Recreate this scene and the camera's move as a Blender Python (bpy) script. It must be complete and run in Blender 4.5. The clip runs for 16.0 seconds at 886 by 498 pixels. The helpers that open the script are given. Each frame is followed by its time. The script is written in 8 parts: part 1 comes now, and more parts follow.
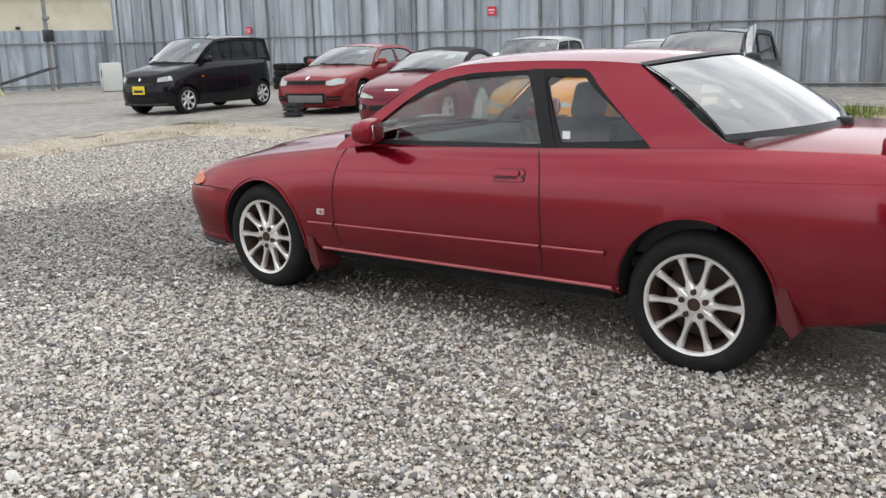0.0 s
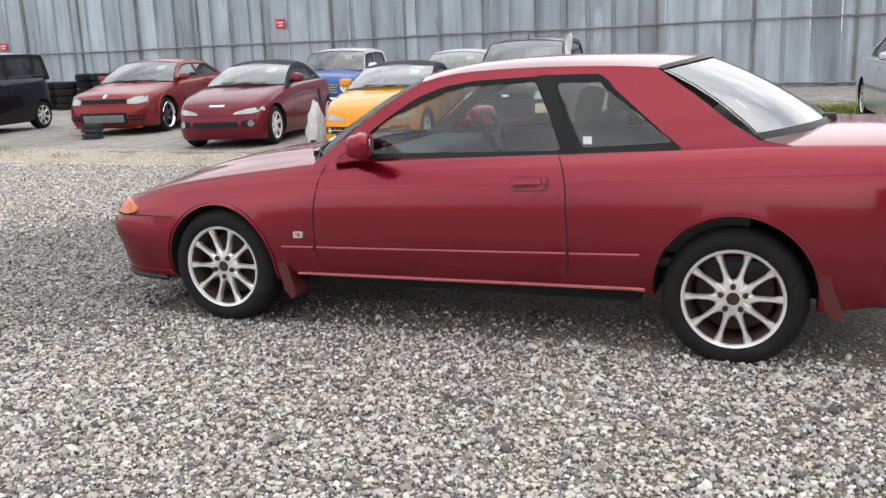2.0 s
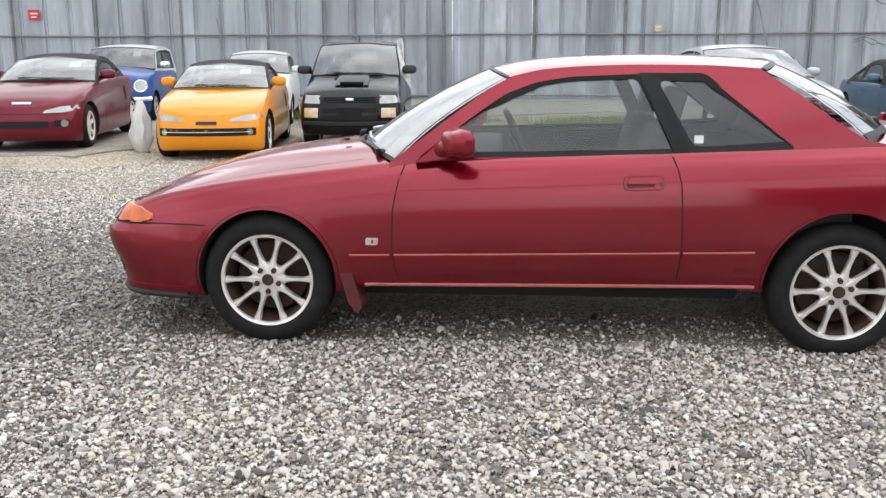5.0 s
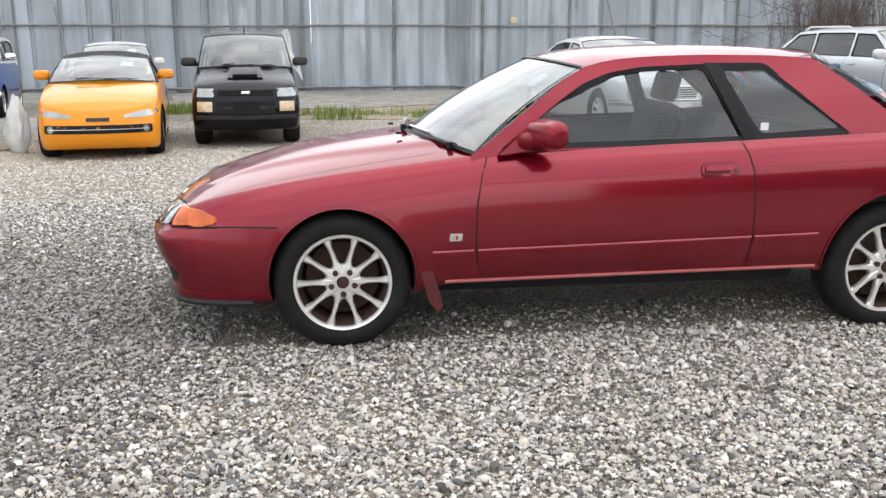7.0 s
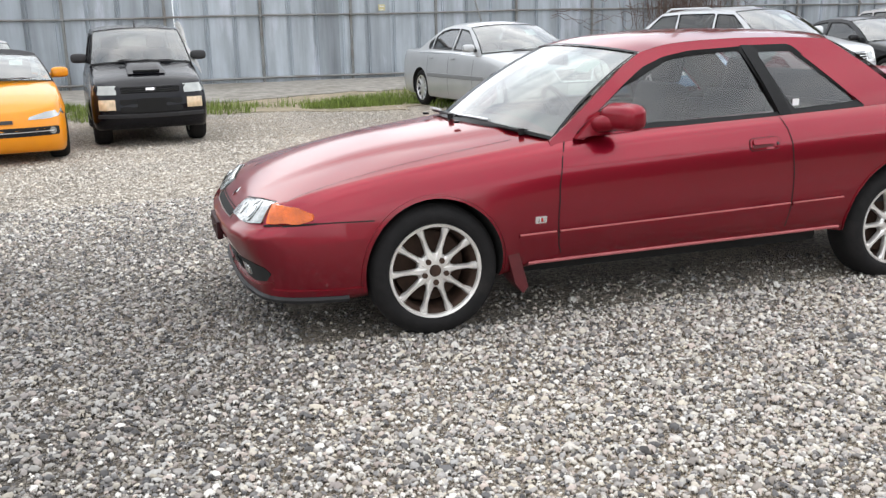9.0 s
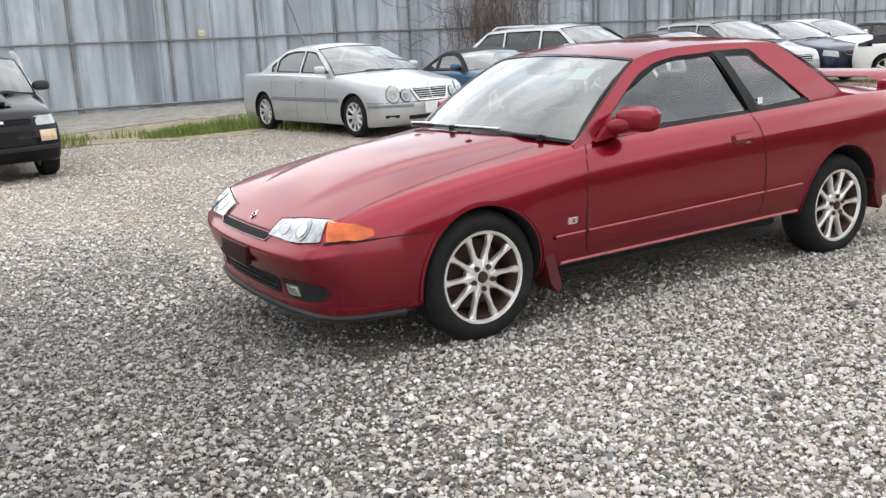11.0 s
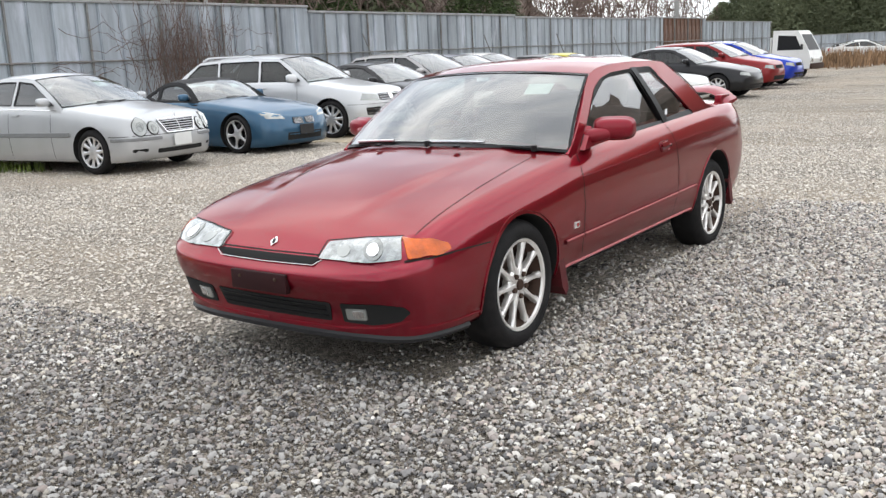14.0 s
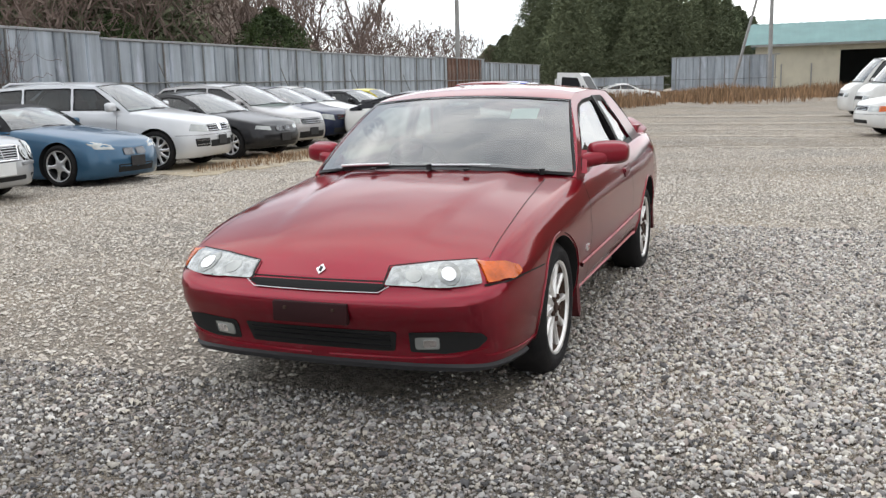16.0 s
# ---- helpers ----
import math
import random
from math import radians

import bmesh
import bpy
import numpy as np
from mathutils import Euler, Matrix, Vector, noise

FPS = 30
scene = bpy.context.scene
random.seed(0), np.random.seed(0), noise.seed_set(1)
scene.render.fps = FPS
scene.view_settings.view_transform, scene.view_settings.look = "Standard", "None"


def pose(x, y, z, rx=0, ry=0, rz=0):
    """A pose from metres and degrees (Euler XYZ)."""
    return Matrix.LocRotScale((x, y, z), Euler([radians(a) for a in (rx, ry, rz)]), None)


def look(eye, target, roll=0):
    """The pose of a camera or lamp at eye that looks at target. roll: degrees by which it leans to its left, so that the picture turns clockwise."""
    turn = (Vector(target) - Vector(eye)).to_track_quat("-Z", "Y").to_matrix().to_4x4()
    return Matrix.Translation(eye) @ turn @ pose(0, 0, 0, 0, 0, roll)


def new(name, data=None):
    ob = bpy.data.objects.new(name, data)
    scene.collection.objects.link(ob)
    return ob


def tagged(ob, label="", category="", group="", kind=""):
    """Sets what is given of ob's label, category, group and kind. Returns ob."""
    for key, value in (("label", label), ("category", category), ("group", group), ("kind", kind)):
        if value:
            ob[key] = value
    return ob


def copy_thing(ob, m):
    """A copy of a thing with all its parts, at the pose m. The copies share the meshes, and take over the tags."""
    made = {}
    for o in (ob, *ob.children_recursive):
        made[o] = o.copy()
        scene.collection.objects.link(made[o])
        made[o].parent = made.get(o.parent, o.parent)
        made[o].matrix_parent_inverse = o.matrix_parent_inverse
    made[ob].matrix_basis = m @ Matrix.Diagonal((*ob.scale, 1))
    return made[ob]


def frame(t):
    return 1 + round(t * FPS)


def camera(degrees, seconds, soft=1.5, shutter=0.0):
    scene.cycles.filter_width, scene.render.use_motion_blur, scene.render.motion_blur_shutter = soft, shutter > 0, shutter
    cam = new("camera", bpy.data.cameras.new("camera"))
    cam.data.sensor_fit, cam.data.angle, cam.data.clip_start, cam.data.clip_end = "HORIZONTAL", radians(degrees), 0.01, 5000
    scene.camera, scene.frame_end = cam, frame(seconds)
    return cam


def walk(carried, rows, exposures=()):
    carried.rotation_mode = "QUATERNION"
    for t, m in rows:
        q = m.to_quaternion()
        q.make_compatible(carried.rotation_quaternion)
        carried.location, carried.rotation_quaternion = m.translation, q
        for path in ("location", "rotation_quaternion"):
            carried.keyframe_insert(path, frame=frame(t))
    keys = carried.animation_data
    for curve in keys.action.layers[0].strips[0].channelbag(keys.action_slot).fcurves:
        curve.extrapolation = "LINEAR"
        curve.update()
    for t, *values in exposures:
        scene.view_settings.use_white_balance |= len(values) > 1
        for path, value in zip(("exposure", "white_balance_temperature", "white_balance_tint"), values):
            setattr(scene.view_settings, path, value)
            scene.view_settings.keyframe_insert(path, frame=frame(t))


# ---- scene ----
cam = camera(51.8, 16.0, 1.4)
PATH = [
    (0, (4.014, -3.508, 1.392), (2.829, -1.958, 0.951), -1.6),
    (0.5, (3.76, -3.639, 1.409), (2.657, -2.037, 0.943), -2.6),
    (1, (3.468, -3.698, 1.413), (2.46, -2.028, 0.969), -1.9),
    (1.5, (3.17, -3.843, 1.414), (2.326, -2.086, 0.968), -1.7),
    (2, (2.897, -3.936, 1.408), (2.159, -2.128, 0.976), -2.5),
    (2.5, (2.606, -3.977, 1.421), (1.946, -2.133, 1.016), -2.7),
    (3, (2.302, -4.083, 1.426), (1.789, -2.194, 1.012), -2.7),
    (3.5, (2.01, -4.093, 1.409), (1.582, -2.186, 0.984), -2.9),
    (5.8, (0.642, -4.039, 1.365), (0.664, -2.085, 0.94), 0.6),
    (6, (0.513, -4.071, 1.387), (0.574, -2.118, 0.959), 0.4),
    (6.5, (0.22, -4.023, 1.37), (0.362, -2.076, 0.934), -0.3),
    (7, (-0.062, -3.935, 1.366), (0.188, -2.002, 0.92), -0.1),
    (7.5, (-0.377, -3.954, 1.4), (-0.041, -2.034, 0.954), 0.3),
    (8, (-0.655, -3.9, 1.368), (-0.278, -1.989, 0.915), 0.8),
    (8.5, (-0.909, -3.801, 1.382), (-0.436, -1.911, 0.929), 0.0),
    (9, (-1.207, -3.792, 1.397), (-0.606, -1.945, 0.92), -1.4),
    (9.2, (-1.308, -3.767, 1.394), (-0.664, -1.936, 0.912), -1.8),
    (11.3, (-2.432, -3.277, 1.387), (-1.36, -1.649, 0.942), -2.6),
    (11.5, (-2.526, -3.215, 1.392), (-1.416, -1.614, 0.94), -2.4),
    (12, (-2.792, -3.034, 1.405), (-1.58, -1.51, 0.948), -2.9),
    (12.5, (-3.017, -2.84, 1.379), (-1.738, -1.373, 0.919), -2.3),
    (13, (-3.204, -2.608, 1.381), (-1.819, -1.234, 0.94), -1.5),
    (13.5, (-3.447, -2.397, 1.407), (-1.935, -1.155, 0.991), -2.5),
    (14, (-3.597, -2.117, 1.372), (-2.008, -0.973, 0.963), -2.8),
    (14.5, (-3.723, -1.8, 1.36), (-2.056, -0.763, 0.976), -1.7),
    (15, (-3.925, -1.545, 1.381), (-2.208, -0.589, 1.01), -2.1),
    (15.5, (-3.992, -1.259, 1.341), (-2.221, -0.409, 0.968), -1.6),
    (16, (-4.059, -0.977, 1.338), (-2.222, -0.267, 0.988), -1.5),
]
walk(cam, [(t, look(eye, target, roll)) for t, eye, target, roll in PATH],
     [(0, -0.14), (1, -0.1), (2, 0.0), (3.5, 0.06), (6, 0.13), (9, 0.13), (12, 0.08), (14, 0.06), (15, -0.13), (16, -0.2)])

# ---- world and light: an overcast, bright day ----
world = bpy.data.worlds.new("overcast_sky")
scene.world = world
world.use_nodes = True
wn, wl = world.node_tree.nodes, world.node_tree.links
wn.clear()
w_out = wn.new("ShaderNodeOutputWorld")
w_bg = wn.new("ShaderNodeBackground")
w_sky = wn.new("ShaderNodeTexSky")
w_sky.sky_type = "NISHITA"
w_sky.sun_disc = False
w_sky.sun_elevation, w_sky.sun_rotation = radians(52), radians(200)
w_co = wn.new("ShaderNodeTexCoord")
w_map = wn.new("ShaderNodeMapping")
w_map.inputs["Scale"].default_value = (1.0, 1.0, 2.6)
w_noise = wn.new("ShaderNodeTexNoise")
w_noise.inputs["Scale"].default_value = 2.3
w_noise.inputs["Detail"].default_value = 7.0
w_noise.inputs["Roughness"].default_value = 0.58
w_ramp = wn.new("ShaderNodeValToRGB")
w_ramp.color_ramp.elements[0].position, w_ramp.color_ramp.elements[1].position = 0.36, 0.66
w_ramp.color_ramp.elements[0].color = (5.6, 6.0, 6.6, 1)
w_ramp.color_ramp.elements[1].color = (12.5, 12.5, 12.4, 1)
w_mix = wn.new("ShaderNodeMixRGB")
w_mix.inputs[0].default_value = 0.86
wl.new(w_co.outputs["Generated"], w_map.inputs["Vector"])
wl.new(w_map.outputs["Vector"], w_noise.inputs["Vector"])
wl.new(w_noise.outputs["Fac"], w_ramp.inputs["Fac"])
wl.new(w_sky.outputs["Color"], w_mix.inputs[1])
wl.new(w_ramp.outputs["Color"], w_mix.inputs[2])
# soft bright lobe added to the cloud in the north-east, tuned for the car's reflections
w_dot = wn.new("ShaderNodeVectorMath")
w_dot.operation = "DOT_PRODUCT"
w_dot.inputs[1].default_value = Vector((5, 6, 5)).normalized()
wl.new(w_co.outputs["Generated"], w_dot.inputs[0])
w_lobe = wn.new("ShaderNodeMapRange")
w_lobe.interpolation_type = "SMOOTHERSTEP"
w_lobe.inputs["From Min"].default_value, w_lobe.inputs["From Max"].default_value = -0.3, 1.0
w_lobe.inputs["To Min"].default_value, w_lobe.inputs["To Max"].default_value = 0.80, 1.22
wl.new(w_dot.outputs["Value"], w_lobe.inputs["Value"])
# sky brightness by height, all but even: 1.0 low down, 0.99 overhead
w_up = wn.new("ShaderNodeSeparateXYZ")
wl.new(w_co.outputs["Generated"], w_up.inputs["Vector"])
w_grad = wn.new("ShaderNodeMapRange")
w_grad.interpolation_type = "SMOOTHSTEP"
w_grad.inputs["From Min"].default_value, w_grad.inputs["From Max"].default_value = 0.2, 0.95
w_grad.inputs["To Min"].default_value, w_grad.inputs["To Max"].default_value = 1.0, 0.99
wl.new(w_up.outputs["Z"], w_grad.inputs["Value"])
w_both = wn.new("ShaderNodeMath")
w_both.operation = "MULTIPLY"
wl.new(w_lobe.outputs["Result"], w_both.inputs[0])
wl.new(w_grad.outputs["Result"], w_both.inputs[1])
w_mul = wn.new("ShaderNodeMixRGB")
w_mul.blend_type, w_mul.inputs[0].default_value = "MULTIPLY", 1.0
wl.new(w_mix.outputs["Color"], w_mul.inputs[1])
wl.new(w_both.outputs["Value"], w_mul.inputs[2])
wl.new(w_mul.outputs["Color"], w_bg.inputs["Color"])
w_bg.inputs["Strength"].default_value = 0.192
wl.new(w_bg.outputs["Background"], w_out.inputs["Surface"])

sun = new("sun", bpy.data.lights.new("sun", "SUN"))
sun.data.energy, sun.data.angle, sun.data.color = 0.5, radians(110), (1.0, 0.96, 0.9)
sun.matrix_world = look((7, -6, 12), (0, 0, 0))


# ---- materials ----
def material(name, color, rough=0.5, metal=0.0, coat=0.0, var=0.12, scale=8.0, bump=0.0, bump_scale=40.0,
             stain=None, stain_amount=0.0, stain_scale=1.5, island=0.0, obj_random=0.0, transmission=0.0, spec_level=0.5):
    """A principled material with grain and stains at two scales, by object coordinates in metres."""
    m = bpy.data.materials.new(name)
    m.use_nodes = True
    n, l = m.node_tree.nodes, m.node_tree.links
    p = n["Principled BSDF"]
    p.inputs["Roughness"].default_value = rough
    p.inputs["Metallic"].default_value = metal
    p.inputs["Coat Weight"].default_value = coat
    p.inputs["Coat Roughness"].default_value = 0.06
    p.inputs["Transmission Weight"].default_value = transmission
    p.inputs["Specular IOR Level"].default_value = spec_level
    co = n.new("ShaderNodeTexCoord")
    nz = n.new("ShaderNodeTexNoise")
    nz.inputs["Scale"].default_value, nz.inputs["Detail"].default_value = scale, 6
    l.new(co.outputs["Object"], nz.inputs["Vector"])
    mr = n.new("ShaderNodeMapRange")
    mr.inputs["From Min"].default_value, mr.inputs["From Max"].default_value = 0.25, 0.75
    mr.inputs["To Min"].default_value, mr.inputs["To Max"].default_value = 1 - var, 1 + var
    l.new(nz.outputs["Fac"], mr.inputs["Value"])
    mul = n.new("ShaderNodeMixRGB")
    mul.blend_type = "MULTIPLY"
    mul.inputs[0].default_value = 1
    mul.inputs[1].default_value = (*color, 1)
    l.new(mr.outputs["Result"], mul.inputs[2])
    top = mul.outputs["Color"]
    if stain:
        ns = n.new("ShaderNodeTexNoise")
        ns.inputs["Scale"].default_value, ns.inputs["Detail"].default_value = stain_scale, 8
        ns.inputs["Roughness"].default_value = 0.65
        l.new(co.outputs["Object"], ns.inputs["Vector"])
        rs = n.new("ShaderNodeMapRange")
        rs.inputs["From Min"].default_value, rs.inputs["From Max"].default_value = 0.5, 0.72
        rs.inputs["To Max"].default_value = stain_amount
        l.new(ns.outputs["Fac"], rs.inputs["Value"])
        ms = n.new("ShaderNodeMixRGB")
        ms.inputs[2].default_value = (*stain, 1)
        l.new(rs.outputs["Result"], ms.inputs[0])
        l.new(top, ms.inputs[1])
        top = ms.outputs["Color"]
    if island or obj_random:
        src = n.new("ShaderNodeNewGeometry").outputs["Random Per Island"] if island else n.new("ShaderNodeObjectInfo").outputs["Random"]
        amount = island or obj_random
        mi = n.new("ShaderNodeMapRange")
        mi.inputs["To Min"].default_value, mi.inputs["To Max"].default_value = 1 - amount, 1 + amount
        l.new(src, mi.inputs["Value"])
        m2 = n.new("ShaderNodeMixRGB")
        m2.blend_type = "MULTIPLY"
        m2.inputs[0].default_value = 1
        l.new(top, m2.inputs[1])
        l.new(mi.outputs["Result"], m2.inputs[2])
        top = m2.outputs["Color"]
    l.new(top, p.inputs["Base Color"])
    if bump:
        nb = n.new("ShaderNodeTexNoise")
        nb.inputs["Scale"].default_value, nb.inputs["Detail"].default_value = bump_scale, 5
        l.new(co.outputs["Object"], nb.inputs["Vector"])
        bp = n.new("ShaderNodeBump")
        bp.inputs["Strength"].default_value, bp.inputs["Distance"].default_value = bump, 0.01
        l.new(nb.outputs["Fac"], bp.inputs["Height"])
        l.new(bp.outputs["Normal"], p.inputs["Normal"])
    return m


def glass_material(name, tint=(0.62, 0.66, 0.66), gloss=1.0):
    """A thin pane: light passes straight through, and the gloss follows Fresnel's law."""
    m = bpy.data.materials.new(name)
    m.use_nodes = True
    n, l = m.node_tree.nodes, m.node_tree.links
    n.remove(n["Principled BSDF"])
    tr, gl, mx, lw, pw, mr = (n.new(k) for k in ("ShaderNodeBsdfTransparent", "ShaderNodeBsdfGlossy", "ShaderNodeMixShader", "ShaderNodeLayerWeight", "ShaderNodeMath", "ShaderNodeMapRange"))
    tr.inputs["Color"].default_value = (*tint, 1)
    gl.inputs["Roughness"].default_value = 0.015
    lw.inputs["Blend"].default_value = 0.5
    pw.operation, pw.inputs[1].default_value = "POWER", 2.8
    mr.inputs["To Min"].default_value, mr.inputs["To Max"].default_value = 0.09 * gloss, 1.0
    l.new(lw.outputs["Facing"], pw.inputs[0])
    l.new(pw.outputs["Value"], mr.inputs["Value"])
    l.new(mr.outputs["Result"], mx.inputs[0])
    l.new(tr.outputs["BSDF"], mx.inputs[1])
    l.new(gl.outputs["BSDF"], mx.inputs[2])
    l.new(mx.outputs["Shader"], n["Material Output"].inputs["Surface"])
    return m


def paint(name, color, metal=0.25, rough=0.33, coat=0.8, dirt=0.1, coat_rough=0.07):
    m = material(name, color, rough, metal, coat, var=0.05, scale=3, stain=(0.28, 0.25, 0.22), stain_amount=dirt, stain_scale=2.2)
    m.node_tree.nodes["Principled BSDF"].inputs["Specular IOR Level"].default_value = 0.05
    m.node_tree.nodes["Principled BSDF"].inputs["Coat IOR"].default_value = 1.5
    m.node_tree.nodes["Principled BSDF"].inputs["Coat Roughness"].default_value = coat_rough
    return m


RED = paint("dark_red_metallic_paint", (0.25, 0.0056, 0.021), 0.85, 0.32, 0.95, 0.01, 0.095)
RED.node_tree.nodes["Principled BSDF"].inputs["Coat IOR"].default_value = 1.53
RED.node_tree.nodes["Principled BSDF"].inputs["Specular Tint"].default_value = (0.5, 0.12, 0.15, 1)
# the light on the moulding's upper edge, as paint; the sill edge shares it
EDGE_LIGHT = material("pale_edge_light", (0.50, 0.14, 0.15), 0.45, var=0.15, scale=14)
RED_FADED = paint("faded_red_paint", (0.24, 0.009, 0.022), 0.6, 0.42, 0.6, 0.03)
GLASS = glass_material("window_glass", (0.78, 0.81, 0.805), 1.05)
GLASS_BACK = glass_material("rear_glass", (0.5, 0.53, 0.52), 2.4)
GLASS_SMOKE = glass_material("smoked_side_glass", (0.17, 0.20, 0.195), 0.6)
GLASS_DARK = glass_material("tinted_glass", (0.16, 0.18, 0.19))
GLASS_GREEN = glass_material("green_tinted_glass", (0.5, 0.62, 0.57), 2.0)
RUBBER = material("tyre_rubber", (0.011, 0.0105, 0.011), 0.78, spec_level=0.25, var=0.25, scale=14, stain=(0.036, 0.032, 0.03), stain_amount=0.5, stain_scale=6, bump=0.2, bump_scale=120)
TRIM = material("black_rubber_trim", (0.011, 0.011, 0.012), 0.42, var=0.2, scale=20, spec_level=0.22)
SEAM = material("dark_gap", (0.008, 0.004, 0.004), 0.8)
DARK = material("dark_plastic", (0.022, 0.022, 0.024), 0.62, var=0.2, scale=15, bump=0.1, bump_scale=200)
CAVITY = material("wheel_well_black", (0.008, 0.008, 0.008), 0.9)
ALLOY = material("worn_silver_alloy", (0.86, 0.85, 0.83), 0.3, 0.65, 0.1, var=0.12, scale=18, stain=(0.26, 0.17, 0.12), stain_amount=0.4, stain_scale=9, bump=0.05, bump_scale=90)
ALLOY_CLEAN = material("silver_alloy", (0.72, 0.72, 0.73), 0.3, 0.75, 0.2, var=0.08, scale=10)
ALLOY_WHITE = material("white_alloy", (0.78, 0.78, 0.77), 0.4, 0.05, 0.2, var=0.06, scale=10, stain=(0.3, 0.25, 0.2), stain_amount=0.3, stain_scale=8)
ALLOY_DARK = material("black_alloy", (0.03, 0.03, 0.032), 0.35, 0.3, 0.3, var=0.1)
RUST = material("rusty_brown_steel", (0.055, 0.03, 0.02), 0.75, 0.3, var=0.35, scale=22, bump=0.2, bump_scale=80)
MIRROR = material("mirror_glass", (0.42, 0.43, 0.45), 0.03, 1.0, var=0.02)
CHROME = material("chrome", (0.82, 0.82, 0.83), 0.12, 1.0, var=0.03)
LENS = material("clear_lamp_lens", (0.37, 0.385, 0.37), 0.2, 0.55, 0.8, var=0.2, scale=9)
REFLECTOR = material("lamp_reflector", (0.34, 0.355, 0.35), 0.22, 0.85, 0.8, var=0.4, scale=26)
LENS_DEEP = material("lamp_projector", (0.25, 0.26, 0.25), 0.06, 0.75, 1.0, var=0.4, scale=30)
AMBER = material("amber_lens", (0.60, 0.105, 0.003), 0.2, 0.0, 0.45, var=0.4, scale=17, bump=0.3, bump_scale=110)
TAIL = material("red_lamp_lens", (0.45, 0.02, 0.02), 0.12, 0.0, 1.0, var=0.15, scale=20)
PAPER = material("white_paper", (0.82, 0.83, 0.84), 0.7, var=0.05, scale=9)
CLOTH = material("grey_seat_cloth", (0.055, 0.055, 0.06), 0.9, var=0.2, scale=30, bump=0.2, bump_scale=300)
CLOTH_LIGHT = material("pale_seat_cloth", (0.28, 0.26, 0.23), 0.9, var=0.15, scale=30)
CANVAS = material("black_soft_top", (0.02, 0.02, 0.022), 0.85, var=0.2, scale=12, bump=0.15, bump_scale=150)
PLATE_Y = material("yellow_plate", (0.78, 0.6, 0.03), 0.5, var=0.06)
PLATE_W = material("white_plate", (0.74, 0.75, 0.74), 0.5, var=0.06)
FLAP = material("red_mud_flap", (0.09, 0.009, 0.012), 0.6, var=0.2, scale=12)
MILKY = material("milky_plastic_sheet", (0.74, 0.74, 0.73), 0.32, 0.0, 0.4, var=0.12, scale=9, bump=0.5, bump_scale=14, transmission=0.25)


# ---- mesh helpers ----
from mathutils.bvhtree import BVHTree
from mathutils.geometry import delaunay_2d_cdt


def part(name, bm, mat, parent=None, label="", smooth=True, sharp=40):
    me = bpy.data.meshes.new(name)
    bm.normal_update()
    if smooth:
        for f in bm.faces:
            f.smooth = True
        for e in bm.edges:
            if len(e.link_faces) == 2 and e.calc_face_angle(0) > radians(sharp):
                e.smooth = False
    bm.to_mesh(me)
    bm.free()
    for m in (mat if isinstance(mat, (list, tuple)) else [mat]):
        me.materials.append(m)
    ob = new(name, me)
    if parent:
        ob.parent = parent
    if label:
        ob["label"] = label
    return ob


def mesh_ob(name, verts, faces, mat, parent=None, label="", smooth=False):
    me = bpy.data.meshes.new(name)
    me.from_pydata([tuple(v) for v in verts], [], [tuple(f) for f in faces])
    if smooth:
        me.polygons.foreach_set("use_smooth", [True] * len(me.polygons))
    me.materials.append(mat)
    ob = new(name, me)
    if parent:
        ob.parent = parent
    if label:
        ob["label"] = label
    return ob


def empty(name, m=None):
    ob = new(name)
    ob.empty_display_size = 0.3
    if m is not None:
        ob.matrix_world = m
    return ob


def box(bm, cx, cy, cz, sx, sy, sz, bevel=0.0, seg=2, m=None):
    r = bmesh.ops.create_cube(bm, size=1.0)
    vs = r["verts"]
    mat = Matrix.Translation((cx, cy, cz)) @ Matrix.Diagonal((sx, sy, sz, 1))
    if m is not None:
        mat = m @ mat
    bmesh.ops.transform(bm, matrix=mat, verts=vs)
    if bevel:
        es = list({e for v in vs for e in v.link_edges})
        bmesh.ops.bevel(bm, geom=es, offset=bevel, segments=seg, profile=0.6, affect="EDGES")
    return bm


def box_bm(cx, cy, cz, sx, sy, sz, bevel=0.0, seg=2, m=None):
    return box(bmesh.new(), cx, cy, cz, sx, sy, sz, bevel, seg, m)


def cushion(sx, sy, sz, p=3.4, cuts=7):
    """A box blown round at its edges and faces."""
    bm = bmesh.new()
    bmesh.ops.create_cube(bm, size=2.0)
    bmesh.ops.subdivide_edges(bm, edges=bm.edges[:], cuts=cuts, use_grid_fill=True)
    for v in bm.verts:
        k = (abs(v.co.x) ** p + abs(v.co.y) ** p + abs(v.co.z) ** p) ** (-1 / p)
        v.co = Vector((v.co.x * k * sx / 2, v.co.y * k * sy / 2, v.co.z * k * sz / 2))
    return bm


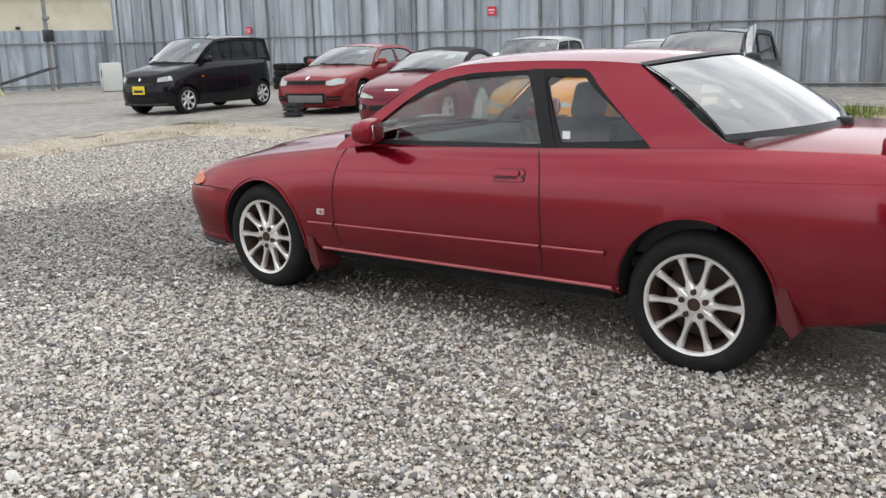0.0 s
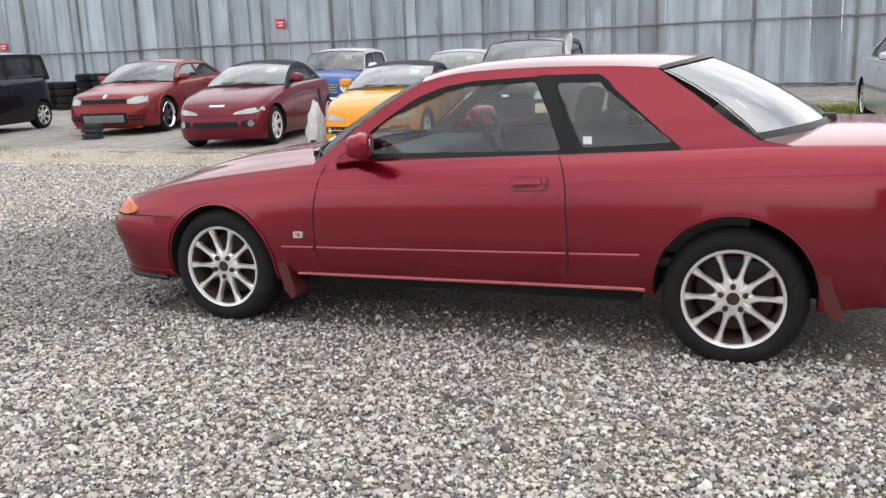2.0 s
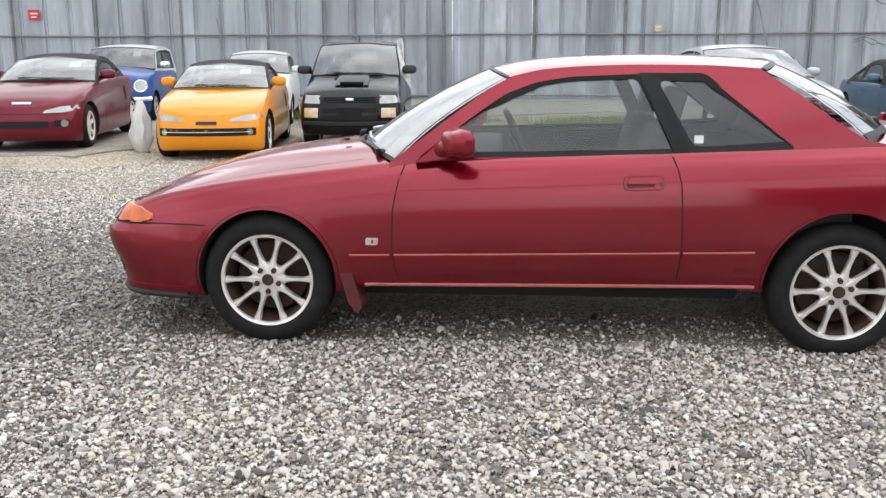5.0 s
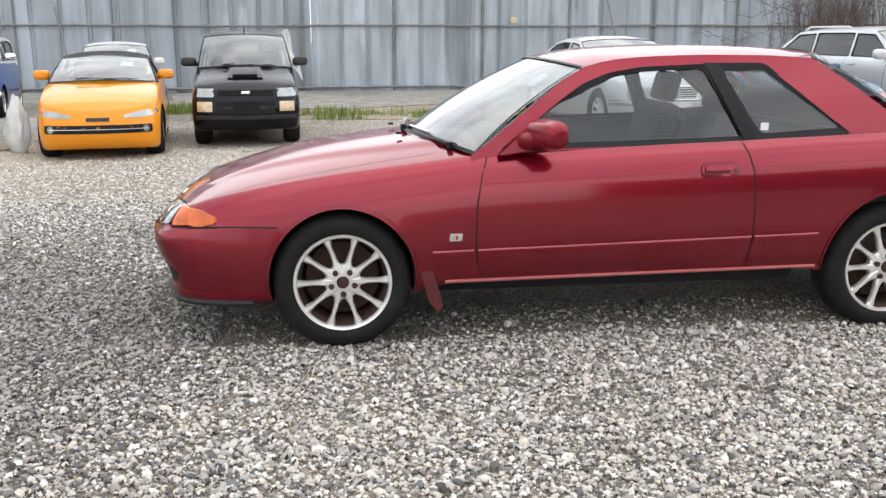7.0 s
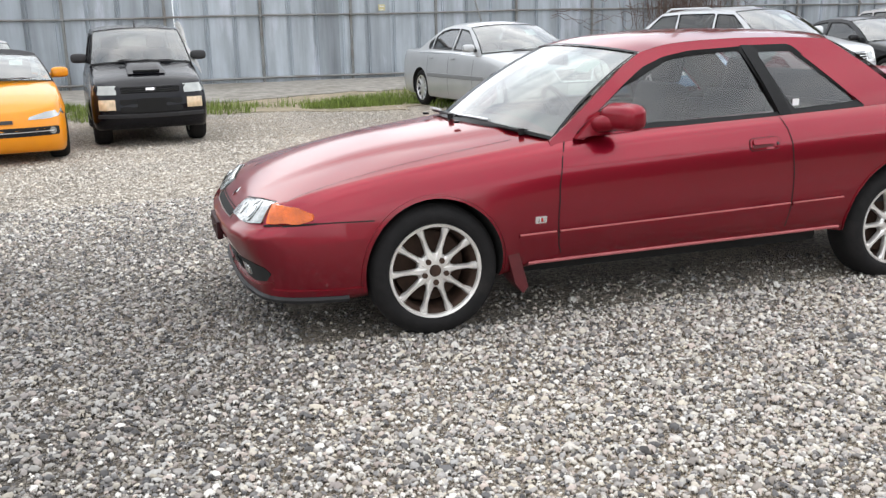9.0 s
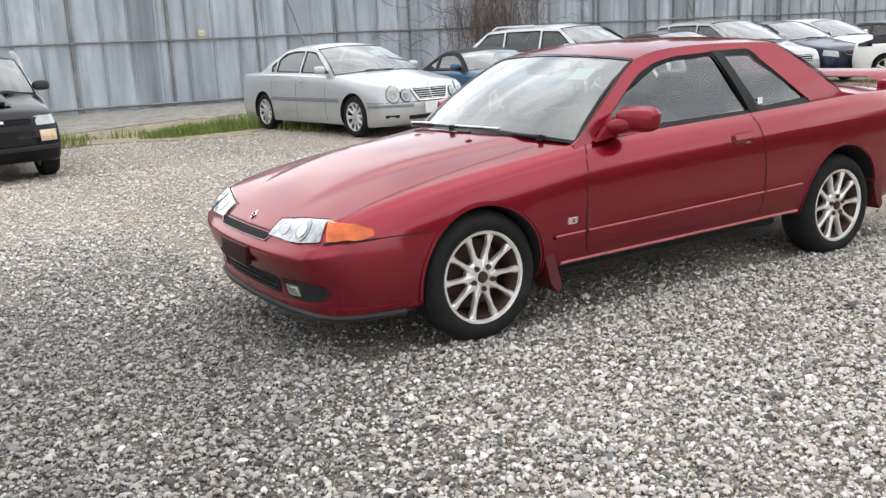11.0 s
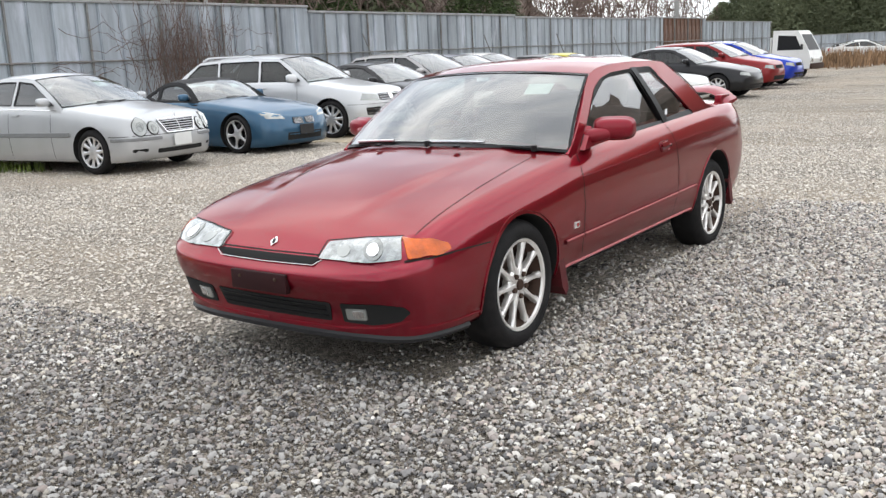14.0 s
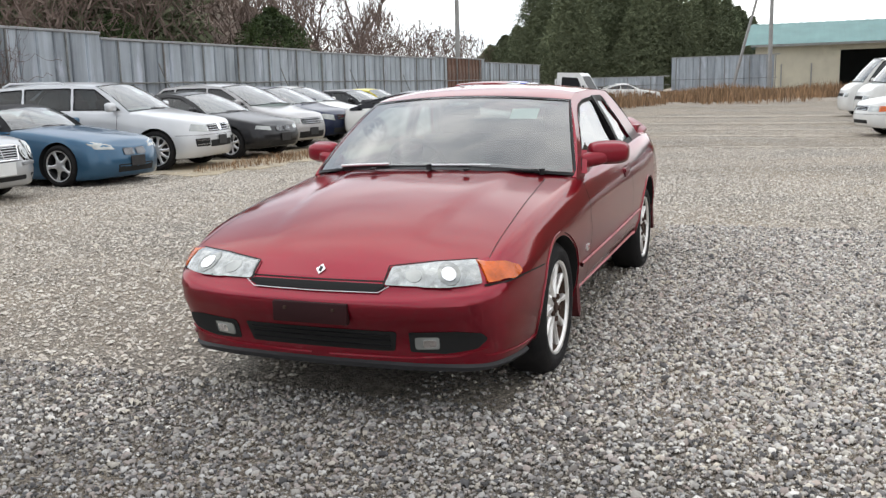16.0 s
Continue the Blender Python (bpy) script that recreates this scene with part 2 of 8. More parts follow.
def tube(bm, pts, r, seg=8, close=False, r2=None):
    """A round bar along a line of points, tapering to r2."""
    pts = [Vector(p) for p in pts]
    rings = []
    for i, p in enumerate(pts):
        d = (pts[min(i + 1, len(pts) - 1)] - pts[max(i - 1, 0)])
        if close:
            d = pts[(i + 1) % len(pts)] - pts[i - 1]
        d.normalize()
        u = d.orthogonal().normalized() if abs(d.z) > 0.95 else d.cross(Vector((0, 0, 1))).normalized()
        w = d.cross(u)
        rr = r if r2 is None else r + (r2 - r) * i / max(1, len(pts) - 1)
        rings.append([bm.verts.new(p + (u * math.cos(a) + w * math.sin(a)) * rr) for a in (2 * math.pi * k / seg for k in range(seg))])
    n = len(rings)
    for i in range(n if close else n - 1):
        a, b = rings[i], rings[(i + 1) % n]
        for k in range(seg):
            bm.faces.new((a[k], a[(k + 1) % seg], b[(k + 1) % seg], b[k]))
    if not close:
        bm.faces.new(rings[0][::-1])
        bm.faces.new(rings[-1])
    return bm


def tube_bm(pts, r, seg=8, close=False, r2=None):
    return tube(bmesh.new(), pts, r, seg, close, r2)


def lathe(bm, profile, seg=40, axis="y", close=False):
    """Turns (radius, offset) pairs round the y axis."""
    rings = []
    for r, o in profile:
        rings.append([bm.verts.new((r * math.cos(a), o, r * math.sin(a))) for a in (2 * math.pi * k / seg for k in range(seg))])
    n = len(rings)
    for i in range(n if close else n - 1):
        a, b = rings[i], rings[(i + 1) % n]
        for k in range(seg):
            bm.faces.new((a[k], b[k], b[(k + 1) % seg], a[(k + 1) % seg]))
    return bm


def curve(*pts):
    """A smooth function through (x, value) pairs that does not overshoot."""
    xs, ys = np.array([p[0] for p in pts], float), np.array([p[1] for p in pts], float)
    d = np.diff(ys) / np.diff(xs)
    m = np.concatenate([[d[0]], [0 if a * b <= 0 else 2 * a * b / (a + b) for a, b in zip(d[:-1], d[1:])], [d[-1]]])

    def f(x):
        x = min(max(x, xs[0]), xs[-1])
        i = min(max(int(np.searchsorted(xs, x)) - 1, 0), len(xs) - 2)
        h = xs[i + 1] - xs[i]
        t = (x - xs[i]) / h
        return float((2 * t ** 3 - 3 * t * t + 1) * ys[i] + (t ** 3 - 2 * t * t + t) * h * m[i]
                     + (3 * t * t - 2 * t ** 3) * ys[i + 1] + (t ** 3 - t * t) * h * m[i + 1])
    return f


def spline(pts, n):
    """Points along a Catmull-Rom line, n to a stretch."""
    p = [Vector(q) for q in pts]
    p = [2 * p[0] - p[1]] + p + [2 * p[-1] - p[-2]]
    out = []
    for i in range(1, len(p) - 2):
        for k in range(n):
            t = k / n
            a, b, c, d = p[i - 1:i + 3]
            out.append(0.5 * (2 * b + (c - a) * t + (2 * a - 5 * b + 4 * c - d) * t * t + (3 * b - a - 3 * c + d) * t ** 3))
    return out + [p[-2]]


def inside(p, poly):
    x, y = p
    c = False
    for i in range(len(poly)):
        (x1, y1), (x2, y2) = poly[i - 1], poly[i]
        if (y1 > y) != (y2 > y) and x < (x2 - x1) * (y - y1) / (y2 - y1) + x1:
            c = not c
    return c


def split_edges(poly, step):
    out = []
    for i in range(len(poly)):
        a, b = Vector(poly[i]), Vector(poly[(i + 1) % len(poly)])
        n = max(1, int((b - a).length / step))
        out += [tuple(a.lerp(b, k / n)) for k in range(n)]
    return out


def fill2d(outer, holes=(), step=0.06):
    """Triangles that fill a flat outline with holes, with points on a grid inside."""
    loops = [split_edges(outer, step)] + [split_edges(h, step) for h in holes]
    pts, edges = [], []
    for lp in loops:
        s = len(pts)
        pts += [Vector(p) for p in lp]
        edges += [(s + i, s + (i + 1) % len(lp)) for i in range(len(lp))]
    xs, ys = [p[0] for p in outer], [p[1] for p in outer]
    x = min(xs) + step / 2
    while x < max(xs):
        y = min(ys) + step / 2
        while y < max(ys):
            if inside((x, y), outer) and not any(inside((x, y), h) for h in holes):
                if min((Vector((x, y)) - p).length_squared for p in pts[:sum(map(len, loops))]) > (0.45 * step) ** 2:
                    pts.append(Vector((x, y)))
            y += step
        x += step
    vs, _, fs, *_ = delaunay_2d_cdt(pts, edges, [], 0, 1e-5)
    keep = []
    for f in fs:
        c = sum((vs[i] for i in f), Vector((0, 0))) / 3
        if inside(c, outer) and not any(inside(c, h) for h in holes):
            keep.append(f)
    return vs, keep


def rounded(poly, r, n=4):
    """The outline with its corners rounded."""
    out = []
    for i in range(len(poly)):
        a, b, c = Vector(poly[i - 1]), Vector(poly[i]), Vector(poly[(i + 1) % len(poly)])
        ra = min(r, (a - b).length * 0.45, (c - b).length * 0.45)
        p, q = b + (a - b).normalized() * ra, b + (c - b).normalized() * ra
        out += [tuple(p.lerp(b, k / n).lerp(b.lerp(q, k / n), k / n)) for k in range(n + 1)]
    return out


def clip_poly(poly, nx, ny, d):
    """The part of a convex outline with nx*x + ny*y <= d."""
    out = []
    for i in range(len(poly)):
        a, b = poly[i - 1], poly[i]
        da, db = nx * a[0] + ny * a[1] - d, nx * b[0] + ny * b[1] - d
        if (da <= 0) != (db <= 0):
            t = da / (da - db)
            out.append((a[0] + (b[0] - a[0]) * t, a[1] + (b[1] - a[1]) * t))
        if db <= 0:
            out.append(b)
    return out


class Skin:
    """A body's surface, on which patches and lines are laid."""

    def __init__(self, bm):
        self.tree = BVHTree.FromBMesh(bm)

    def drop(self, p, d, lift):
        d = Vector(d).normalized()
        p = Vector(p)
        hit, nor, _, _ = self.tree.ray_cast(p - d * 4, d)
        if hit is None:
            hit, nor, _, _ = self.tree.find_nearest(p)
        if hit is None:
            return p, -d
        if nor.dot(d) > 0:
            nor = -nor
        return hit + nor * lift, nor

    def patch(self, pts, d, lift=0.004, step=0.05, thick=0.012, holes=(), radius=0.0):
        """A sheet over the body inside an outline of 3D points seen along d, with turned-in edges."""
        d = Vector(d).normalized()
        u = Vector((0, 0, 1)).cross(d)
        if u.length < 0.1:
            u = Vector((1, 0, 0))
        u.normalize()
        v = d.cross(u)
        flat = [(Vector(p).dot(u), Vector(p).dot(v)) for p in pts]
        if radius:
            flat = rounded(flat, radius)
        hl = [[(Vector(p).dot(u), Vector(p).dot(v)) for p in h] for h in holes]
        vs, fs = fill2d(flat, hl, step)
        bm = bmesh.new()
        bv = [bm.verts.new(self.drop(u * q[0] + v * q[1] + d * Vector(pts[0]).dot(d), d, lift)[0]) for q in vs]
        for f in fs:
            try:
                bm.faces.new([bv[i] for i in f])
            except ValueError:
                pass
        bm.normal_update()
        flip = [f for f in bm.faces if f.normal.dot(d) > 0]
        bmesh.ops.reverse_faces(bm, faces=flip)
        edge = [e for e in bm.edges if len(e.link_faces) == 1]
        r = bmesh.ops.extrude_edge_only(bm, edges=edge)
        bmesh.ops.translate(bm, vec=d * thick, verts=[g for g in r["geom"] if isinstance(g, bmesh.types.BMVert)])
        return bm

    def line(self, pts, d, width=0.006, lift=0.0015, step=0.03, bm=None, height=0.0):
        """A narrow strip (or a raised moulding) over the body along 3D points seen along d."""
        bm = bm or bmesh.new()
        way = []
        for a, b in zip(pts[:-1], pts[1:]):
            a, b = Vector(a), Vector(b)
            n = max(1, int((b - a).length / step))
            way += [a.lerp(b, k / n) for k in range(n)]
        way.append(Vector(pts[-1]))
        rows = [self.drop(p, d, lift) for p in way]
        prev = None
        for i, (p, nor) in enumerate(rows):
            t = (rows[min(i + 1, len(rows) - 1)][0] - rows[max(i - 1, 0)][0]).normalized()
            s = t.cross(nor).normalized() * (width / 2)
            lo, hi = nor * -0.004, nor * height
            if height:
                q = [bm.verts.new(p - s + lo), bm.verts.new(p - s * 0.75 + hi), bm.verts.new(p + s * 0.75 + hi), bm.verts.new(p + s + lo)]
            else:
                q = [bm.verts.new(p - s), bm.verts.new(p + s)]
            if prev:
                for k in range(len(q) - 1):
                    bm.faces.new((prev[k], prev[k + 1], q[k + 1], q[k]))
            prev = q
        return bm


# ---- cars: local x runs from the front axle to the rear, left is -y, the ground is z 0 ----
# grey lightened to paint the light along the wiper blades
PIPE_GREY = material("lit_grey_wiper", (0.16, 0.16, 0.165), 0.4, 0.3)
LINING = material("grey_headlining", (0.16, 0.155, 0.15), 0.95, var=0.1, scale=20)
F_ROWS = (0, 0.06, 0.18, 0.36, 0.54, 0.70, 0.83, 0.92, 0.97, 1.0)
SIDE_IN = (0.05, 0.022, 0.008, 0.0, 0.003, 0.012, 0.026, 0.045, 0.062, 0.085)
NOSE_IN = (0.09, 0.05, 0.02, 0.0, 0.005, 0.03, 0.06, 0.08, 0.095, 0.12)
TAIL_IN = (0.10, 0.05, 0.01, 0.0, 0.0, 0.02, 0.03, 0.035, 0.045, 0.06)


def shell(sp, paint_mat):
    """The lower body: stacked waterlines closed by bonnet, deck and floor, with wheel arches cut out."""
    fo, wb, ro, W = sp["fo"], sp["wb"], sp["ro"], sp["W"]
    k1, k2, L2 = sp.get("bow", 1.0), sp.get("tail_bow", 1.0), wb + ro
    top, low, crown = curve(*sp["top"]), curve(*sp["low"]), curve(*sp["crown"])
    side, nose, tail = sp.get("side_in", SIDE_IN), sp.get("nose_in", NOSE_IN), sp.get("tail_in", TAIL_IN)
    front = sp.get("front", ((0.012, 0.3), (0.06, 0.6), (0.17, 0.84), (0.42, 0.955)))
    plan = spline([(-fo, 0)] + [(-fo + a * k1, b * W) for a, b in front] + [
                   (0, 0.985 * W), (0.35 * wb, W), (0.7 * wb, W), (wb, 0.992 * W), (L2 - 0.42 * k2, 0.96 * W), (L2 - 0.15 * k2, 0.85 * W),
                   (L2 - 0.05 * k2, 0.58 * W), (L2 - 0.01, 0.3 * W), (L2, 0)], sp.get("cols", 4))
    K = sp.get("across", 7)
    ridge = sp.get("ridge")
    rows_f = sp.get("rows", F_ROWS)
    bm = bmesh.new()
    rings = []
    for q in plan:
        x, y = q[0], max(q[1], 0)
        half = []
        for r, f in enumerate(rows_f):
            xx = x
            if x < 0:
                xx = x + nose[r] * (-x / fo) ** 2
            elif x > wb:
                xx = x - tail[r] * ((x - wb) / ro) ** 2
            half.append((xx, y * (1 - side[r] / W), low(x) + f * (top(x) - low(x))))
        xe, ye, ze = half[-1]
        ring = [(a, -b, c) for a, b, c in half]
        for k in range(1, 2 * K):
            s = -1 + k / K
            up = crown(x) * (1 - abs(s) ** 2.3)
            if ridge and -fo < x < 0.62:
                # the raised middle of the bonnet, narrowing to the nose
                edge = ridge[1] + (ridge[2] - ridge[1]) * (x + fo) / (fo + 0.6)
                q = min(max((edge + 0.05 - abs(ye * s)) / 0.10, 0), 1)
                fade = min(max((x + fo - 0.10) / 0.45, 0), 1)
                up += ridge[0] * q * q * (3 - 2 * q) * fade
            ring.append((xe, ye * s, ze + up))
        ring += half[::-1]
        rings.append([bm.verts.new(p) for p in ring])
    n = len(rings[0])
    for a, b in zip(rings[:-1], rings[1:]):
        for k in range(n):
            bm.faces.new((a[k], b[k], b[(k + 1) % n], a[(k + 1) % n]))
    bmesh.ops.remove_doubles(bm, verts=bm.verts, dist=2e-4)
    bmesh.ops.dissolve_degenerate(bm, edges=bm.edges, dist=1e-5)
    bmesh.ops.recalc_face_normals(bm, faces=bm.faces)
    me = bpy.data.meshes.new("shell")
    bm.to_mesh(me)
    bm.free()
    body = new("shell", me)
    for m in (paint_mat, CAVITY):
        me.materials.append(m)
    cb = bmesh.new()
    ra = sp["arch"]
    for cx, rr in ((0, ra), (wb, sp.get("arch_r", ra))):
        for s in (-1, 1):
            mm = Matrix.Translation((cx, s * (W - 0.08), sp["r"] + 0.012)) @ Matrix.Rotation(radians(90), 4, "X")
            bmesh.ops.create_cone(cb, cap_ends=True, segments=44, radius1=rr, radius2=rr, depth=0.42, matrix=mm)
    for f in cb.faces:
        f.material_index = 1
    cm = bpy.data.meshes.new("cutter")
    cb.to_mesh(cm)
    cb.free()
    for m in (paint_mat, CAVITY):
        cm.materials.append(m)
    cut = new("cutter", cm)
    mod = body.modifiers.new("arches", "BOOLEAN")
    mod.operation, mod.object, mod.solver = "DIFFERENCE", cut, "EXACT"
    bpy.context.view_layer.update()
    done = bpy.data.meshes.new_from_object(body.evaluated_get(bpy.context.evaluated_depsgraph_get()))
    if len(done.polygons) < 300:
        mod.solver = "FAST"
        bpy.context.view_layer.update()
        done = bpy.data.meshes.new_from_object(body.evaluated_get(bpy.context.evaluated_depsgraph_get()))
    bm = bmesh.new()
    bm.from_mesh(done)
    for ob in (body, cut):
        bpy.data.objects.remove(ob)
    return bm


def open_cabin(bm, sp):
    """Takes the deck away under the cabin."""
    x0, x1, y1 = sp["a0"] + 0.1, sp["c0"] - 0.12, sp["W"] - 0.2
    gone = [f for f in bm.faces if f.normal.z > 0.6 and x0 < f.calc_center_median().x < x1 and abs(f.calc_center_median().y) < y1
            and f.calc_center_median().z > sp["belt"] - 0.12]
    bmesh.ops.delete(bm, geom=gone, context="FACES")


def grid_bm(rows):
    bm = bmesh.new()
    vs = [[bm.verts.new(p) for p in r] for r in rows]
    for a, b in zip(vs[:-1], vs[1:]):
        for k in range(len(a) - 1):
            bm.faces.new((a[k], a[k + 1], b[k + 1], b[k]))
    return bm


def pane_rows(b0, b1, t0, t1, bulge, s0=-1.0, s1=1.0, v0=0.0, v1=1.0, lift=(0, 0, 0), n=12, m=6):
    """A bowed pane: lower corner and middle, upper corner and middle (x, y, z), for both sides."""
    rows = []
    for j in range(m + 1):
        v = v0 + (v1 - v0) * j / m
        row = []
        for i in range(n + 1):
            s = s0 + (s1 - s0) * i / n
            e = 1 - s * s
            lo = Vector((b0[0] + (b1[0] - b0[0]) * e, abs(b0[1]) * s, b0[2] + (b1[2] - b0[2]) * e))
            hi = Vector((t0[0] + (t1[0] - t0[0]) * e, abs(t0[1]) * s, t0[2] + (t1[2] - t0[2]) * e))
            p = lo.lerp(hi, v) + Vector(bulge) * (v * (1 - v) * 4) + Vector(lift)
            row.append(p)
        rows.append(row)
    return rows


def cabin(sp, car, body_mat, roof_mat=None, glass=None, top_label=""):
    """Roof, pillars, panes and rubber frames over the belt line."""
    glass = glass or GLASS
    rail = sp["rail"]
    zb, zr = rail[0][1], max(p[1] for p in rail)
    yb, yr = sp["yb"], sp["yr"]

    def side_y(z):
        t = (z - zb) / (zr - zb)
        return yb + (yr - yb) * (t if t < 0 else t ** sp.get("tumble", 1.12))

    outline = list(rail) + [(rail[-1][0], rail[-1][1] - 0.06), (rail[0][0], rail[0][1] - 0.06)]
    wins = [rounded(w, 0.03) for w in sp["windows"]]
    for s in (-1, 1):
        vs, fs = fill2d(outline, wins, 0.09)
        bm = bmesh.new()
        bv = [bm.verts.new((q[0], s * side_y(q[1]), q[1])) for q in vs]
        for f in fs:
            bm.faces.new([bv[i] for i in f])
        bmesh.ops.recalc_face_normals(bm, faces=bm.faces)
        edge = [e for e in bm.edges if len(e.link_faces) == 1]
        r = bmesh.ops.extrude_edge_only(bm, edges=edge)
        bmesh.ops.translate(bm, vec=(0, -s * 0.022, 0), verts=[g for g in r["geom"] if isinstance(g, bmesh.types.BMVert)])
        part("side_pillar", bm, roof_mat or body_mat, car)
        bm = bmesh.new()
        bv = [bm.verts.new((q[0], s * (side_y(q[1]) - 0.026), q[1])) for q in vs]
        for f in fs:
            bm.faces.new([bv[i] for i in f])
        part("pillar_trim", bm, LINING, car)
        for w in wins:
            vs, fs = fill2d(w, (), 0.2)
            bm = bmesh.new()
            bv = [bm.verts.new((q[0], s * (side_y(q[1]) - 0.012), q[1])) for q in vs]
            for f in fs:
                bm.faces.new([bv[i] for i in f])
            win = part("side_window", bm, glass, car)
            bm = bmesh.new()
            wide = sp.get("frame", 0.018) if w is not wins[-1] else sp.get("frame_rear", sp.get("frame", 0.018))
            c = Vector((sum(p[0] for p in w) / len(w), sum(p[1] for p in w) / len(w)))
            outer = [(p[0] + (p[0] - c[0]) / max(0.05, (Vector(p) - c).length) * 0.008, p[1] + (p[1] - c[1]) / max(0.05, (Vector(p) - c).length) * 0.008) for p in w]
            inner = []
            for p in w:
                dlt = c - Vector(p)
                inner.append((p[0] + math.copysign(min(wide, abs(dlt[0]) * 0.5), dlt[0]), p[1] + math.copysign(min(wide, abs(dlt[1]) * 0.5), dlt[1])))
            o1 = [bm.verts.new((p[0], s * (side_y(p[1]) + 0.004), p[1])) for p in outer]
            i1 = [bm.verts.new((p[0], s * (side_y(p[1]) - 0.006), p[1])) for p in inner]
            for k in range(len(w)):
                bm.faces.new((o1[k - 1], o1[k], i1[k], i1[k - 1]))
            part("window_rubber", bm, TRIM, win)
    # roof between the two rails
    r0, r1 = sp["r0"], sp["r1"]
    zrail = curve(*[p for p in rail if r0 - 1e-6 <= p[0] <= r1 + 1e-6])
    cr, bow0, bow1 = sp.get("roof_crown", 0.055), sp.get("bow0", 0.1), sp.get("bow1", 0.08)
    rows = []
    for j in range(13):
        row = []
        for i in range(17):
            s = -1 + i / 8
            e = 1 - abs(s) ** 2.2
            xf, xb = r0 - bow0 * e, r1 + bow1 * e
            x = xf + (xb - xf) * j / 12
            xs = r0 + (r1 - r0) * j / 12
            z = zrail(xs)
            yy = side_y(z) + 0.001
            row.append((x, yy * s, z + cr * (1 - abs(s) ** 2.6) * (0.75 + 0.25 * math.sin(math.pi * j / 12))))
        rows.append(row)
    rb = grid_bm(rows)
    bmesh.ops.recalc_face_normals(rb, faces=rb.faces)
    part("roof", rb, roof_mat or body_mat, car, top_label)
    part("headlining", grid_bm([[(x, y * 0.985, z - 0.03) for x, y, z in row] for row in rows]), LINING, car)
    if sp.get("screen", True):
        zt0 = zrail(r0)
        A = (sp["a0"], yb, rail[0][1]), (sp["a0"] - sp["cowl_bow"], 0, rail[0][1] + sp.get("cowl_rise", 0.04)), (r0, side_y(zt0), zt0), (r0 - bow0, 0, zt0 + cr * 0.75)
        ws = part("windscreen", grid_bm(pane_rows(*A, (-0.02, 0, 0.02))), sp.get("screen_glass", GLASS_GREEN), car)
        for v0, v1, s0, s1 in ((0, 0.03, -1, 1), (0.978, 1.0, -1, 1), (0, 1, -1, -0.982), (0, 1, 0.982, 1)):
            part("screen_border", grid_bm(pane_rows(*A, (-0.02, 0, 0.02), s0, s1, v0, v1, (-0.004, 0, 0.004))), TRIM, ws)
    zt1 = zrail(r1)
    cx, cz = rail[-1]
    if sp.get("back", True):
        bx, bz, by = sp.get("back_low", (cx, cz + 0.02, yb - 0.06))
        B = (bx, by, bz), (bx + sp.get("back_bow", 0.12), 0, bz + 0.015), (r1, side_y(zt1), zt1), (r1 + bow1, 0, zt1 + cr * 0.75)
        bs = part("rear_window", grid_bm(pane_rows(*B, (0.02, 0, 0.02))), sp.get("back_glass", glass), car)
        for v0, v1, s0, s1 in ((0, 0.06, -1, 1), (0.95, 1.0, -1, 1), (0, 1, -1, -0.985), (0, 1, 0.985, 1)):
            part("screen_border", grid_bm(pane_rows(*B, (0.02, 0, 0.02), s0, s1, v0, v1, (0.004, 0, 0.004))), TRIM, bs)
    return side_y


def seat(car, x, y, z, cloth, w=0.46, head=True, lean=14):
    m = pose(x, y, z)
    bm = box_bm(-0.18, 0, 0.08, 0.5, w, 0.16, 0.05, 3, m)
    s = part("seat", bm, cloth, car)
    t = m @ pose(0.06, 0, 0.12, 0, lean, 0)
    part("backrest", box_bm(0, 0, 0.27, 0.13, w * 0.96, 0.54, 0.055, 3, t), cloth, s)
    if head:
        part("headrest", box_bm(0.01, 0, 0.63, 0.09, 0.24, 0.17, 0.04, 3, t), cloth, s)


def interior(sp, car, cloth=None, rear=True, wheel_side=1):
    cloth = cloth or CLOTH
    a0, W, b = sp["a0"], sp["W"], sp["belt"]
    part("dashboard", box_bm(a0 + 0.28, 0, b - 0.1, 0.42, 2 * W - 0.34, 0.2, 0.06, 3), DARK, car)
    part("cabin_floor", box_bm((a0 + sp["c0"]) / 2, 0, b - 0.46, sp["c0"] - a0 - 0.1, 2 * W - 0.3, 0.04), DARK, car)
    for s in (-1, 1):
        part("door_card", box_bm((a0 + sp["c0"]) / 2, s * (W - 0.15), b - 0.2, sp["c0"] - a0 - 0.25, 0.04, 0.42, 0.015), DARK, car)
        seat(car, a0 + 1.08, s * W * 0.44, min(b - 0.45, max(p[1] for p in sp["rail"]) - 0.92), cloth)
    if rear:
        seat(car, sp["c0"] - 0.5, 0, b - 0.42, cloth, 2 * W - 0.44, False, 20)
    bm = bmesh.new()
    m = pose(a0 + 0.58, wheel_side * W * 0.44, b - 0.02, 0, 64, 0)
    tube(bm, [m @ Vector((0.18 * math.cos(t), 0.18 * math.sin(t), 0)) for t in (2 * math.pi * k / 28 for k in range(28))], 0.016, 7, True)
    for a in (0, 120, 240):
        tube(bm, [m @ Vector((0, 0, -0.02)), m @ Vector((0.18 * math.cos(radians(a)), 0.18 * math.sin(radians(a)), 0))], 0.018, 6)
    box(bm, 0, 0, -0.02, 0.11, 0.11, 0.05, 0.02, 2, m)
    part("steering_wheel", bm, DARK, car)


